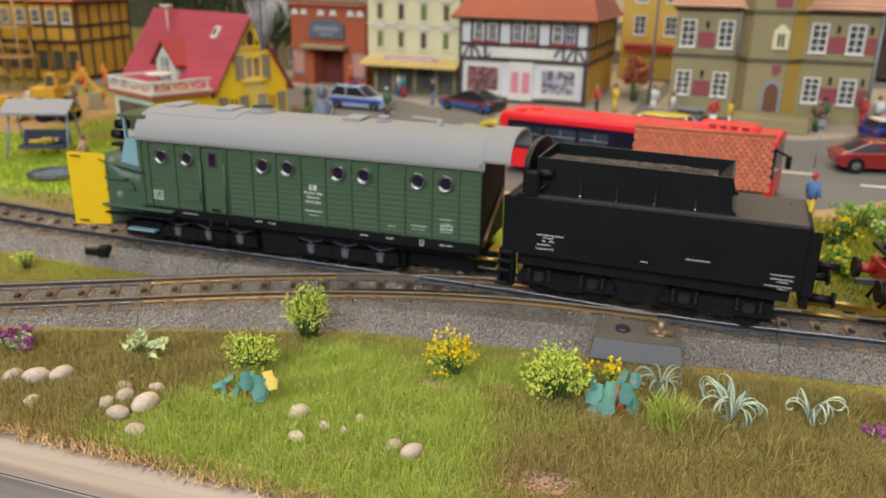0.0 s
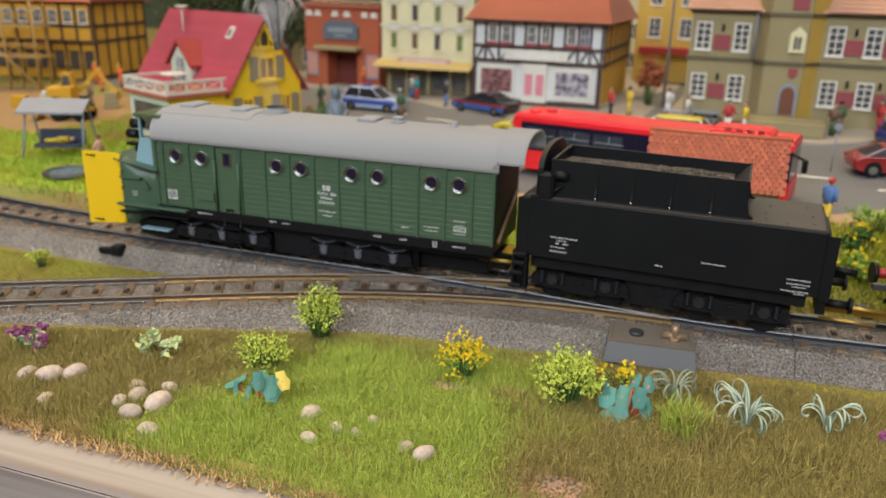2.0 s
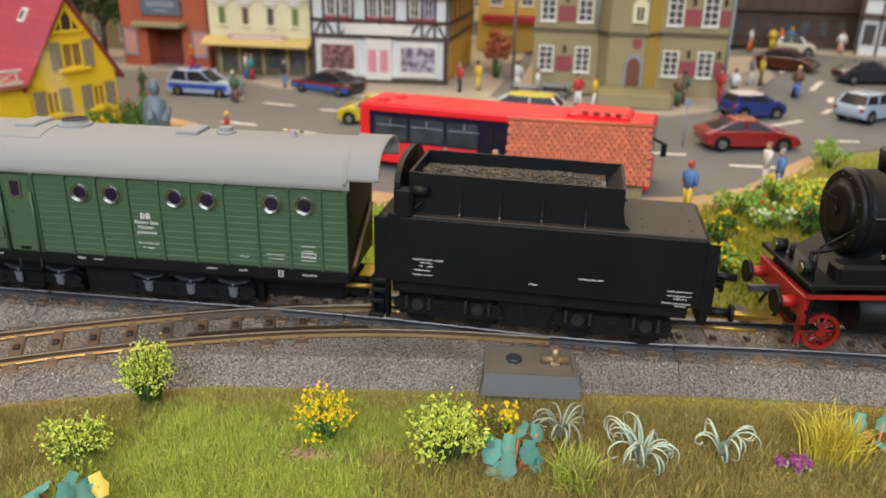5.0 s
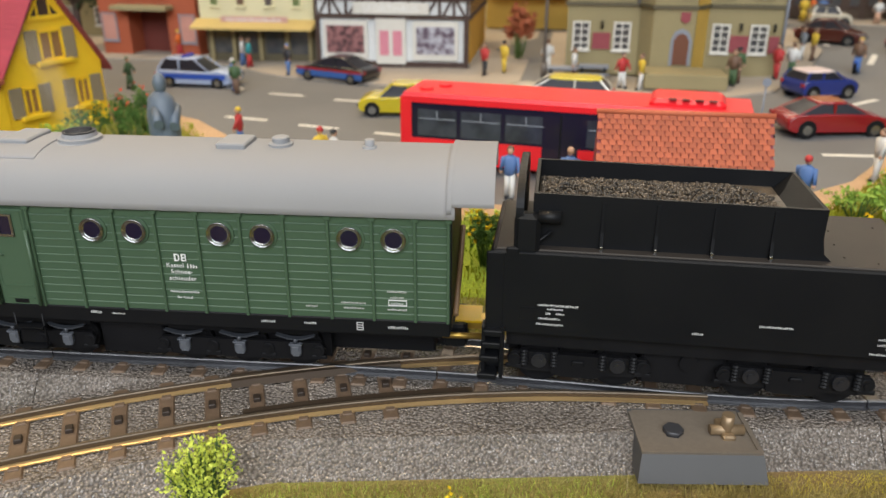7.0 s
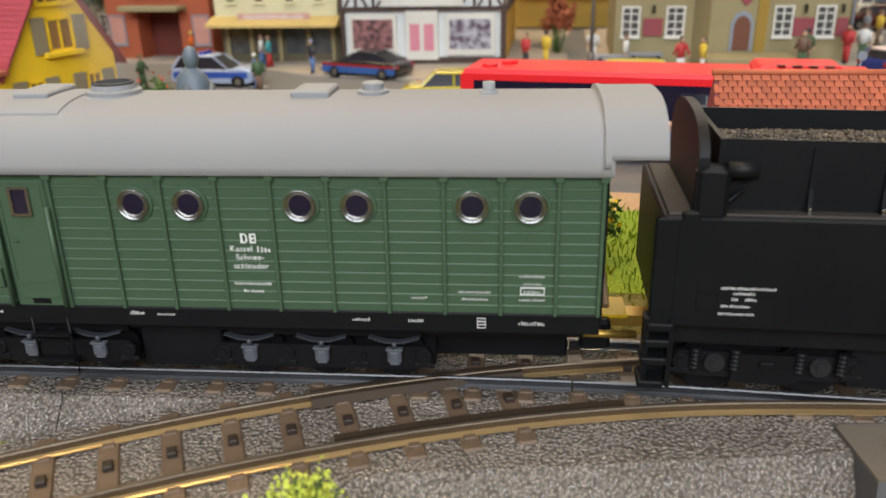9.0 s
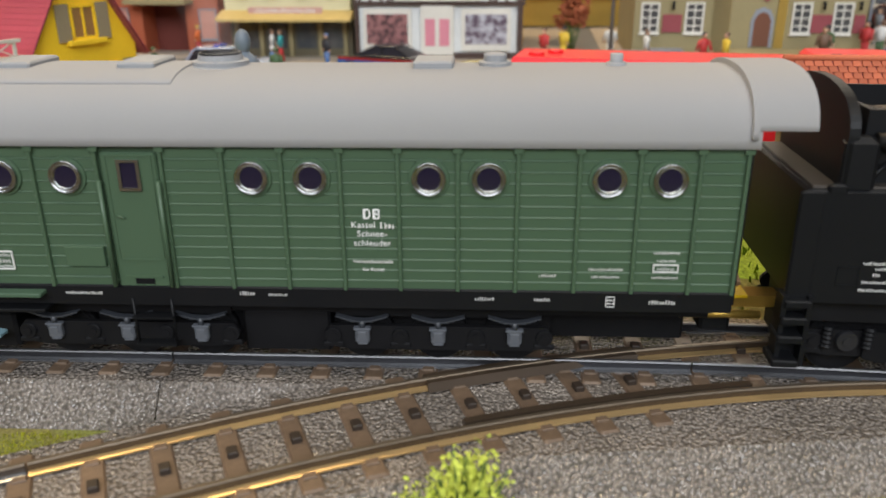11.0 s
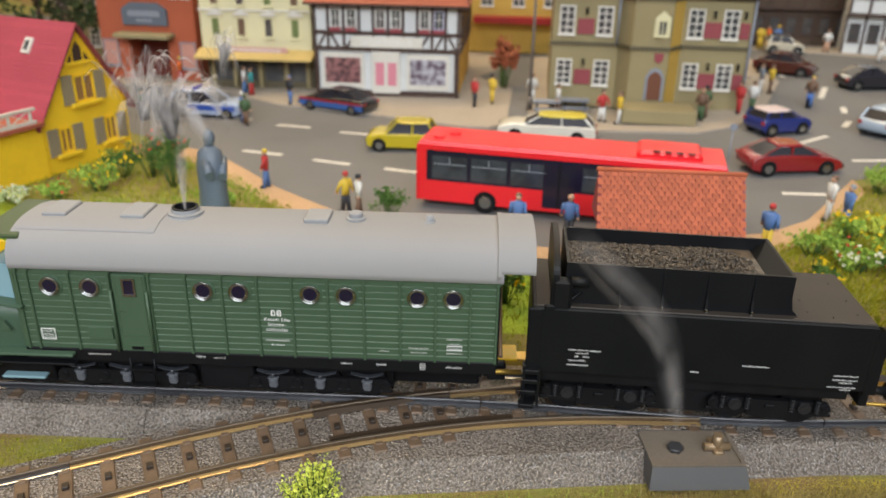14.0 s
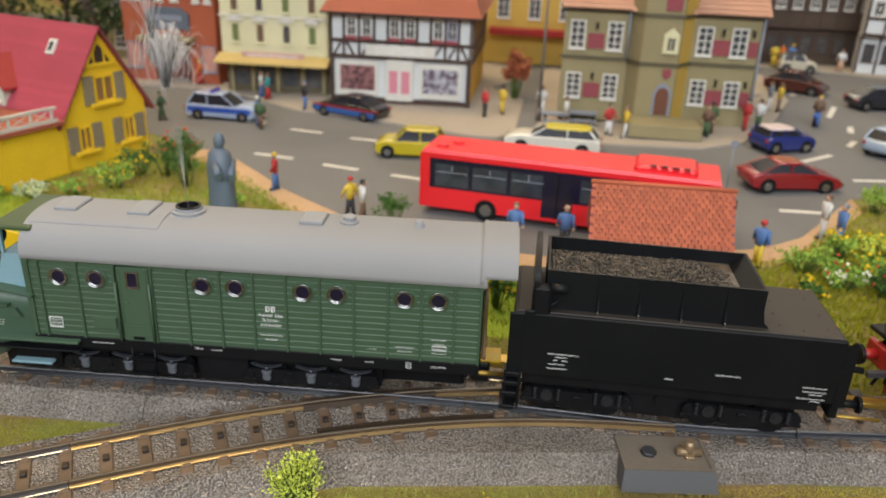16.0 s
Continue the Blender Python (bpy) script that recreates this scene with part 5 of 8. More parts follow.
part("niche", Shape().prism([(0.0, 4.5), (0.9, 4.5), (0.9, 5.6), (0.45, 6.0), (0.0, 5.6)], "y", -1.2, -1.13), M_CREAM, hall)
window(hall, 0.45, 4.6, 0.55, 0.9, -1.2, 2, 1, M_CREAM)
part("shutter", Shape().box(-0.1, 0.8, -1.22, -1.13, 6.95, 8.1, 0.02), M_MAROON, hall)
part("crest", Shape().prism([(0.2, 3.2), (0.45, 3.0), (0.7, 3.2), (0.7, 3.6), (0.2, 3.6)], "y", -1.22, -1.13), M_MAROON, hall)
part("terrace", Shape().box(-1.6, 2.6, -3.6, -1.2, 0, 0.75, 0.04), M_STONE, hall)
courses(hall, (-6.1, -0.5, 6.8), (-1.9, -0.5, 6.8), (-6.1, 4.5, 10.2), (-1.9, 4.5, 10.2), 14, M_PINKROOF)
courses(hall, (1.9, -0.5, 6.8), (6.05, -0.5, 6.8), (1.9, 4.5, 10.2), (6.05, 4.5, 10.2), 14, M_PINKROOF)
part("roof", Shape().prism([(-0.45, 6.75), (4.5, 10.15), (9.4, 6.75)], "x", -6.05, 6.0), M_PINKROOF, hall)
part("drainpipe", Shape().cyl((-1.98, -0.15, 3.9), (-1.98, -0.15, 6.8), 0.07, 8), M_GREYP, hall)
part("drainpipe", Shape().cyl((5.8, -0.12, 0.2), (5.8, -0.12, 6.8), 0.08, 8), M_GREYP, hall)


def timber_house(x, y, turn, w, h, wall, roof, label, jetty=0.5):
    ob = thing("timber_house", x, y, ROAD_Z + 0.12, turn, label, "house")
    part("wall", Shape().box(-w / 2, w / 2, 0, 8, 0, 3.0).box(-w / 2, w / 2, -jetty, 8, 3.0, h), wall, ob)
    n = max(3, round(w / 1.3))
    for i in range(n + 1):
        u = -w / 2 + w * i / n
        part("timber", Shape().box(u - 0.1, u + 0.1, -jetty - 0.06, -jetty + 0.02, 3.0, h).box(u - 0.1, u + 0.1, -0.06, 0.02, 0, 3.0), M_TIMBER, ob)
    for z in (3.05, 4.3, h - 0.1):
        part("timber", Shape().box(-w / 2 - 0.1, w / 2 + 0.1, -jetty - 0.07, -jetty + 0.02, z - 0.12, z + 0.12), M_TIMBER, ob)
    for i in range(n):
        u = -w / 2 + w * (i + 0.5) / n
        window(ob, u, 4.5, w / n * 0.55, 1.1, -jetty, 2, 2)
        window(ob, u, 0.9, w / n * 0.6, 1.4, 0.0, 2, 2, M_TIMBER)
    for y in (0.1, 1.7, 3.3, 4.9, 6.5, 7.9):
        part("timber", Shape().box(w / 2 - 0.02, w / 2 + 0.07, y - 0.1, y + 0.1, 0, h), M_TIMBER, ob)
    for z in (0.15, 3.05, 4.3, h - 0.1):
        part("timber", Shape().box(w / 2 - 0.02, w / 2 + 0.08, 0, 8, z - 0.12, z + 0.12), M_TIMBER, ob)
    part("roof", Shape().prism([(-jetty - 0.6, h), (4.0, h + 4.5), (8.6, h)], "x", -w / 2 - 0.4, w / 2 + 0.4), roof, ob)
    return ob


timber_house(24.0, 54.0, 3, 11, 6.5, paint("dark_brown_boards", (0.06, 0.037, 0.022)), M_AWNING, "dark brown timber-framed inn behind the street")
timber_house(33.5, 49.5, -14, 11, 9.5, M_PLASTER, M_BROWNROOF, "white half-timbered corner house", 0.7)
timber_house(-46.6, 31, 12, 9.5, 6.2, M_GOLD, M_BROWNROOF, "golden half-timbered house under scaffolding", 0.3)
back = thing("ochre_house", 3.2, 50, ROAD_Z + 0.12, 0, "ochre yellow house behind the side street", "house")
part("wall", Shape().box(-4, 4, 0, 6, 0, 9), M_OCHRE, back)
part("awning", Shape().box(-3.5, 3.5, -1.2, 0, 2.4, 2.9, 0.05), M_RED, back)
for x in (-2.5, 0, 2.5):
    for z in (3.6, 6.2):
        window(back, x, z, 1.0, 1.6, 0.0)
for x, y, w, h, m, r, lab in ((-31, 46, 7, 5.5, M_STONE, M_BROWNROOF, "grey-brown house behind the cinema"), (-58, 42, 10, 5, M_BRICK, M_BROWNROOF, "brick house at the back of the town"), (46, 60, 12, 9, M_CREAM, M_BROWNROOF, "cream house at the back of the town"), (14, 66, 12, 8, M_STONE, M_BROWNROOF, "grey stone house behind the town hall"), (-8, 56, 14, 9, M_CREAM, M_BROWNROOF, "cream house behind the shops")):
    ob = thing("back_house", x, y, ROAD_Z, 0, lab, "house")
    part("wall", Shape().box(-w / 2, w / 2, 0, 7, 0, h), m, ob)
    part("roof", Shape().prism([(-0.5, h), (3.5, h + 4), (7.5, h)], "x", -w / 2 - 0.3, w / 2 + 0.3), r, ob)
    for i in range(max(2, round(w / 2.5))):
        for k in range(2):
            window(ob, -w / 2 + w * (i + 0.5) / max(2, round(w / 2.5)), 0.9 + 2.6 * k, 0.9, 1.4, 0.0)
tagged(part("backdrop", Shape().box(-160, 160, 92, 94, -1, 22), mat("painted_backdrop", (0.05, 0.06, 0.035), 0.9, second=(0.03, 0.035, 0.02), scale=4, mix=1.0)), "dark painted backdrop behind the layout", "backdrop", kind="structure")

# Yellow gabled house with terrace.
yh = thing("yellow_house", -16.62, 18.95, ROAD_Z, -21.8, "yellow gabled house with crimson tiled roof and white terrace", "house")
G, EZ, AZ = 2.55, 2.75, 6.65
part("wall", Shape().prism([(-G, 0), (G, 0), (G, EZ), (0, AZ), (-G, EZ)], "x", -10.1, 0.0), M_YELLOW, yh)
part("side_wall", Shape().box(-10.1, -0.02, -G - 0.03, -G, 0, EZ), M_PALEGREEN, yh)
k = (AZ - EZ) / G
lo = EZ - 0.35 * k + 0.12
courses(yh, (-10.4, -G - 0.35, lo), (0.35, -G - 0.35, lo), (-10.4, 0, AZ + 0.12), (0.35, 0, AZ + 0.12), 22, M_CRIMSON, 0.025)
courses(yh, (0.35, G + 0.35, lo), (-10.4, G + 0.35, lo), (0.35, 0, AZ + 0.12), (-10.4, 0, AZ + 0.12), 22, M_CRIMSON, 0.025)
part("roof_base", Shape().prism([(-G - 0.35, lo - 0.1), (-G - 0.3, lo), (0, AZ + 0.11), (G + 0.3, lo), (G + 0.35, lo - 0.1), (0, AZ - 0.02)], "x", -10.38, 0.33), M_MAROON, yh)
turnm = Matrix.Rotation(math.pi / 2, 4, "Z")


def gable_window(y, z, w, h, shutters=True):
    holder = part("window", Shape().box(-w / 2, w / 2, -0.1, 0, z, z + 0.1).box(-w / 2, w / 2, -0.1, 0, z + h - 0.1, z + h).box(-w / 2, -w / 2 + 0.1, -0.1, 0, z, z + h).box(w / 2 - 0.1, w / 2, -0.1, 0, z, z + h).box(-0.04, 0.04, -0.08, 0, z, z + h).turned(turnm).turned(Matrix.Translation((0, y, 0))), M_YELLOW, yh)
    part("pane", Shape().box(-w / 2 + 0.1, w / 2 - 0.1, -0.03, 0.0, z + 0.1, z + h - 0.1).turned(turnm).turned(Matrix.Translation((0, y, 0))), paint("warm_pane", (0.3, 0.16, 0.06), 0.3, scale=200), holder)
    part("sill", Shape().box(-w / 2 - 0.3, w / 2 + 0.3, -0.25, 0, z - 0.18, z, 0.03).turned(turnm).turned(Matrix.Translation((0, y, 0))), M_YELLOW, holder)
    for s in (-1, 1) if shutters else ():
        u = s * (w / 2 + 0.34)
        part("shutter", Shape().box(u - 0.3, u + 0.3, -0.1, -0.02, z - 0.05, z + h + 0.05, 0.02).turned(turnm).turned(Matrix.Translation((0, y, 0))), M_SHUTTER, holder)


gable_window(0.1, 3.1, 1.2, 1.3)
gable_window(-1.35, 0.9, 0.75, 1.2)
gable_window(1.35, 0.9, 0.75, 1.2)
tri = part("window", Shape().prism([(-0.75, 5.0), (0.75, 5.0), (0.0, 6.1)], "x", 0.0, 0.03), M_TIMBER, yh, "triangular gable window")
part("frame", Shape().box(0, 0.12, -0.85, 0.85, 4.85, 5.02).prism([(-0.85, 5.0), (-0.7, 5.0), (0.0, 6.0), (0.0, 6.2)], "x", 0.0, 0.1).prism([(0.85, 5.0), (0.7, 5.0), (0.0, 6.0), (0.0, 6.2)], "x", 0.0, 0.1).box(0, 0.08, -0.35, -0.27, 5.0, 5.7).box(0, 0.08, 0.27, 0.35, 5.0, 5.7), M_YELLOW, tri)
DX = -5.0
dm = part("dormer", Shape().prism([(DX - 1.1, 2.7), (DX + 1.1, 2.7), (DX + 1.1, 3.85), (DX, 4.95), (DX - 1.1, 3.85)], "y", -2.62, -1.0), M_PALEGREEN, yh, "pale dormer")
part("dormer_window", Shape().box(DX - 0.38, DX + 0.38, -2.68, -2.62, 2.75, 4.1), M_GREYP, dm)
part("window_bar", Shape().box(DX - 0.04, DX + 0.04, -2.71, -2.68, 2.75, 4.1).box(DX - 0.38, DX + 0.38, -2.71, -2.68, 3.45, 3.52), M_FRAME, dm)
for s_ in (-1, 1):
    part("dormer_roof", Shape().prism([(DX + s_ * 1.45, 3.6), (DX + s_ * 1.45, 3.72), (DX, 5.17), (DX, 5.03)][::s_], "y", -2.85, -0.75), paint("bright_red_tiles", (0.3, 0.025, 0.025), 0.6, scale=120), dm, "red dormer roof")
part("skylight", Shape().box(-0.26, 0.26, -0.4, 0.4, -0.03, 0.12, 0.02).turned(Matrix.Translation((-2.2, -0.75, AZ - 0.75 * k + 0.12)) @ Matrix.Rotation(math.atan(k), 4, "X")), M_FRAME, yh)
part("skylight_pane", Shape().box(-0.13, 0.13, -0.24, 0.24, 0.1, 0.14).turned(Matrix.Translation((-2.2, -0.75, AZ - 0.75 * k + 0.12)) @ Matrix.Rotation(math.atan(k), 4, "X")), M_PANE, yh)
part("antenna", Shape().cyl((-7.4, -0.85, 5.2), (-7.4, -0.85, 6.9), 0.05, 8).cyl((-7.4, -0.85, 6.85), (-7.4, -0.85, 7.05), 0.2, 14, r2=0.45), M_FRAME, yh)
part("extension", Shape().box(-4.2, 0.1, -6.4, -2.6, 0, 2.5), M_YELLOW, yh)
part("extension_front", Shape().box(-4.2, 0.1, -6.46, -6.4, 0, 2.5), M_PALEGREEN, yh)
part("veranda_window", Shape().box(-3.7, -0.5, -6.5, -6.45, 0.5, 2.1), M_PANE, yh)
part("terrace_slab", Shape().box(-4.5, 0.4, -6.75, -2.62, 2.5, 2.7, 0.03), M_BROWNROOF, yh)
rails = part("terrace_rail", Shape().box(-4.4, 0.3, -6.67, -6.53, 3.3, 3.42), M_FRAME, yh, "white terrace railing")
for box in ((-4.4, 0.3, -6.65, -6.55, 2.7, 2.84), (0.2, 0.32, -6.6, -2.95, 2.7, 2.84), (0.18, 0.34, -6.53, -2.95, 3.3, 3.42), (-4.4, -4.3, -6.6, -2.95, 2.7, 2.84), (-4.42, -4.28, -6.53, -2.95, 3.3, 3.42)):
    part("bar", Shape().box(*box), M_FRAME, rails)
slat = Shape().box(-0.06, 0.06, -0.04, 0.04, 2.8, 3.32).data("post", M_FRAME)
cross = Shape().prism([(-0.5, 2.84), (-0.42, 2.84), (0.5, 3.3), (0.42, 3.3)], "y", -0.03, 0.03).prism([(0.42, 2.84), (0.5, 2.84), (-0.42, 3.3), (-0.5, 3.3)], "y", -0.03, 0.03).data("cross_brace", M_FRAME)
for i in range(5):
    part("post", slat, None, rails, at=(-4.3 + i * 1.12, -6.6, 0))
    if i < 4:
        part("cross_brace", cross, None, rails, at=(-3.74 + i * 1.12, -6.6, 0))
for i in range(4):
    part("post", slat, None, rails, at=(0.26, -6.5 + i * 1.1, 0, 90))
    if i < 3:
        part("cross_brace", cross, None, rails, at=(0.26, -5.95 + i * 1.1, 0, 90))
tab = thing("terrace_table", -20.6, 15.9, ROAD_Z + 2.7, -21.8, "round white table on the terrace with green cloth", "table")
part("tabletop", Shape().cyl((0, 0, 0.72), (0, 0, 0.8), 0.75, 20), M_FRAME, tab)
part("pedestal", Shape().cyl((0, 0, 0), (0, 0, 0.72), 0.08, 8), M_FRAME, tab)

# Tiled shelter between bus and tender.
shed = thing("tiled_shelter", 9.45, 8.9, ROAD_Z, 1.5, "small shelter with orange-red tiled roof beside the street", "shelter")
part("wall", Shape().box(-2.2, 2.2, -0.55, 0.75, 0, 1.9), M_STONE, shed)
part("roof_base", Shape().prism([(-0.75, 1.72), (0.3, 3.38), (1.3, 1.72)], "x", -2.36, 2.36), M_MAROON, shed)
tw, rows = 4.8 / 22, 13
tile = Shape().add([(-tw / 2 + 0.01, 0, 0.0), (tw / 2 - 0.01, 0, 0.0), (tw / 2 - 0.01, 0, 0.2), (-tw / 2 + 0.01, 0, 0.2), (-tw / 2 + 0.02, -0.05, -0.02), (tw / 2 - 0.02, -0.05, -0.02), (tw / 2 - 0.02, -0.012, 0.2), (-tw / 2 + 0.02, -0.012, 0.2)],
                   [(4, 5, 6, 7), (0, 1, 5, 4), (1, 2, 6, 5), (3, 0, 4, 7)])
lean = math.degrees(math.atan2(1.05, 1.66))
tile = tile.data("tile", M_BRICKRED)
for r in range(rows):
    t = r / rows
    for c in range(22):
        x = -2.4 + tw * (c + 0.5 + (0.5 if r % 2 else 0))
        if x < 2.38:
            ob = part("tile", tile, None, shed)
            ob.matrix_basis = pose(x * S, (-0.8 + 1.08 * t) * S, (1.66 + 1.7 * t) * S, -lean, 0, 0)
part("ridge", Shape().cyl((-2.42, 0.3, 3.4), (2.42, 0.3, 3.4), 0.08, 8), M_BRICKRED, shed)

# Bus.
M_BUSPANE = mat("tinted_bus_pane", (0.045, 0.05, 0.065), 0.1, second=(0.02, 0.02, 0.03), scale=90, mix=0.9, spec=0.5)
bus = thing("city_bus", 6.35, 14.3, ROAD_Z, -8, "red city bus with black window band parked beside the road", "bus")
part("body", Shape().loft([[(x, y * s, z) for x, y in ((-5.85, -1.22), (5.85, -1.22), (5.95, -1.1), (5.95, 1.1), (5.85, 1.22), (-5.85, 1.22), (-5.95, 1.1), (-5.95, -1.1))] for s, z in ((1, 0.3), (1, 1.15))]), mat("bus_red", (0.72, 0.018, 0.026), 0.28, second=(0.66, 0.015, 0.022), scale=30), bus)
part("window_band", Shape().box(-5.88, 5.9, -1.2, 1.2, 1.15, 2.42), M_GLASS, bus, "black window band")
part("roof", Shape().loft([[(x * a, y * a2, z) for x, y in ((-5.9, -1.22), (5.9, -1.22), (5.9, 1.22), (-5.9, 1.22))] for a, a2, z in ((1, 1, 2.42), (1.0, 1.0, 2.62), (0.99, 0.94, 2.76))]), bpy.data.materials["bus_red"], bus, "red roof")
part("rear_panel", Shape().box(-5.98, -5.86, -1.22, 1.22, 0.3, 2.6, 0.03).box(-5.9, -5.55, -1.235, -1.19, 1.1, 2.45), bpy.data.materials["bus_red"], bus)
part("roof_unit", Shape().box(2.6, 5.0, -0.9, 0.9, 2.76, 3.0, 0.12), bpy.data.materials["bus_red"], bus)
for vx, vy in ((-5.2, -0.5), (-4.7, 0.2)):
    part("roof_vent", Shape().cyl((vx, vy, 2.76), (vx, vy, 2.85), 0.25, 14), bpy.data.materials["bus_red"], bus)
for k in range(4):
    part("vent_slot", Shape().box(3.2 + 0.42 * k, 3.45 + 0.42 * k, -0.95, -0.75, 3.0, 3.015), M_BLACK, bus)
for x in (-4.6, -3.0, -1.4, 1.4, 3.0, 4.6):
    pane = part("pane", Shape().box(x - 0.72, x + 0.72, -1.215, -1.2, 1.25, 2.2), M_BUSPANE, bus)
    part("transom", Shape().box(x - 0.66, x + 0.66, -1.225, -1.212, 1.85, 1.88).box(x - 0.015, x + 0.015, -1.225, -1.212, 1.88, 2.15), M_GREYP, pane)
for x in (-2.6 + 2.4, 3.9):
    dr = part("door", Shape().box(x - 0.62, x + 0.62, -1.225, -1.19, 0.45, 2.3), M_GLASS, bus)
    part("door_frame", Shape().box(x - 0.03, x + 0.03, -1.24, -1.2, 0.45, 2.3), M_BLACK, dr)
for x in (-3.1, 4.9 - 2.2):
    for y in (-1.12, 1.12):
        wh = part("wheel", Shape().cyl((x, y - 0.12, 0.42), (x, y + 0.12, 0.42), 0.46, 20), M_BLACK, bus)
        part("rim", Shape().cyl((x, y - 0.135, 0.42), (x, y + 0.135, 0.42), 0.25, 14), M_CHROME, wh)
part("mirror", Shape().cyl((5.9, -1.1, 2.3), (6.4, -1.5, 2.2), 0.06, 6).box(6.3, 6.5, -1.6, -1.4, 1.75, 2.25, 0.04), M_BLACK, bus)


M_CARGLASS = mat("dark_car_glass", (0.016, 0.016, 0.022), 0.35, spec=0.2)


def car(name, x, y, turn, colour, label, length=4.4, height=1.42, roof=None, kind="saloon", z=ROAD_Z):
    """A car facing its own +x: lofted body, dark glass house, wheels, lamps."""
    ob = thing(name, x, y, z, turn, label, "car", "cars in the street")
    m = mat("car_paint", colour, 0.25, coat=0.5)
    L, W = length / 2, 0.88
    nose = {"saloon": 0.62, "suv": 0.85, "mini": 0.75}[kind]
    back = {"saloon": 0.9, "suv": 0.98, "mini": 0.95}[kind]
    side = [(-1, 0.42), (-0.998, 0.6), (-0.98, 0.76), (-0.93, back - 0.06), (-0.84, back), (-0.3, 0.94), (0.2, 0.93), (0.42, 0.91), (0.66, nose + 0.2), (0.84, nose + 0.1), (0.94, nose + 0.01), (0.985, nose - 0.12), (1.0, 0.42), (0.975, 0.3), (0.88, 0.22), (-0.88, 0.22), (-0.975, 0.3)]
    rings = []
    for yy, k, low in ((-W, 0.955, 0.1), (-W + 0.025, 0.975, 0.045), (-W + 0.09, 0.99, 0.015), (-W + 0.3, 1.0, 0.0), (W - 0.3, 1.0, 0.0), (W - 0.09, 0.99, 0.015), (W - 0.025, 0.975, 0.045), (W, 0.955, 0.1)):
        rings.append([(u * L * k, yy, 0.24 + (w - 0.24) * (1 - low)) for u, w in side])
    part("body", Shape().loft(rings, soft=True), m, ob)
    a, b, c, d = {"saloon": (-0.8, -0.42, 0.1, 0.47), "suv": (-0.93, -0.74, 0.04, 0.42), "mini": (-0.92, -0.75, 0.15, 0.45)}[kind]
    rings = []
    for t in (0.0, 0.35, 0.7, 1.0):
        e = t ** 0.85
        r0, r1, hw = (a + (b - a) * t) * L, (d + (c - d) * t) * L, W - 0.06 - 0.16 * e
        zz = 0.9 + (height - 0.96) * (t if t < 1 else 1)
        rings.append([(r0 + 0.12, -hw, zz), (r1 - 0.12, -hw, zz), (r1, -hw + 0.14, zz), (r1 + 0.03, 0, zz), (r1, hw - 0.14, zz), (r1 - 0.12, hw, zz), (r0 + 0.12, hw, zz), (r0, hw - 0.14, zz), (r0 - 0.03, 0, zz), (r0, -hw + 0.14, zz)])
    part("glass", Shape().loft(rings), M_CARGLASS, ob, "dark car windows")
    rings = []
    for k, zz in ((1.0, height - 0.09), (1.01, height - 0.06), (0.97, height - 0.015), (0.8, height + 0.015)):
        m0, hl, hw = (b + c) / 2 * L, (c - b) / 2 * L * k + 0.07, (W - 0.2) * k
        rings.append([(m0 + hl * math.copysign(abs(math.cos(q)) ** 0.4, math.cos(q)), hw * math.copysign(abs(math.sin(q)) ** 0.4, math.sin(q)), zz) for q in [2 * math.pi * (i + 0.5) / 20 for i in range(20)]])
    part("roof", Shape().loft(rings, soft=True), mat("roof_paint", roof, 0.3) if roof else m, ob)
    mid = (b + c) / 2 * L
    for yy in (-W + 0.13, W - 0.13):
        s = -1 if yy < 0 else 1
        pil = Shape()
        for u0, u1 in ((a, b), (d, c)):
            pil.add([(u0 * L - 0.05, s * (W - 0.04), 0.9), (u0 * L + 0.07, s * (W - 0.04), 0.9), (u1 * L + 0.07, s * (W - 0.185), height - 0.05), (u1 * L - 0.05, s * (W - 0.185), height - 0.05), (u0 * L, s * (W - 0.12), 0.9), (u1 * L, s * (W - 0.26), height - 0.05)], [(0, 1, 2, 3), (1, 4, 5, 2), (4, 0, 3, 5)])
        pil.box(mid - 0.04, mid + 0.04, s * (W - 0.12) - 0.045, s * (W - 0.12) + 0.045, 0.9, height - 0.05)
        part("pillar", pil, m, ob)
        part("headlight", Shape().box(L - 0.06, L + 0.01, yy - 0.12, yy + 0.12, nose - 0.28, nose - 0.12, 0.02), M_CHROME, ob)
        part("tail_light", Shape().box(-L - 0.01, -L + 0.06, yy - 0.12, yy + 0.12, 0.62, 0.78, 0.02), M_RED, ob)
        for u in (-0.62 * L, 0.62 * L):
            part("wheel_arch", Shape().cyl((u, s * (W - 0.2), 0.32), (u, s * (W + 0.006), 0.32), 0.37, 18), M_BLACK, ob)
            wh = part("wheel", Shape().cyl((u, s * (W - 0.14), 0.3), (u, s * (W + 0.02), 0.3), 0.31, 18), M_BLACK, ob)
            part("rim", Shape().cyl((u, s * (W + 0.0), 0.3), (u, s * (W + 0.035), 0.3), 0.19, 12), M_CHROME, wh)
    return ob


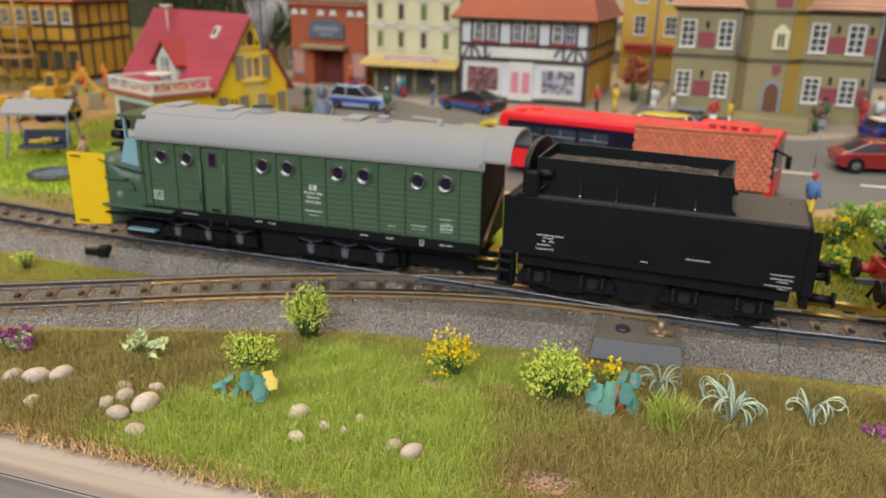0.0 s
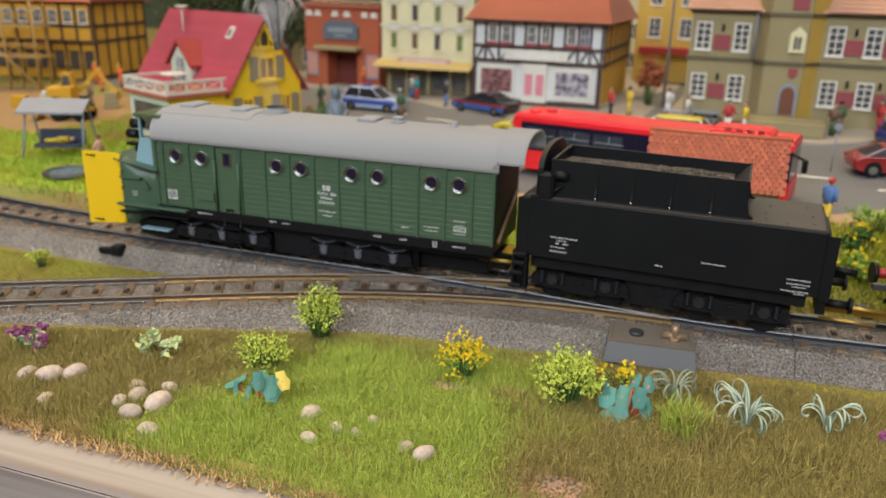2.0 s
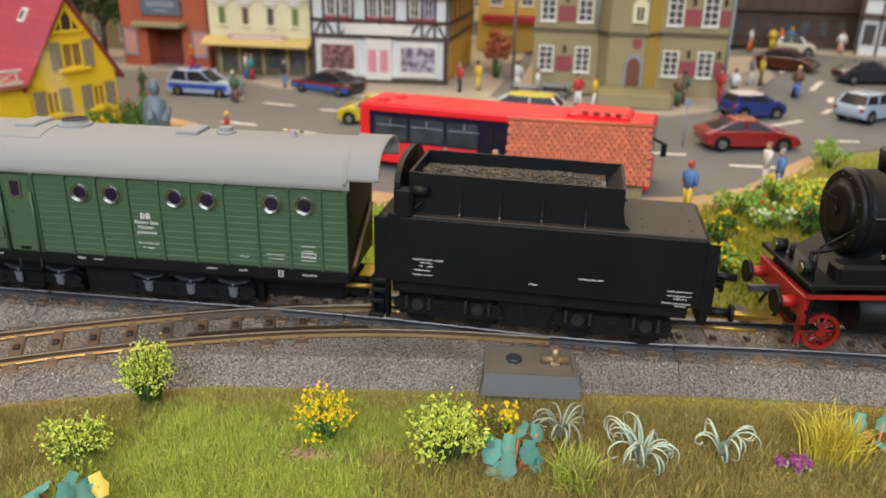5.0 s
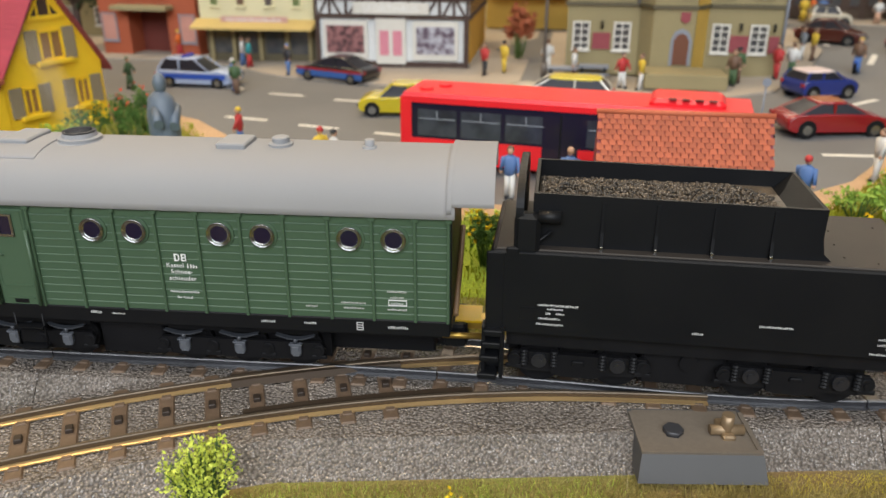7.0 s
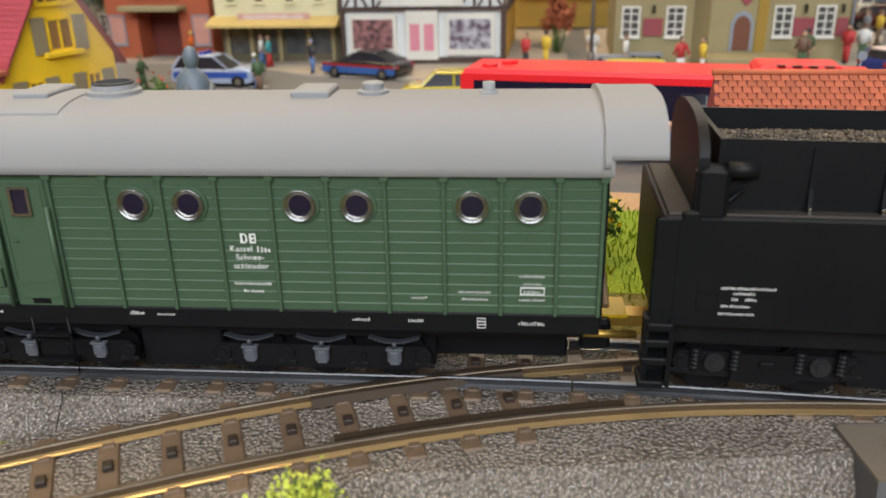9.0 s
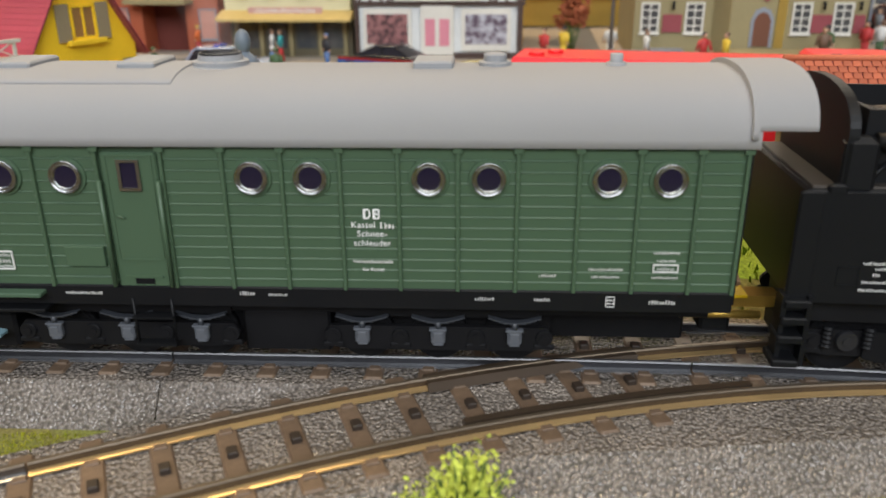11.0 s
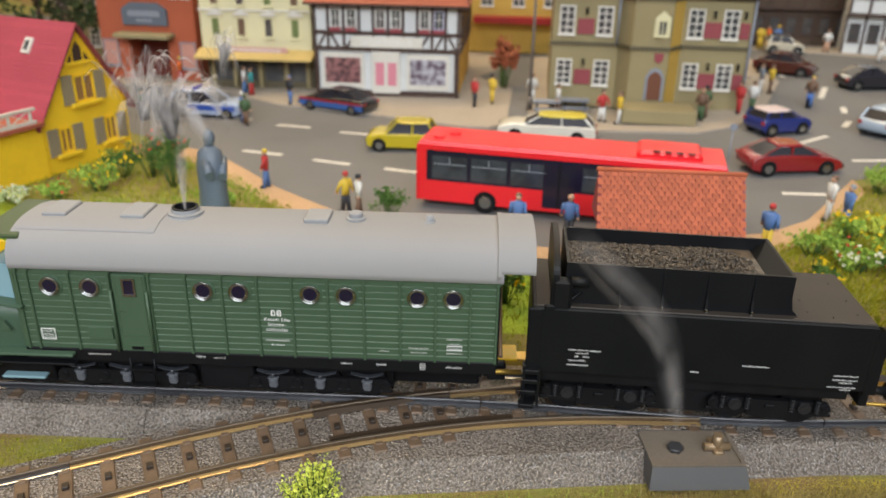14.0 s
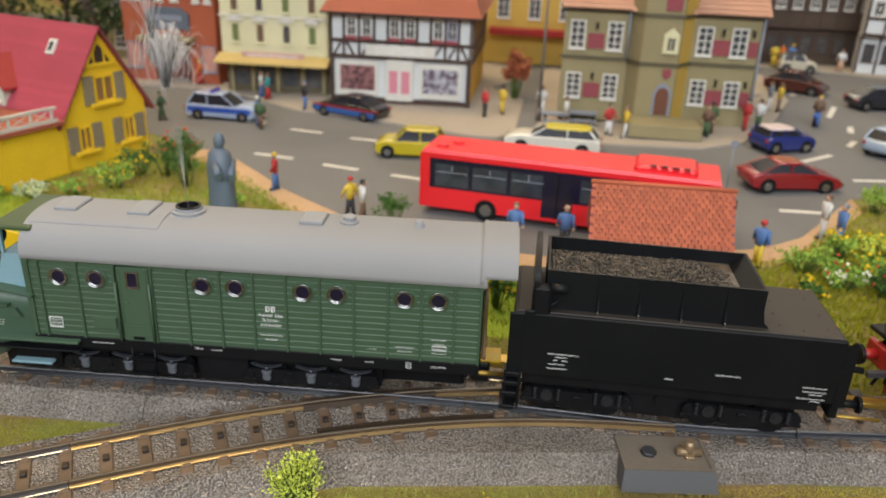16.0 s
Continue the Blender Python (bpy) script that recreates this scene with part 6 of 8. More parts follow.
car("saloon_car", 16.4, 20.4, 12, (0.22, 0.008, 0.012), "dark red saloon car driving on the street", 4.35, 1.35)
car("small_car", 17.4, 26.9, 24, (0.012, 0.025, 0.16), "small blue car with white roof", 3.0, 1.3, (0.6, 0.5, 0.5), "mini")
car("estate_car", 22.9, 27.2, 40, (0.3, 0.38, 0.48), "light blue-grey car at the edge of the street", 3.9, 1.45, None, "suv")
car("saloon_car", 25.3, 37.6, 10, (0.012, 0.012, 0.018), "black saloon car parked near the corner", 4.0)
car("saloon_car", 21.3, 41.8, -28, (0.06, 0.012, 0.008), "dark brown saloon car at the corner", 3.9)
car("small_car", 23.4, 50.5, -8, (0.5, 0.46, 0.36), "cream vintage car in front of the inn", 2.9, 1.45, (0.05, 0.05, 0.05), "mini")
pol = car("patrol_car", -14.6, 28.6, -4, (0.33, 0.4, 0.54), "silver patrol car with blue stripes", 4.7, 1.6, None, "suv")
part("stripe", Shape().box(-2.1, 2.0, -0.895, -0.87, 0.48, 0.78), mat("stripe_blue", (0.02, 0.07, 0.35), 0.4), pol)
part("light_bar", Shape().box(-0.75, -0.45, -0.5, 0.5, 1.6, 1.76, 0.04), mat("lamp_blue", (0.02, 0.03, 0.3), 0.2), pol)
pick = car("coupe_car", -7.0, 30.3, 158, (0.015, 0.015, 0.018), "black coupe with blue and red sides", 4.9, 1.4)
part("stripe", Shape().box(-2.3, 2.3, 0.87, 0.9, 0.28, 0.62), mat("side_blue", (0.03, 0.09, 0.28), 0.3), pick)
part("red_stripe", Shape().box(-2.3, 2.3, 0.87, 0.905, 0.62, 0.75), M_RED, pick)
car("small_car", -1.7, 22.6, 182, (0.45, 0.36, 0.01), "small yellow car behind the bus", 3.7, 1.5, None, "mini")
car("vintage_car", 5.6, 24.7, 176, (0.6, 0.58, 0.5), "cream and yellow vintage car behind the bus", 5.2, 1.4, (0.55, 0.46, 0.05), "mini")
moto = thing("motor_scooter", 20.4, 32.6, ROAD_Z, 70, "blue motor scooter on the street", "scooter")
part("frame", Shape().box(-0.6, 0.5, -0.12, 0.12, 0.3, 0.7, 0.05).cyl((0.5, 0, 0.3), (0.4, 0, 1.1), 0.06, 8), mat("scooter_blue", (0.03, 0.1, 0.4), 0.3), moto)
for x in (-0.55, 0.6):
    part("wheel", Shape().cyl((x, -0.08, 0.28), (x, 0.08, 0.28), 0.28, 14), M_BLACK, moto)

# Figurines, each one plain shape.
FIG = [mat("fig_" + n, c, 0.6) for n, c in (("skin", (0.5, 0.3, 0.2)), ("white", (0.6, 0.6, 0.58)), ("blue", (0.08, 0.16, 0.36)), ("red", (0.42, 0.03, 0.03)), ("yellow", (0.6, 0.42, 0.04)), ("black", (0.02, 0.02, 0.025)), ("green", (0.05, 0.1, 0.04)), ("teal", (0.04, 0.3, 0.32)), ("brown", (0.14, 0.08, 0.05)), ("orange", (0.65, 0.14, 0.02)), ("grey", (0.2, 0.22, 0.25)))]
SKIN, WHITE, BLUE, RED, YEL, BLK, GRN, TEAL, BRN, ORG, GRY = range(11)


def figurine(x, y, turn, top, legs, hair=BRN, stride=0.12, z=None, label="painted model figure standing on the street"):
    sh = Shape()
    for s in (-1, 1):
        sh.use(legs).cyl((s * stride, s * 0.09, 0.0), (0, s * 0.08, 0.88), 0.09, 7, r2=0.11)
        sh.use(BLK).box(s * stride - 0.08, s * stride + 0.18, s * 0.09 - 0.06, s * 0.09 + 0.06, 0, 0.1)
        sh.use(top).cyl((0, s * 0.24, 1.42), (s * 0.16 + 0.05, s * 0.3, 0.95), 0.065, 6)
        sh.use(SKIN).ball((s * 0.16 + 0.05, s * 0.3, 0.9), 0.07, None, None, 6, 4)
    sh.use(top).loft([[(r * 0.62 * math.cos(2 * math.pi * i / 10), r * math.sin(2 * math.pi * i / 10), zz) for i in range(10)] for r, zz in ((0.2, 0.82), (0.21, 1.1), (0.26, 1.4), (0.1, 1.5))], soft=True)
    sh.use(SKIN).ball((0.02, 0, 1.64), 0.12, 0.11, 0.14, 8, 6)
    sh.use(hair).ball((-0.01, 0, 1.69), 0.13, 0.125, 0.12, 8, 5)
    ob = part("figurine", sh, FIG)
    ob.matrix_basis = site(x, y, ROAD_Z if z is None else z, turn)
    return tagged(ob, label, "figurine", "painted figures in the town")


P = ROAD_Z + 0.12
for row in ((-6.8, 16.0, 200, RED, BLUE, YEL), (-2.5, 13.2, 150, YEL, BLK, RED), (-1.9, 12.9, 30, WHITE, BRN, BLK), (4.5, 11.2, 270, BLUE, WHITE, BRN), (6.4, 11.2, 90, BLUE, BLK, SKIN), (13.3, 10.9, 60, BLUE, YEL, RED), (16.3, 14.2, 200, WHITE, WHITE, BRN), (16.6, 13.2, 200, BLUE, BLUE, GRY),
            (-18.2, 27.4, 0, GRN, GRN, GRN), (-11.5, 26.4, 100, GRN, BRN, GRN), (-11.9, 27.1, 40, BLUE, BLUE, WHITE), (20.4, 32.4, 250, BRN, BLUE, YEL)):
    figurine(*row)
for row in ((-14.3, 34.0, 20, WHITE, BLUE, BRN), (-13.6, 33.4, 200, TEAL, RED, BRN), (-10.3, 31.2, 250, BLK, BLUE, BLUE), (1.3, 31.2, 240, RED, BLK, BRN), (2.3, 32.0, 60, YEL, YEL, BLK), (4.7, 32.3, 100, WHITE, WHITE, BRN), (6.2, 29.5, 10, WHITE, SKIN, BRN), (8.6, 28.0, 300, RED, WHITE, BLK), (9.5, 27.6, 200, YEL, WHITE, BRN), (13.9, 28.6, 260, BRN, GRN, BRN), (14.2, 29.3, 80, GRN, BRN, BLK), (16.2, 30.3, 230, RED, RED, BLK), (16.9, 30.5, 60, WHITE, GRN, BRN), (18.4, 35.5, 200, GRY, WHITE, BRN), (18.9, 35.2, 20, YEL, BRN, BRN), (20.4, 51.5, 0, WHITE, ORG, BLK), (22.0, 52.0, 90, YEL, YEL, BLK), (22.6, 52.2, 200, ORG, ORG, BLK), (23.4, 52.6, 100, BLUE, BLK, YEL), (26.9, 50.9, 100, WHITE, SKIN, BRN), (-20.3, 37.4, 0, ORG, RED, YEL), (29.5, 46.9, 20, WHITE, WHITE, GRY)):
    figurine(*row, z=P)
for x, y, c in ((-41, 30.5, ORG), (-38.2, 30.2, ORG), (-37.5, 27.5, ORG), (-31, 18.2, ORG), (-40.5, 18.5, YEL), (-31.5, 20.5, BRN)):
    figurine(x, y, 90, c, c, YEL, label="model building worker in orange clothes on the site")

# Monument, tables, swing seat, pool, site plant.
M_BRONZE = mat("blue_grey_patina", (0.10, 0.13, 0.17), 0.5, second=(0.14, 0.17, 0.2), scale=60)
mon = Shape()
mon.loft([[(r * math.cos(2 * math.pi * i / 14), r * 0.8 * math.sin(2 * math.pi * i / 14), zz) for i in range(14)] for r, zz in ((0.75, 0.15), (0.72, 0.6), (0.6, 1.5), (0.62, 2.3), (0.5, 2.75), (0.2, 2.95))], soft=True)
mon.ball((0.05, 0, 3.15), 0.24, 0.22, 0.28, 10, 7).cyl((0.2, -0.3, 2.5), (0.75, -0.5, 2.2), 0.16, 8).cyl((0.2, 0.4, 2.5), (0.8, 0.0, 2.1), 0.16, 8).box(-0.9, 0.9, -0.8, 0.8, 0, 0.15, 0.04)
ob = part("statue", mon, M_BRONZE)
ob.matrix_basis = site(-6.85, 10.4, ground_z(-6.85, 10.4), -40) @ Matrix.Diagonal((1.0, 1.0, 1.24, 1))
tagged(ob, "weathered blue-grey bronze monument of a cloaked figure", "statue")
for x, y in ((5.6, 29.6), (7.2, 30.0)):
    t = thing("cafe_table", x, y, P, 0, "dark cafe table with benches outside the town hall", "table", "cafe tables")
    part("tabletop", Shape().box(-0.8, 0.8, -0.4, 0.4, 0.7, 0.78), M_GREYP, t)
    for s in (-1, 1):
        part("leg", Shape().box(s * 0.6 - 0.05, s * 0.6 + 0.05, -0.35, 0.35, 0, 0.7), M_BLACK, t)
        part("bench", Shape().box(-0.8, 0.8, s * 0.8 - 0.15, s * 0.8 + 0.15, 0.4, 0.47).box(-0.6, -0.5, s * 0.8 - 0.1, s * 0.8 + 0.1, 0, 0.4).box(0.5, 0.6, s * 0.8 - 0.1, s * 0.8 + 0.1, 0, 0.4), M_GREYP, t)
lp = thing("street_lamp", 4.6, 30.6, P, 0, "tall grey street lamp post beside the side street", "street lamp")
part("pole", Shape().cyl((0, 0, 0), (0, 0, 8.5), 0.11, 10, r2=0.07).cyl((0, 0, 0), (0, 0, 0.8), 0.18, 10), mat("brownish_grey_pole", (0.13, 0.11, 0.095), 0.6), lp)
sg = thing("road_sign", 13.7, 19.9, ROAD_Z, 0, "small round road sign on a pole", "road sign")
part("pole", Shape().cyl((0, 0, 0), (0, 0, 1.95), 0.035, 8), M_GREYP, sg)
part("plate", Shape().cyl((0, -0.08, 2.1), (0, -0.03, 2.1), 0.17, 18), M_GREYP, sg)
sw = thing("garden_swing", -22.1, 9.3, ROAD_Z - 0.03, 22, "grey garden swing seat with canopy on the lawn", "swing seat")
part("canopy", Shape().prism([(-0.95, 2.35), (0.15, 2.9), (0.85, 2.5), (0.85, 2.42), (0.15, 2.8), (-0.95, 2.24)], "x", -1.65, 1.65), M_GREYP, sw)
for x in (-1.5, 1.5):
    for y in (-1.1, 1.1):
        part("leg", Shape().cyl((x, y, 0), (x * 0.95, y * 0.3, 2.55), 0.06, 8), M_GREYP, sw)
part("seat", Shape().box(-1.15, 1.15, -0.6, 0.25, 0.5, 0.66, 0.06).box(-1.15, 1.15, 0.25, 0.4, 0.55, 1.3, 0.05), mat("navy_cushion", (0.03, 0.04, 0.07), 0.8), sw)
doll = Shape().use(YEL).cyl((-0.7, 0, 0.12), (0.0, 0, 0.14), 0.1, 8, r2=0.14).cyl((0.0, 0, 0.14), (0.5, 0, 0.2), 0.2, 10, r2=0.17).use(SKIN).ball((0.68, 0, 0.22), 0.13, None, None, 8, 6).use(YEL).cyl((0.35, -0.2, 0.2), (0.0, -0.35, 0.3), 0.06, 6)
ob = part("figurine", doll, FIG)
ob.matrix_basis = site(-22.0, 9.1, ROAD_Z + 0.62, 22)
tagged(ob, "model figure in yellow lying on the swing seat", "figurine", "painted figures in the town")
pool = thing("paddling_pool", -18.3, 6.1, ROAD_Z - 0.03, 0, "round dark paddling pool on the lawn", "paddling pool")
part("rim", Shape().loft([[((1.0 + 0.13 * math.cos(b)) * math.cos(2 * math.pi * i / 24), (1.0 + 0.13 * math.cos(b)) * math.sin(2 * math.pi * i / 24), 0.14 + 0.13 * math.sin(b)) for i in range(24)] for b in [2 * math.pi * j / 8 for j in range(9)]], caps=False, soft=True), mat("dark_pool_rim", (0.05, 0.05, 0.055), 0.5), pool)
part("water", Shape().cyl((0, 0, 0.0), (0, 0, 0.16), 0.95, 24), mat("pool_water", (0.10, 0.17, 0.25), 0.1), pool)
figurine(-17.5, 7.2, 200, SKIN, RED, BRN, z=ROAD_Z, label="model bather beside the paddling pool")
M_SITE = paint("site_yellow", (0.52, 0.28, 0.012), 0.5)
dig = thing("excavator", -33.6, 20.6, ROAD_Z, 25, "yellow excavator on the building site", "excavator")
part("cab", Shape().box(-1.1, 0.6, -0.7, 0.7, 0.75, 1.4, 0.12).prism([(-0.1, 1.4), (0.75, 1.4), (0.6, 2.3), (0.0, 2.3)], "y", -0.65, 0.05), M_SITE, dig)
part("cab_glass", Shape().prism([(0.0, 1.5), (0.6, 1.5), (0.5, 2.15), (0.08, 2.15)], "y", -0.68, -0.65), M_PANE, dig)
for s_ in (-1, 1):
    part("track", Shape().prism([(-1.3, 0.2), (-1.1, 0.0), (1.1, 0.0), (1.3, 0.2), (1.3, 0.45), (1.1, 0.65), (-1.1, 0.65), (-1.3, 0.45)], "y", s_ * 0.65 - 0.22, s_ * 0.65 + 0.22), M_BLACK, dig)
part("boom", Shape().prism([(0.6, 1.1), (2.0, 2.5), (2.2, 2.4), (0.8, 0.95)], "y", 0.1, 0.35).prism([(2.0, 2.55), (3.2, 1.1), (3.05, 1.0), (1.95, 2.35)], "y", 0.12, 0.32), M_SITE, dig)
part("bucket", Shape().prism([(2.8, 1.15), (3.3, 1.1), (3.4, 0.6), (3.0, 0.35), (2.75, 0.6)], "y", -0.15, 0.6), M_SITE, dig)
load = thing("wheel_loader", -29.6, 17.0, ROAD_Z, 200, "yellow wheel loader on the building site", "loader")
part("body", Shape().box(-1.3, 0.7, -0.55, 0.55, 0.55, 1.15, 0.12), M_SITE, load)
part("cab", Shape().prism([(-0.4, 1.15), (0.4, 1.15), (0.3, 2.0), (-0.35, 2.0)], "y", -0.45, 0.45), M_SITE, load)
part("cab_glass", Shape().prism([(-0.28, 1.25), (0.3, 1.25), (0.22, 1.85), (-0.25, 1.85)], "y", -0.48, -0.45), M_PANE, load)
part("lift_arm", Shape().prism([(0.5, 1.0), (1.6, 0.6), (1.6, 0.45), (0.5, 0.8)], "y", -0.4, -0.28).prism([(0.5, 1.0), (1.6, 0.6), (1.6, 0.45), (0.5, 0.8)], "y", 0.28, 0.4), M_SITE, load)
part("bucket", Shape().prism([(1.55, 0.7), (1.75, 0.15), (2.3, 0.1), (1.8, 0.25)], "y", -0.8, 0.8), M_SITE, load)
for x in (-0.9, 0.5):
    for y in (-0.6, 0.6):
        part("wheel", Shape().cyl((x, y - 0.16, 0.4), (x, y + 0.16, 0.4), 0.4, 16), M_BLACK, load)
for i, (x, y, w, h, m) in enumerate(((-31.5, 18.4, 1.2, 0.7, M_SITE), (-36.2, 19.2, 1.0, 0.8, M_SITE), (-30.8, 21.5, 0.9, 1.1, M_STONE), (-37.5, 22.8, 1.3, 0.6, M_FRAME))):
    crate = thing("material_stack", x, y, ROAD_Z, 20 * i, "stack of building material on the sandy site", "stack", "stacks on the site")
    for k in range(3):
        part("layer", Shape().box(-w / 2 + 0.05 * k, w / 2 - 0.02 * k, -0.4, 0.4 - 0.04 * k, h * k / 3, h * (k + 1) / 3 - 0.02, 0.02), m, crate)
sc = thing("scaffolding", -44, 25.2, ROAD_Z, 12, "wooden scaffolding and ladder before the unfinished house", "scaffolding")
M_PLANK = paint("raw_timber", (0.42, 0.26, 0.08))
for x in (-5, -2.5, 0, 2.5):
    for y in (0, 1.4):
        part("pole", Shape().cyl((x, y, 0), (x, y, 7.5), 0.1, 6), M_PLANK, sc)
for z in (2.4, 4.6, 6.6):
    part("plank", Shape().box(-5.4, 2.9, -0.1, 1.5, z, z + 0.14), M_PLANK, sc)
    part("rail", Shape().box(-5.4, 2.9, -0.08, 0.02, z + 0.9, z + 1.02), M_PLANK, sc)
part("brace", Shape().cyl((-5, -0.1, 0.2), (0, -0.1, 4.6), 0.08, 6).cyl((2.5, -0.1, 0.2), (-2.5, -0.1, 4.6), 0.08, 6), M_PLANK, sc)
ld = thing("ladder", -38.8, 16.6, ROAD_Z, 0, "tall grey lattice crane mast on the building site", "crane")
mast = Shape()
for a, b in ((0, 0), (0.7, 0), (0, 0.7), (0.7, 0.7)):
    mast.cyl((a - 1.0, b, 0), (a + 1.2, b, 11), 0.08, 6)
for i in range(16):
    z = 0.6 + i * 0.65
    o = -1.0 + 2.2 * z / 11
    mast.cyl((o, 0, z), (o + 0.7, 0, z), 0.05, 5).cyl((o, 0, z), (o + 0.75, 0, z + 0.65), 0.04, 5)
part("mast", mast, M_GREYP, ld)

# ---- grass, plants, stones ----
def leafy(name, a, b, rough=0.7):
    """Foliage whose leaves differ a little from one to the next."""
    m = bpy.data.materials.new(name)
    m.use_nodes = True
    nt = m.node_tree
    p = nt.nodes["Principled BSDF"]
    p.inputs["Roughness"].default_value = rough
    p.inputs["Specular IOR Level"].default_value = 0.25
    g = nt.nodes.new("ShaderNodeNewGeometry")
    x = nt.nodes.new("ShaderNodeMix")
    x.data_type = "RGBA"
    x.inputs[6].default_value, x.inputs[7].default_value = (*a, 1), (*b, 1)
    nt.links.new(g.outputs["Random Per Island"], x.inputs[0])
    nt.links.new(x.outputs[2], p.inputs["Base Color"])
    return m


M_G_GREEN = leafy("green_blades", (0.27, 0.37, 0.04), (0.46, 0.52, 0.1))
M_G_BROWN = leafy("olive_brown_blades", (0.2, 0.16, 0.045), (0.4, 0.32, 0.1))
M_G_GOLD = leafy("golden_blades", (0.5, 0.4, 0.04), (0.66, 0.54, 0.08))
M_G_STRAW = leafy("straw_blades", (0.4, 0.32, 0.14), (0.5, 0.42, 0.22))
rnd = random.Random(21)
edge_line = [branch(1 + 0.5 * i) for i in range(100)]
edge_line = sorted((x + 2.0 * math.sin(a), y - 2.0 * math.cos(a)) for x, y, a in edge_line)
ex, ey = [p[0] for p in edge_line], [p[1] for p in edge_line]


def bed_front(x):
    """The front edge of the ballast at x."""
    if x > 12:
        return main_line(45 - x)[1] - 2.0
    edge_y = min(float(np.interp(x, ex, ey)), MAIN_Y - 2.0)
    (xa, ya), (xb, yb) = WEDGE
    return min(edge_y, ya + (yb - ya) * (x - xa) / (xb - xa)) if xa < x < xb else edge_y


def clump(x, y, s):
    return noise.noise(Vector((x * s, y * s, 3.7)))


def blade(sh, x, y, z, h, w, lean):
    a = rnd.uniform(0, 6.283)
    b = rnd.uniform(0, 6.283)
    dx, dy = w * math.cos(a), w * math.sin(a)
    lx, ly = lean * h * math.cos(b), lean * h * math.sin(b)
    n = len(sh.v)
    sh.v += [(x - dx, y - dy, z - 0.03), (x + dx, y + dy, z - 0.03), (x + lx * 0.4 + dx * 0.7, y + ly * 0.4 + dy * 0.7, z + h * 0.6), (x + lx * 0.4 - dx * 0.7, y + ly * 0.4 - dy * 0.7, z + h * 0.6), (x + lx, y + ly, z + h * (1 - 0.3 * lean))]
    sh.f += [(n, n + 1, n + 2, n + 3), (n + 3, n + 2, n + 4)]
    sh.soft += [False, False]


coats = {k: Shape() for k in ("green", "brown", "gold", "straw")}
count = 0
while count < 190000:
    x, y = rnd.uniform(-10, 19.5), rnd.uniform(-10.5, 0)
    top = bed_front(x)
    if y > top - 0.05:
        continue
    bare = max(math.exp(-((x - 8.35) / 0.75) ** 2 - ((y + 8.8) / 0.5) ** 2), math.exp(-((x - 4.95) / 0.7) ** 2 - ((y + 5.1) / 0.3) ** 2))
    if rnd.random() < bare * 1.3:
        continue
    count += 1
    green = smooth(-0.8, 1.2, x + 0.8 * clump(x, y, 0.5) - 0.15 * (y + 6)) * (1 - smooth(6.3, 8.6, x + 1.2 * clump(x, y, 0.45)))
    green *= 1 - 0.75 * smooth(-2.2, -0.2, y - top + 0.9 * clump(x, y, 0.9))
    gold = smooth(-1.0, -0.1, y - top) * smooth(9.5, 12, x)
    h = rnd.uniform(0.16, 0.38) * (1 + 0.6 * clump(x, y, 1.1)) * (0.35 + 0.65 * smooth(0.0, 1.1, top - y))
    r = rnd.random()
    kind = "straw" if r < 0.025 else "gold" if rnd.random() < gold else "green" if rnd.random() < green else "brown"
    if kind == "gold":
        h *= 0.5
    blade(coats[kind], x, y, ground_z(x, y), h, rnd.uniform(0.004, 0.009), rnd.uniform(0.1, 1.2))
for kind, m, lab in (("green", M_G_GREEN, "fresh green static grass"), ("brown", M_G_BROWN, "olive-brown dry static grass"), ("gold", M_G_GOLD, "short golden-yellow flock grass"), ("straw", M_G_STRAW, "pale straw blades among the grass")):
    tagged(part("grass", coats[kind], m), lab, "grass", kind="stuff")
M_G_LAWN = leafy("lawn_blades", (0.16, 0.27, 0.014), (0.3, 0.39, 0.025))
lawn, meadow = Shape(), Shape()
count = 0
near_x, near_y = [p[0] for p in near], [p[1] for p in near]
while count < 42000:
    x, y = (rnd.uniform(-46, 22), rnd.uniform(3.2, 20)) if rnd.random() < 0.8 else (rnd.uniform(12, 22), rnd.uniform(3.5, 15))
    lim = float(np.interp(x, near_x, near_y)) - 1.0 - 0.5 * clump(x, y, 0.6)
    if y > lim or y < main_line(45 - x)[1] + 2.05 or (x < -28 and y > 13):
        continue
    count += 1
    blade(meadow if clump(x, y, 0.25) > 0.0 or x > 11 else lawn, x, y, ground_z(x, y), rnd.uniform(0.12, 0.3), rnd.uniform(0.015, 0.03), rnd.uniform(0.1, 0.8))
count = 0
while count < 16000:
    x, y = rnd.uniform(-16, -4.5), rnd.uniform(-5, 0.0)
    if y > MAIN_Y - 2.05 or y < float(np.interp(x, ex, ey)) + 4.05 + 0.1 * abs(x + 5):
        continue
    count += 1
    blade(meadow, x, y, ground_z(x, y), rnd.uniform(0.03, 0.09), rnd.uniform(0.006, 0.014), rnd.uniform(0.3, 1.2))
tagged(part("lawn", lawn.laid_out(), M_G_LAWN), "yellow-green lawn beside the house", "grass", kind="stuff")
tagged(part("meadow", meadow.laid_out(), leafy("meadow_blades", (0.23, 0.26, 0.012), (0.35, 0.33, 0.022))), "mossy yellow-green meadow behind the track", "grass", kind="stuff")
tagged(part("site_ground", Shape().box(-60, -27, 13, 26, ROAD_Z - 0.1, ROAD_Z - 0.01).laid_out(), mat("site_sand", (0.3, 0.19, 0.08), 0.95, second=(0.22, 0.13, 0.05), scale=30, grain=0.3, grain_scale=1500), ), "sandy ground of the building site", "ground", kind="structure")


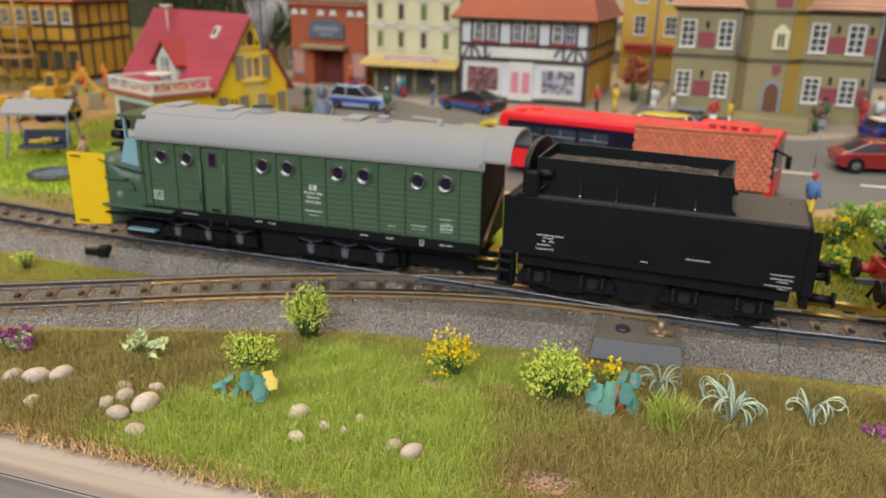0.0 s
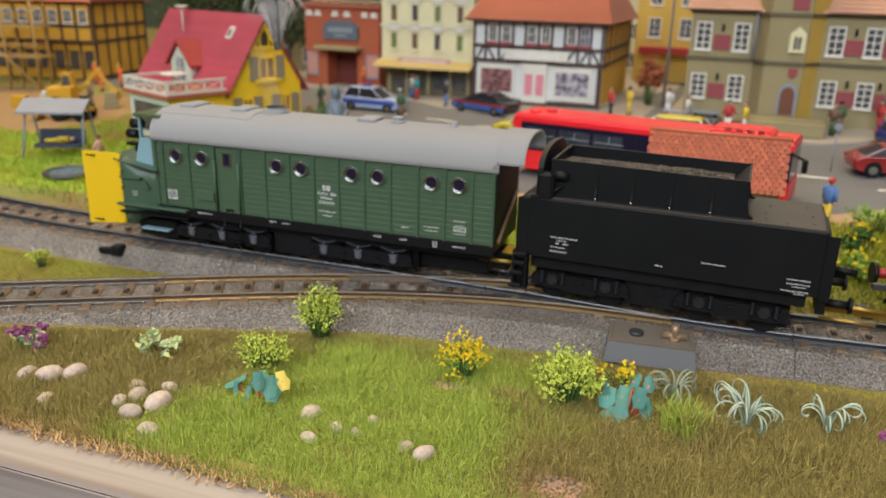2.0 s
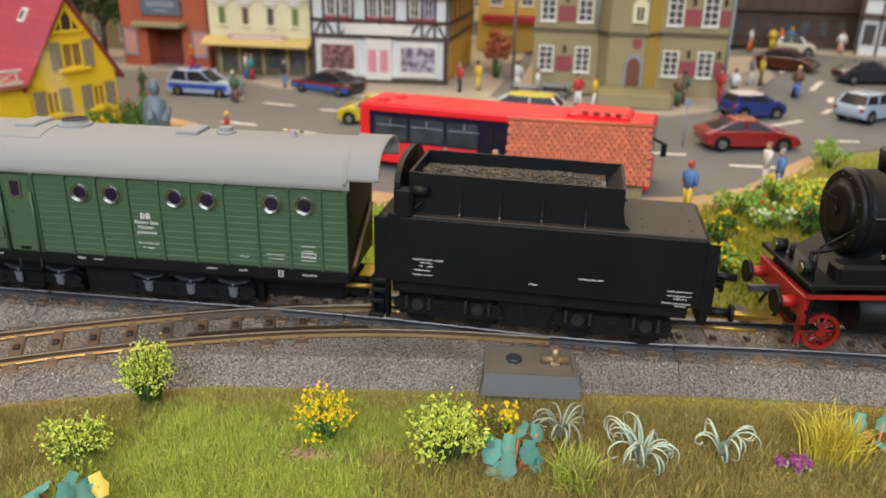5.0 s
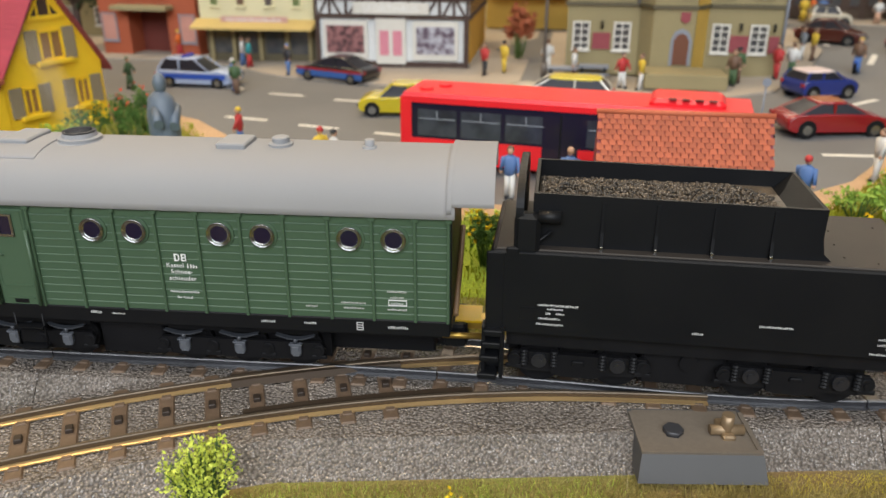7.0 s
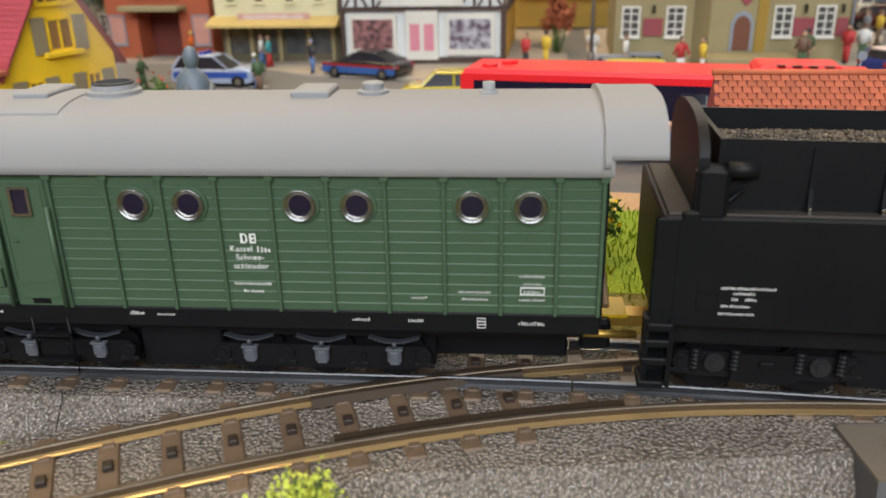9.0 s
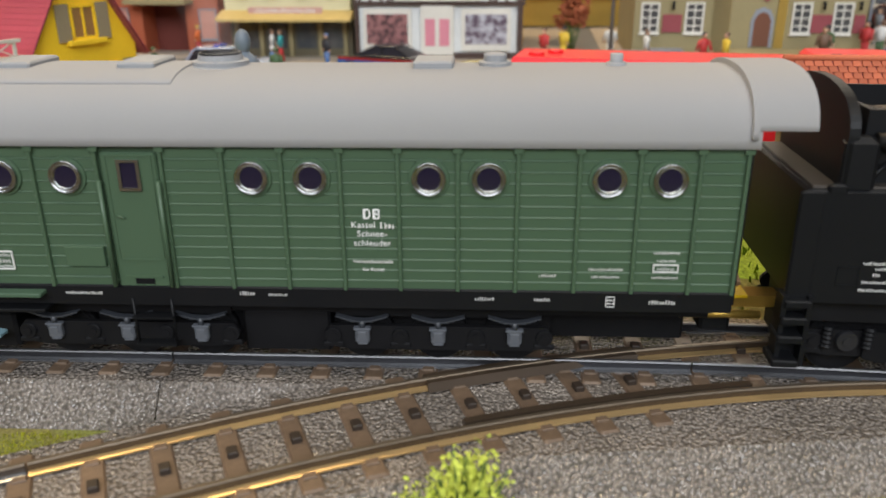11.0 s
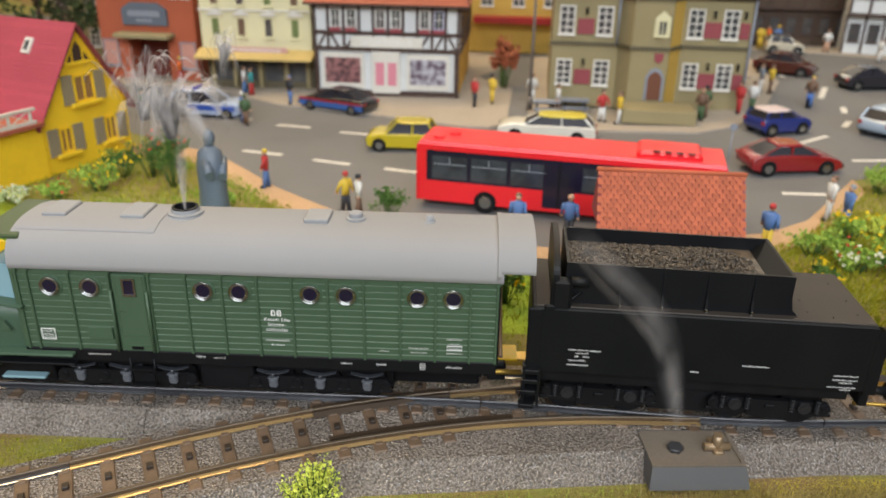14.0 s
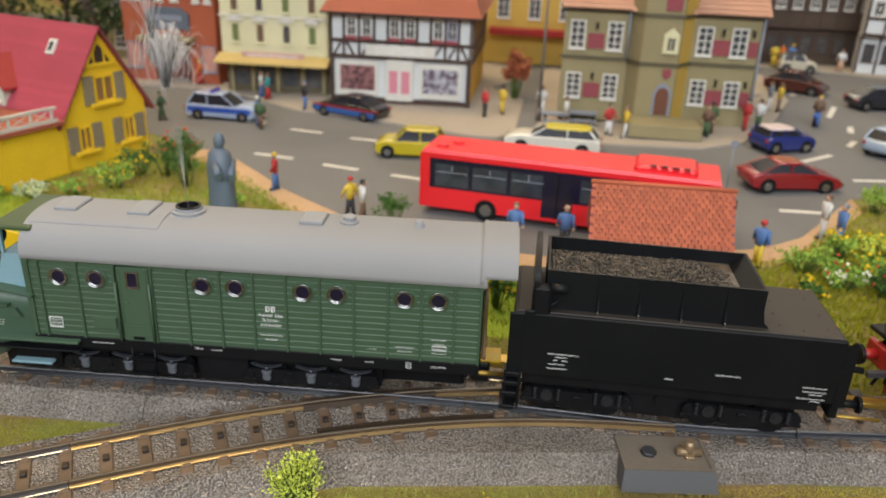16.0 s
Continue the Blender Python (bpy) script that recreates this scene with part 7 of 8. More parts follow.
def leaf(sh, c, size, up, rr, cup=0.3):
    """One broad leaf: a folded four-sided blade."""
    n = Vector((rr.gauss(0, 1), rr.gauss(0, 1), rr.gauss(0, 1) + up)).normalized()
    u = n.orthogonal().normalized()
    u.rotate(Matrix.Rotation(rr.uniform(0, 6.28), 3, n))
    v = n.cross(u)
    c = Vector(c)
    sh.add([c - u * size, c - v * size * 0.6 + n * size * cup, c + u * size, c + v * size * 0.6 + n * size * cup], [(0, 1, 2), (0, 2, 3)])


def bush(x, y, w, h, leaf_m, stem_m, n=260, size=0.06, seed=1, name="leafy_plant", label="", upright=0.6, flowers=None, fn=40, fsize=0.07, z=None):
    rr = random.Random(seed)
    ob = thing(name, x, y, ground_z(x, y) - 0.02 if z is None else z, 0, label, "plant")
    stems, leaves, blooms = Shape(), Shape(), Shape()
    tips = []
    for i in range(max(7, n // 22)):
        a, o = rr.uniform(0, 6.283), rr.uniform(0, 1) ** 0.6
        hh = h * rr.uniform(0.6, 1.0) * (1 - 0.35 * o * o)
        tip = Vector((o * w / 2 * math.cos(a), o * w / 2 * math.sin(a), hh))
        base = Vector((0.12 * w * math.cos(a) * o, 0.12 * w * math.sin(a) * o, 0))
        midp = base.lerp(tip, 0.55) + Vector((0, 0, 0.1 * h))
        stems.cyl(base, midp, 0.022, 5, r2=0.016).cyl(midp, tip, 0.016, 5, r2=0.008)
        tips.append((base, midp, tip))
    for i in range(n):
        b, m_, t = tips[rr.randrange(len(tips))]
        k = rr.uniform(0.35, 1.05)
        c = m_.lerp(t, (k - 0.35) / 0.7) + Vector((rr.gauss(0, 0.06 * w), rr.gauss(0, 0.06 * w), rr.gauss(0, 0.05 * h)))
        leaf(leaves, c, size * rr.uniform(0.6, 1.3), upright, rr)
    part("stem", stems, stem_m, ob)
    tagged(part("foliage", leaves, leaf_m, ob), kind="stuff")
    if flowers:
        for i in range(fn):
            b, m_, t = tips[rr.randrange(len(tips))]
            c = t + Vector((rr.gauss(0, 0.07 * w), rr.gauss(0, 0.07 * w), rr.gauss(0.02, 0.07 * h)))
            for q in range(3):
                leaf(blooms, c, fsize * rr.uniform(0.7, 1.2), 0.6, rr, 0.5)
        tagged(part("blossom", blooms, flowers, ob), kind="stuff")
    return ob


M_STEM = mat("green_stem", (0.06, 0.12, 0.02), 0.7)
M_LIME = leafy("lime_leaves", (0.42, 0.5, 0.06), (0.6, 0.66, 0.12))
M_PALELEAF = leafy("pale_variegated_leaves", (0.35, 0.5, 0.36), (0.62, 0.62, 0.22))
M_DARKLEAF = leafy("dark_green_leaves", (0.04, 0.10, 0.02), (0.09, 0.17, 0.03))
M_MIDLEAF = leafy("mid_green_leaves", (0.180, 0.330, 0.045), (0.330, 0.450, 0.075))
M_YELFLOWER = leafy("yellow_petals", (0.75, 0.52, 0.01), (0.85, 0.66, 0.03))
M_REDFLOWER = leafy("red_petals", (0.6, 0.04, 0.03), (0.7, 0.12, 0.06))
M_PURPLE = leafy("purple_petals", (0.3, 0.07, 0.2), (0.42, 0.14, 0.3))
M_WHITEFLOWER = leafy("white_petals", (0.65, 0.65, 0.6), (0.7, 0.7, 0.5))
bush(0.62, -3.2, 1.35, 1.85, M_LIME, M_STEM, 1500, 0.045, 1, label="lime-green leafy plant beside the ballast")
bush(-2.05, -6.4, 1.15, 0.9, M_PALELEAF, M_STEM, 70, 0.14, 2, label="pale variegated plant with broad leaves in the grass")
bush(0.72, -5.85, 1.45, 1.2, M_LIME, M_STEM, 800, 0.045, 3, label="loose yellow-green plant in the grass")
bush(5.1, -3.85, 1.25, 1.25, M_MIDLEAF, M_STEM, 900, 0.035, 4, label="green plant covered with yellow flowers", flowers=M_YELFLOWER, fn=330, fsize=0.047)
bush(7.75, -4.3, 1.6, 1.75, M_LIME, M_STEM, 1300, 0.055, 5, label="tall lime-green leafy plant in the brown grass")
bush(8.85, -2.9, 1.3, 1.0, M_MIDLEAF, M_STEM, 130, 0.05, 6, label="thin plant with small yellow flowers", flowers=M_YELFLOWER, fn=44, fsize=0.06)
bush(-4.95, -7.6, 1.1, 0.75, M_PALELEAF, M_STEM, 110, 0.09, 7, label="low plant with purple flowers", flowers=M_PURPLE, fn=120, fsize=0.075)
bush(14.6, -3.1, 0.8, 0.6, M_PALELEAF, M_STEM, 70, 0.07, 8, label="low plant with purple flowers", flowers=M_PURPLE, fn=120, fsize=0.075)
bush(-11.5, -1.5, 1.1, 0.8, M_LIME, M_STEM, 260, 0.05, 9, label="lime-green tuft between the tracks", z=-0.84)


def broad(x, y, n, seed, label, yellow=False, h=0.9):
    """A plant of a few broad scalloped leaves on orange stalks."""
    rr = random.Random(seed)
    ob = thing("broad_leaf_plant", x, y, ground_z(x, y) - 0.02, 0, label, "plant")
    for i in range(n):
        a = 6.283 * i / n + rr.uniform(-0.3, 0.3)
        o, z = 0.55 + rr.uniform(-0.15, 0.15), h * rr.uniform(0.25, 0.9)
        c = Vector((o * math.cos(a), o * math.sin(a) * 0.6, z))
        nrm = Vector((0.5 * math.cos(a) + rr.gauss(0, 0.35), -0.7 + rr.gauss(0, 0.3), 0.6 + rr.gauss(0, 0.3))).normalized()
        u = Vector((0, 0, 1)).cross(nrm).normalized()
        v = nrm.cross(u)
        r = rr.uniform(0.17, 0.27)
        ring = []
        for j in range(18):
            t = 6.283 * j / 18
            q = r * (1 + 0.1 * math.cos(6 * t)) * (1.25 if math.sin(t) > 0.8 else 1)
            ring.append(c + u * q * 0.75 * math.cos(t) + v * q * math.sin(t) - nrm * 0.06 * abs(math.cos(t)))
        sh = Shape().add([c + nrm * 0.015] + ring, [(0, 1 + j, 1 + (j + 1) % 18) for j in range(18)], True)
        part("leaf", sh, M_YELLEAF if yellow and i == 1 else M_BLUEPLAIN, ob, "yellow leaf" if yellow and i == 1 else "")
        part("stalk", Shape().cyl((0, 0, 0), c, 0.03, 6), M_STALK, ob)
    return ob


M_BLUEPLAIN = mat("blue_green_leaf", (0.08, 0.25, 0.21), 0.7, second=(0.13, 0.33, 0.26), scale=70, per_object=0.25)
M_YELLEAF = mat("yellow_leaf", (0.68, 0.52, 0.1), 0.7)
M_STALK = mat("orange_stalk", (0.55, 0.16, 0.07), 0.7)
broad(1.7, -7.5, 9, 31, "blue-green broad-leaved plant with one yellow leaf", True)
broad(9.15, -4.3, 11, 32, "blue-green broad-leaved plant on orange stalks", False, 1.05)
broad(16.5, -1.5, 5, 33, "blue-green broad-leaved plant beside the ballast", False, 0.9)


def curly(x, y, n, length, seed, label, material, loops=0):
    """A plant of thin curling ribbons that rise, arch over and hang down, some wound into loops."""
    rr = random.Random(seed)
    ob = thing("curly_plant", x, y, ground_z(x, y) - 0.02, 0, label, "plant")
    for i in range(n + loops):
        a = 2.4 * i + rr.uniform(-0.4, 0.4)
        wound = i >= n
        L = length * rr.uniform(0.75, 1.2)
        turn = rr.uniform(4.2, 6.8) if not wound else rr.uniform(7, 9)
        yaw = rr.uniform(-1.4, 1.4)
        p, ang = Vector((0.06 * math.cos(a), 0.06 * math.sin(a), 0.15)), radians(rr.uniform(68, 90) if not wound else rr.uniform(10, 60))
        rings, steps = [], 14
        for k in range(steps + 1):
            t = k / steps
            w = (0.045 if wound else 0.032) * (1 - 0.6 * t) + 0.008
            side = Vector((-math.sin(a), math.cos(a), 0))
            up = Vector((-math.cos(a) * math.sin(ang), -math.sin(a) * math.sin(ang), math.cos(ang)))
            rings.append([p - side * w, p + up * w * 0.5, p + side * w, p - up * w * 0.5])
            p = p + Vector((math.cos(a) * math.cos(ang), math.sin(a) * math.cos(ang), math.sin(ang))) * (L / steps)
            ang -= turn / steps * ((0.08 + 2.1 * t ** 1.3) if not wound else 1.0)
            a += yaw / steps
        part("ribbon_leaf", Shape().loft(rings, soft=True), material, ob)
    part("heart", Shape().cyl((0, 0, 0), (0, 0, 0.42), 0.12, 9, r2=0.05), M_BLUEPLAIN, ob)
    return ob


M_RIBBON = mat("pale_blue_green_ribbon", (0.52, 0.56, 0.42), 0.6, second=(0.27, 0.43, 0.36), scale=60, mix=0.9, per_object=0.2)
M_RIBBON2 = mat("greyish_ribbon", (0.3, 0.33, 0.24), 0.6, second=(0.2, 0.22, 0.15), scale=60, per_object=0.2)
curly(9.95, -2.75, 20, 1.15, 41, "greyish curly air plant in the dry grass", M_RIBBON2)
curly(11.6, -3.4, 24, 1.45, 42, "pale blue-green curly air plant in the dry grass", M_RIBBON, 7)
curly(13.25, -2.6, 11, 1.3, 43, "pale curly air plant with arching leaves", M_RIBBON)


def tuft(x, y, n, h, w, m, seed, label):
    rr = random.Random(seed)
    ob = thing("grass_tuft", x, y, ground_z(x, y) - 0.02, 0, label, "grass tuft")
    sh = Shape()
    for i in range(n):
        blade(sh, rr.gauss(0, w * 0.16), rr.gauss(0, w * 0.16), 0, h * rr.uniform(0.5, 1.1), 0.018, rr.uniform(0.1, 0.75))
    tagged(part("blade_tuft", sh, m, ob), kind="stuff")


tuft(10.4, -4.6, 420, 1.0, 1.3, M_G_GREEN, 51, "tall green and brown grass tuft")
tuft(10.8, -4.7, 300, 0.95, 1.3, M_G_BROWN, 52, "tall brown grass tuft")
tuft(15.45, -2.2, 520, 1.25, 1.3, M_G_GOLD, 53, "tall golden-yellow grass tuft beside the ballast")
tuft(6.6, -5.0, 240, 0.6, 1.6, M_G_BROWN, 54, "dry brown grass tuft")
tuft(12.4, -5.2, 420, 0.7, 2.0, M_G_BROWN, 55, "dense brown grass tuft")

M_STONE_P = mat("pale_pebble", (0.54, 0.44, 0.36), 0.7, second=(0.42, 0.32, 0.26), scale=70, mix=0.9, grain=0.15, per_object=0.18, bump=0.2, bump_scale=700)
stones = [(-3.77, -8.65, 0.27), (-3.25, -8.5, 0.32), (-2.82, -8.18, 0.3), (-2.47, -9.3, 0.2), (-0.93, -8.79, 0.2), (-1.11, -8.1, 0.22), (-0.75, -8.45, 0.24), (-0.05, -8.6, 0.33), (-0.42, -7.85, 0.2), (-0.34, -9.1, 0.26), (0.49, -9.5, 0.24),
          (3.1, -7.6, 0.26), (3.6, -8.5, 0.2), (3.89, -7.9, 0.19), (4.31, -7.85, 0.15), (4.35, -7.2, 0.15), (5.5, -8.0, 0.19), (5.94, -8.1, 0.25)]
for i, (x, y, r) in enumerate(stones):
    rr = random.Random(100 + i)
    sh = Shape().ball((0, 0, 0), r, r * rr.uniform(0.65, 0.85), r * rr.uniform(0.6, 0.75), 12, 8, 0.05, rr)
    ob = part("pebble", sh, M_STONE_P)
    ob.matrix_basis = site(x, y, ground_z(x, y) + r * 0.5, rr.uniform(0, 180))
    tagged(ob, "rounded pale beige pebble lying in the grass", "pebble", "pebbles in the grass")
grit = Shape()
for i in range(420):
    x, y = (rnd.gauss(8.6, 0.5), rnd.gauss(-7.85, 0.35)) if i < 260 else (rnd.gauss(5.0, 0.45), rnd.gauss(-4.5, 0.15))
    r = rnd.uniform(0.02, 0.06)
    grit.ball((x, y, ground_z(x, y) + r * 0.4), r, r, r * 0.7, 5, 4)
tagged(part("grit", grit.laid_out(), mat("reddish_grit", (0.42, 0.24, 0.15), 0.9, second=(0.3, 0.2, 0.14), scale=200, mix=1.0)), "reddish grit on bare soil patches", "gravel", kind="stuff")

# Shrubs and flowers behind the track.
k = 0
for x, y, w, h, m, f in ((-14.1, 15.0, 2.2, 1.5, M_MIDLEAF, M_YELFLOWER), (-14.0, 16.9, 2.0, 1.9, M_DARKLEAF, M_YELFLOWER), (-12.7, 17.2, 2.0, 2.3, M_DARKLEAF, M_REDFLOWER), (-12.2, 18.3, 2.0, 2.3, M_DARKLEAF, M_REDFLOWER), (-11.0, 15.8, 1.8, 2.2, M_DARKLEAF, None), (-16.9, 13.2, 1.6, 0.9, M_PALELEAF, M_WHITEFLOWER), (-15.4, 13.8, 1.8, 0.9, M_MIDLEAF, M_REDFLOWER),
                         (-18.8, 12.8, 1.6, 0.9, M_MIDLEAF, M_YELFLOWER), (-7.9, 13.6, 1.2, 0.7, M_MIDLEAF, None), (-0.6, 12.9, 1.7, 1.5, M_DARKLEAF, None), (14.2, 7.7, 1.4, 1.2, M_DARKLEAF, M_YELFLOWER), (14.8, 10.6, 1.9, 1.2, M_MIDLEAF, None), (16.4, 12.0, 1.6, 1.3, M_MIDLEAF, M_YELFLOWER), (15.8, 9.4, 1.4, 0.9, M_MIDLEAF, M_WHITEFLOWER),
                         (17.1, 10.2, 1.6, 1.1, M_MIDLEAF, M_YELFLOWER), (15.7, 9.9, 1.0, 1.0, M_MIDLEAF, M_REDFLOWER), (17.8, 12.3, 1.8, 1.1, M_LIME, M_YELFLOWER), (16.9, 9.0, 1.2, 1.1, M_DARKLEAF, M_REDFLOWER), (17.6, 6.6, 2.0, 2.4, M_DARKLEAF, None), (19.2, 17.4, 1.8, 1.5, M_MIDLEAF, None), (14.0, 5.4, 1.2, 1.0, M_MIDLEAF, M_YELFLOWER), (4.3, 6.0, 1.3, 1.8, M_DARKLEAF, M_YELFLOWER), (4.1, 8.2, 1.6, 0.9, M_LIME, M_YELFLOWER), (-25.5, 4.6, 1.5, 0.5, M_LIME, None)):
    k += 1
    bush(x, y, w, h, m, M_STEM, 380, 0.085, 200 + k, "flowering_shrub" if f else "shrub", "bushy green shrub" + {None: " beside the street", M_YELFLOWER: " with yellow flowers beside the street", M_REDFLOWER: " with red flowers beside the street", M_WHITEFLOWER: " with pale flowers beside the street"}[f], flowers=f, fn=10 if f is M_REDFLOWER else 26, fsize=0.08)


M_TREELEAF = leafy("deep_green_leaves", (0.02, 0.035, 0.01), (0.05, 0.07, 0.02))


def tree(x, y, h, w, m, seed):
    rr = random.Random(seed)
    ob = thing("tree", x, y, ROAD_Z - 0.03, 0, "dark green broad-leaved model tree behind the houses", "tree", "trees behind the town")
    tr = Shape().cyl((0, 0, 0), (0.1, 0, h * 0.45), 0.28, 8, r2=0.18)
    crown = Shape()
    limbs = []
    for i in range(9):
        a = rr.uniform(0, 6.28)
        t = Vector((w * 0.32 * math.cos(a), w * 0.32 * math.sin(a), h * rr.uniform(0.55, 0.95)))
        tr.cyl((0.1, 0, h * rr.uniform(0.3, 0.45)), t, 0.12, 6, r2=0.04)
        limbs.append(t)
    for i in range(900):
        c = limbs[rr.randrange(9)] + Vector((rr.gauss(0, w * 0.13), rr.gauss(0, w * 0.13), rr.gauss(0, h * 0.07)))
        leaf(crown, c, 0.28 * rr.uniform(0.6, 1.2), 0.5, rr)
    part("trunk", tr, M_TIMBER, ob)
    tagged(part("crown", crown, m, ob), kind="stuff")


for i, (x, y, h, w) in enumerate(((-34, 36, 8, 6), (-29, 40, 7, 5), (-52, 46, 10, 8), (-44, 48, 9, 8), (-38, 50, 10, 8), (-33, 54, 9, 7), (-60, 34, 9, 8), (-27.5, 33, 5, 3.5))):
    tree(x, y, h, w, M_TREELEAF, 300 + i)
bush(2.75, 36.5, 2.0, 3.4, leafy("rust_leaves", (0.28, 0.07, 0.03), (0.4, 0.14, 0.07)), M_STEM, 500, 0.2, 21, name="shrub", label="rust-red shrub in the side street", z=ROAD_Z + 0.1)

# ---- smoke ----
def smoke_material(name, dense):
    m = bpy.data.materials.new(name)
    m.use_nodes = True
    nt = m.node_tree
    p = nt.nodes["Principled BSDF"]
    p.inputs["Base Color"].default_value = (0.5, 0.47, 0.45, 1)
    p.inputs["Roughness"].default_value = 1.0
    p.inputs["Specular IOR Level"].default_value = 0.0
    uv = nt.nodes.new("ShaderNodeTexCoord")
    n = nt.nodes.new("ShaderNodeTexNoise")
    n.inputs["Scale"].default_value, n.inputs["Detail"].default_value = 70.0, 3.0
    nt.links.new(uv.outputs["Object"], n.inputs["Vector"])
    r = nt.nodes.new("ShaderNodeMapRange")
    r.inputs[1].default_value, r.inputs[2].default_value, r.inputs[4].default_value = 0.3, 0.65, dense
    nt.links.new(n.outputs["Fac"], r.inputs[0])
    fade = nt.nodes.new("ShaderNodeAttribute")
    fade.attribute_name = "thin"
    mul = nt.nodes.new("ShaderNodeMath")
    mul.operation = "MULTIPLY"
    nt.links.new(r.outputs[0], mul.inputs[0])
    nt.links.new(fade.outputs["Fac"], mul.inputs[1])
    nt.links.new(mul.outputs[0], p.inputs["Alpha"])
    return m


M_SMOKE = smoke_material("grey_smoke", 0.6)
M_VEIL = smoke_material("thin_smoke", 0.19)


def wisp(name, length, width, curl, seed, at, material=None):
    """A rising veil of smoke: a few wavy sheets, thinner towards their edges."""
    rr = random.Random(seed)
    sh, thin = Shape(), []
    for k in range(3):
        ph, tw = rr.uniform(0, 6), rr.uniform(-0.6, 0.6)
        rows, cols = 18, 7
        base = len(sh.v)
        for i in range(rows):
            t = i / (rows - 1)
            cx, cy = curl * t * math.sin(3.5 * t + ph), curl * t * 0.6 * math.cos(4 * t + ph)
            w = width * (0.25 + 0.75 * t) * (0.8 + 0.3 * math.sin(5 * t + ph))
            for j in range(cols):
                u = j / (cols - 1) * 2 - 1
                sh.v.append((cx + u * w * math.cos(tw + t), cy + u * w * math.sin(tw + t) + 0.15 * w * math.sin(3 * u + ph), t * length + 0.1 * width * math.sin(2 * u + ph)))
                thin.append((1 - abs(u) ** 1.5) * min(1.0, 6 * t + 0.3) * (1 - t) ** 0.5)
        for i in range(rows - 1):
            for j in range(cols - 1):
                a = base + i * cols + j
                sh.f.append((a, a + 1, a + cols + 1, a + cols))
                sh.soft.append(True)
    ob = part(name, sh, material or M_SMOKE)
    at_ = ob.data.attributes.new("thin", "FLOAT", "POINT")
    at_.data.foreach_set("value", thin)
    ob.matrix_basis = place(*at)
    ob.visible_shadow = False
    return tagged(ob, "thin pale wisp of smoke rising from the chimney", "smoke", "smoke from the wagon's chimney")


def tendrils(name, n, reach, height, hang, seed, at, width=0.07):
    """A puff of smoke: filaments that rise from one stem, spread, roll over and hang down like a fountain."""
    rr = random.Random(seed)
    sh, thin = Shape(), []
    for i in range(n):
        a = 2.4 * i + rr.uniform(-0.5, 0.5)
        far, top, roll = reach * rr.uniform(0.25, 1.0), height * rr.uniform(0.55, 1.0), rr.uniform(0.5, 1.0)
        rows, ph = 20, rr.uniform(0, 6)
        base = len(sh.v)
        for k in range(rows):
            t = k / (rows - 1)
            r = far * (t ** 0.9) * (1 - 0.35 * roll * smooth(0.75, 1.0, t))
            z = top * math.sin(min(1.0, t * 1.5) * math.pi / 2) - hang * roll * smooth(0.45, 1.0, t)
            aa = a + 0.5 * math.sin(2.2 * t + ph)
            x, y = 1.4 * r * math.cos(aa) + 0.06 * math.sin(7 * t + ph), r * math.sin(aa) + 0.06 * math.cos(6 * t + ph)
            w = width * (0.5 + 1.3 * t * (1.15 - t)) * (0.7 + 0.6 * abs(math.sin(5 * t + ph)))
            for u in (-1, 0, 1):
                sh.v.append((x - u * w * math.sin(aa) + u * w * 0.5, y + u * w * math.cos(aa), z + u * w * 0.5))
                thin.append((1.0 if u == 0 else 0.0) * min(1.0, 2.2 * t + 0.12) * (1 - t ** 3))
        for k in range(rows - 1):
            for j in range(2):
                v = base + k * 3 + j
                sh.f.append((v, v + 1, v + 4, v + 3))
                sh.soft.append(True)
    ob = part(name, sh, M_SMOKE)
    at_ = ob.data.attributes.new("thin", "FLOAT", "POINT")
    at_.data.foreach_set("value", thin)
    ob.matrix_basis = place(*at)
    ob.visible_shadow = False
    return tagged(ob, "pale grey curling puff of smoke over the chimney", "smoke", "smoke from the wagon's chimney")


CH = (-3.5, MAIN_Y + 0.05, 4.87)
column = wisp("smoke_wisp", 2.0, 0.12, 0.16, 5, CH, M_VEIL)
stem = wisp("smoke_wisp", 2.4, 0.24, 0.1, 15, (CH[0], CH[1], CH[2] - 3.1))
cloud = tendrils("smoke_puff", 64, 1.1, 2.7, 1.1, 6, (CH[0] + 0.2, CH[1], CH[2] + 2.2), 0.1)
crown = tendrils("smoke_puff", 80, 1.5, 1.7, 1.3, 7, (CH[0], CH[1], CH[2] - 3.2), 0.085)
curl = tendrils("smoke_puff", 22, 0.7, 1.2, 0.7, 9, (CH[0] + 1.0, CH[1], CH[2] - 3.0), 0.07)
veil = tendrils("smoke_puff", 34, 1.3, 2.0, 0.8, 12, (CH[0] - 1.0, CH[1], CH[2] - 3.2), 0.06)
drift = wisp("smoke_wisp", 5.4, 0.7, 0.8, 8, CH, M_VEIL)


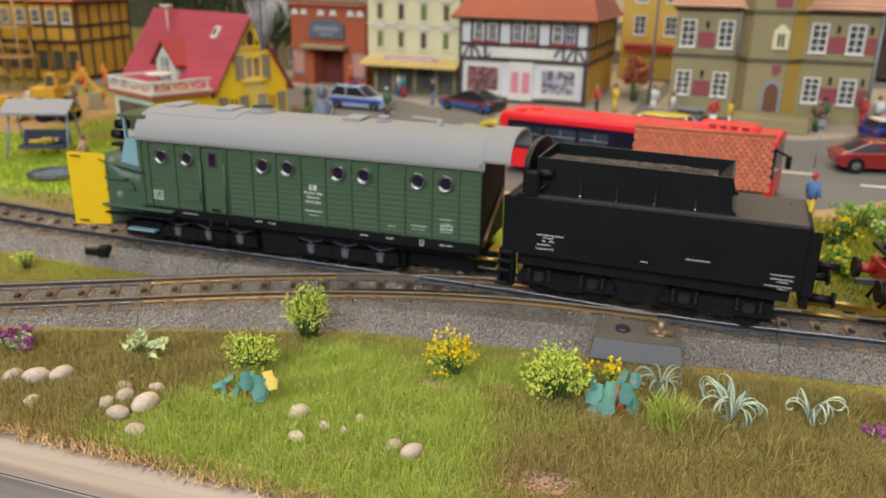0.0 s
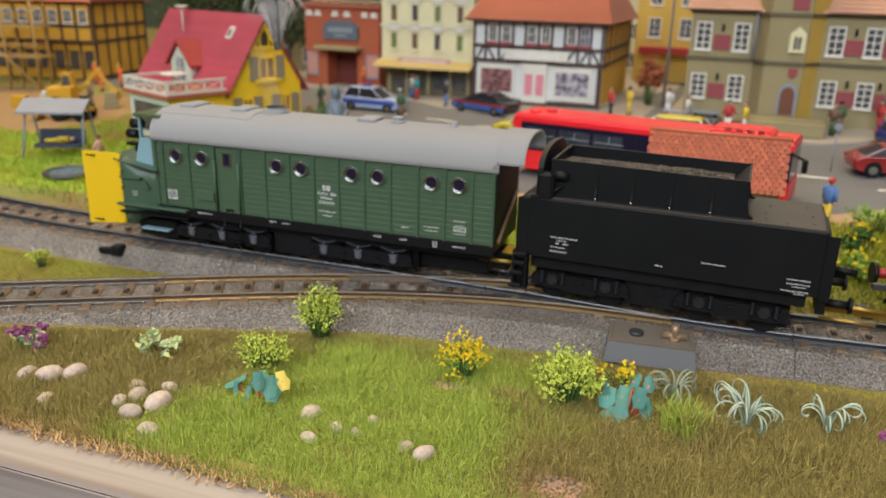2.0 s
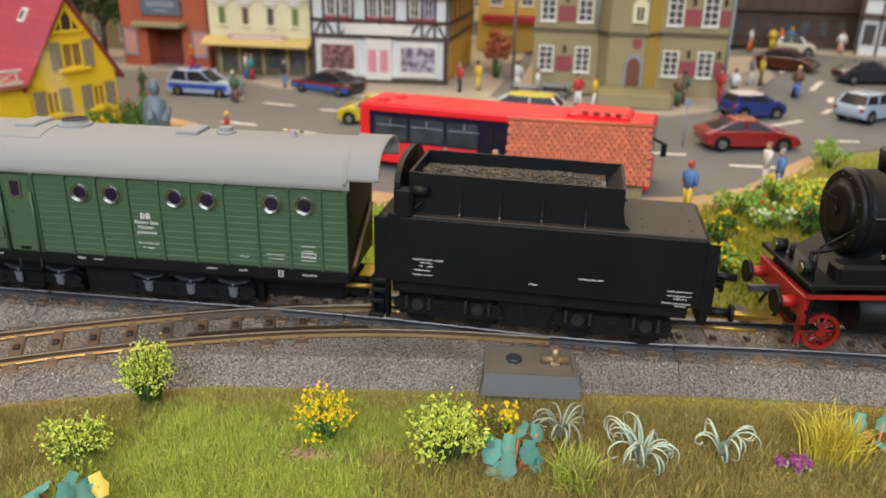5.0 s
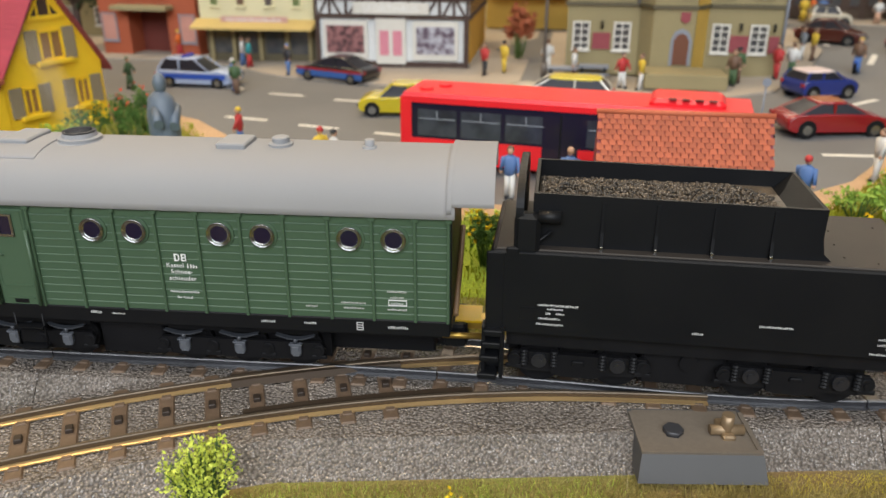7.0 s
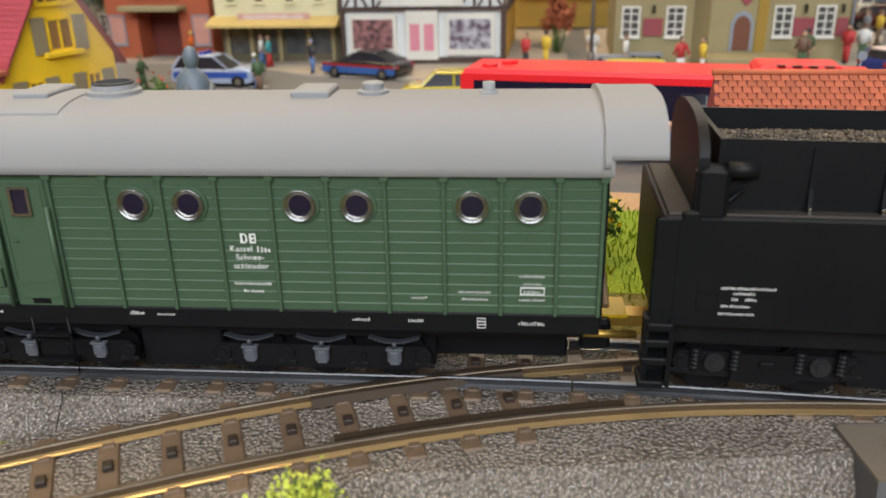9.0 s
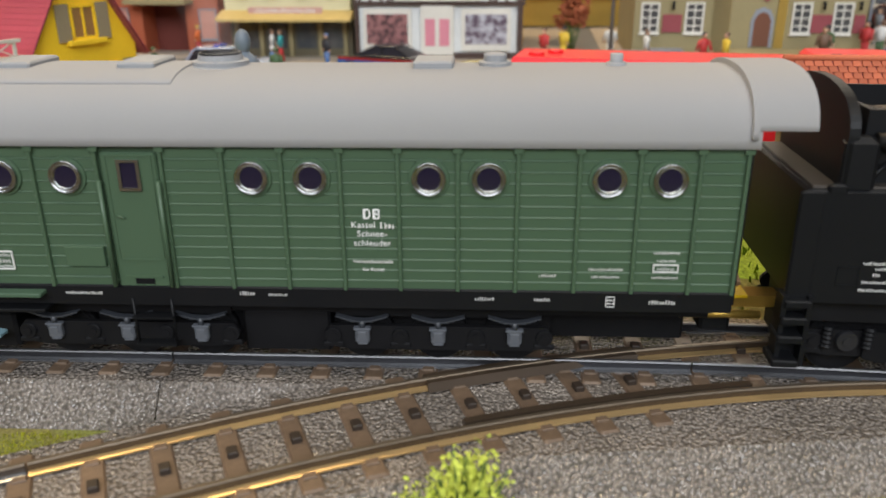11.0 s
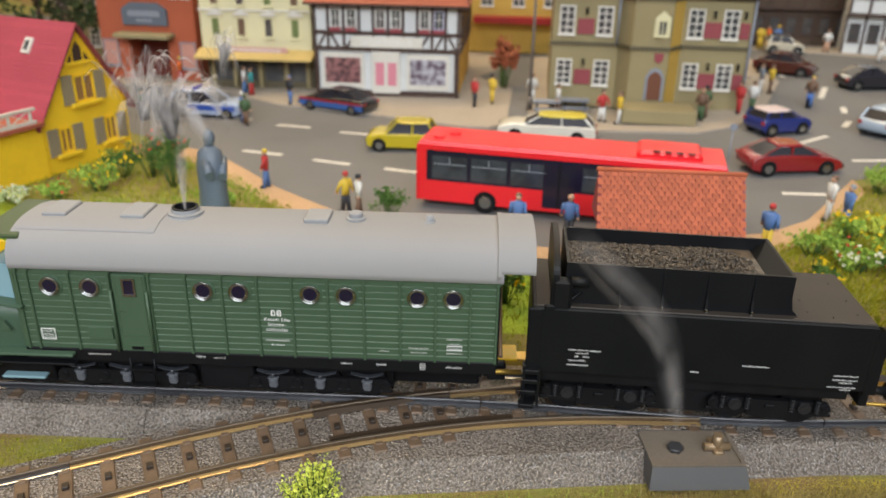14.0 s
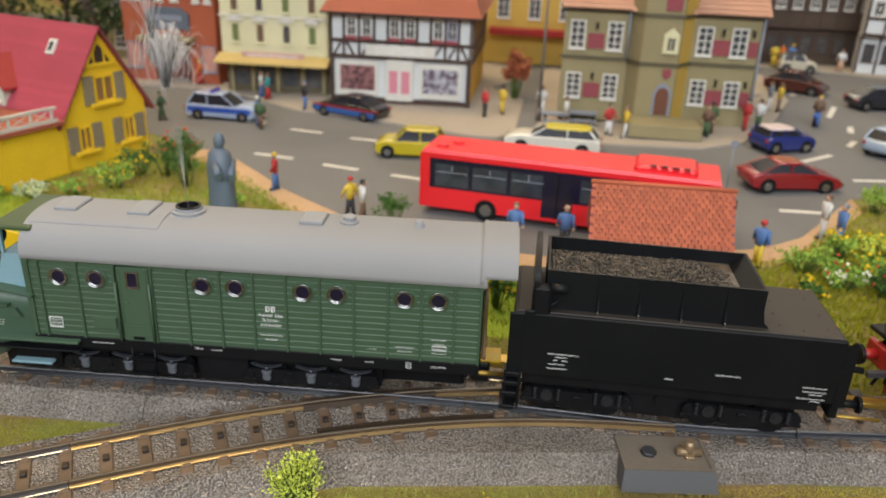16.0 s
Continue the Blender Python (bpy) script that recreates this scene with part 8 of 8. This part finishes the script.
def motions():
    """Smoke puffs leave the chimney, rise and turn; one wisp drifts off past the tender."""
    def at(x, y, z, turn, lean=0.0, tip=0.0):
        return pose(x * S, y * S, z * S, lean, tip, turn)

    x, y, z = CH
    inside = z - 3.1
    walk(column, [(0, at(x, y, z + 0.7, 0)), (1, at(x, y, z + 0.4, 15, 2)), (2, at(x, y, z + 0.5, 25, -2)), (3.5, at(x, y, z + 0.8, 40, 2)), (4.5, at(x, y, z + 2.5, 50)), (5.5, at(x, y, z + 5, 60)), (6.5, at(x - 0.4, y, z + 9, 70)), (8, at(x - 0.5, y, z + 16, 80)), (16, at(x - 0.5, y, z + 24, 90))])
    walk(stem, [(0, at(x, y, inside, 0)), (12.6, at(x, y, inside, 0)), (13.2, at(x, y, z - 1.2, 20, -2)), (13.7, at(x, y, z - 0.1, 40, 2)), (14.5, at(x, y, z - 0.1, 70, -2)), (15.2, at(x, y, z - 0.1, 100, 2)), (16, at(x, y, z - 0.1, 130, -2))])
    walk(cloud, [(0, at(x + 0.2, y, z + 1.9, 0)), (1, at(x + 0.15, y, z + 1.8, 25, 4)), (2, at(x + 0.15, y, z + 1.9, 50, -3)), (3, at(x + 0.3, y, z + 2.0, 70, 3)), (3.7, at(x + 0.4, y, z + 2.2, 85, 5)), (5, at(x + 0.2, y, z + 4.5, 110)), (6.5, at(x - 0.3, y, z + 8, 140)), (8, at(x, y, z + 15, 170)), (16, at(x, y, z + 22, 200))])
    walk(curl, [(0, at(x + 1.0, y, inside, 0)), (12.4, at(x + 1.0, y, inside, 0)), (12.9, at(x + 0.6, y, z + 1.2, 30, 4)), (13.5, at(x + 0.8, y, z + 1.9, 60, 10)), (14.0, at(x + 1.3, y, z + 3.4, 90, 5)), (14.6, at(x + 1.8, y, z + 6.0, 120)), (15.3, at(x + 2.0, y, z + 9.5, 150)), (16, at(x + 2.0, y, z + 13, 180))])
    walk(crown, [(0, at(x, y, inside, 0)), (13.2, at(x, y, inside, 0)), (13.7, at(x, y, z + 0.4, 20)), (14.1, at(x - 0.15, y, z + 1.9, 35, 3)), (14.5, at(x, y, z + 1.75, 50, -3)), (15.0, at(x, y, z + 1.8, 75, 3)), (15.5, at(x - 0.1, y, z + 2.3, 100, -4)), (16, at(x - 0.3, y, z + 3.2, 125, 4))])
    walk(veil, [(0, at(x - 1.0, y, inside, 0)), (13.2, at(x - 1.0, y, inside, 0)), (13.8, at(x - 0.7, y, z + 1.2, 20)), (14.3, at(x - 0.8, y, z + 2.9, 40, 4)), (14.8, at(x - 0.9, y, z + 3.4, 60, -4)), (15.4, at(x - 0.6, y, z + 3.8, 85, 4)), (16, at(x - 0.5, y, z + 4.4, 110, -4))])
    rise = [(0, at(x, y, inside, 0)), (11, at(x, y, inside, 0)), (11.8, at(x + 1.5, y - 0.3, z + 0.6, 0, 0, -10)), (12.5, at(6.5, -2.0, 6.5, 0, 0, -25)), (13.2, at(7.4, -3, 3.9, 0, 0, -20)), (13.6, at(7.6, -3, 3.3, 4, 0, -22)), (14.0, at(8.3, -3, 2.0, 8, 0, -25)),
            (14.4, at(9.8, -3, 1.9, 12, 0, -36)), (14.8, at(12.2, -3.2, 2.2, 16, 0, -58)), (15.3, at(18, -4.0, 2.0, 20, 0, -65)), (16, at(26, -5.5, 2.0, 24, 0, -70))]
    walk(drift, rise)


motions()
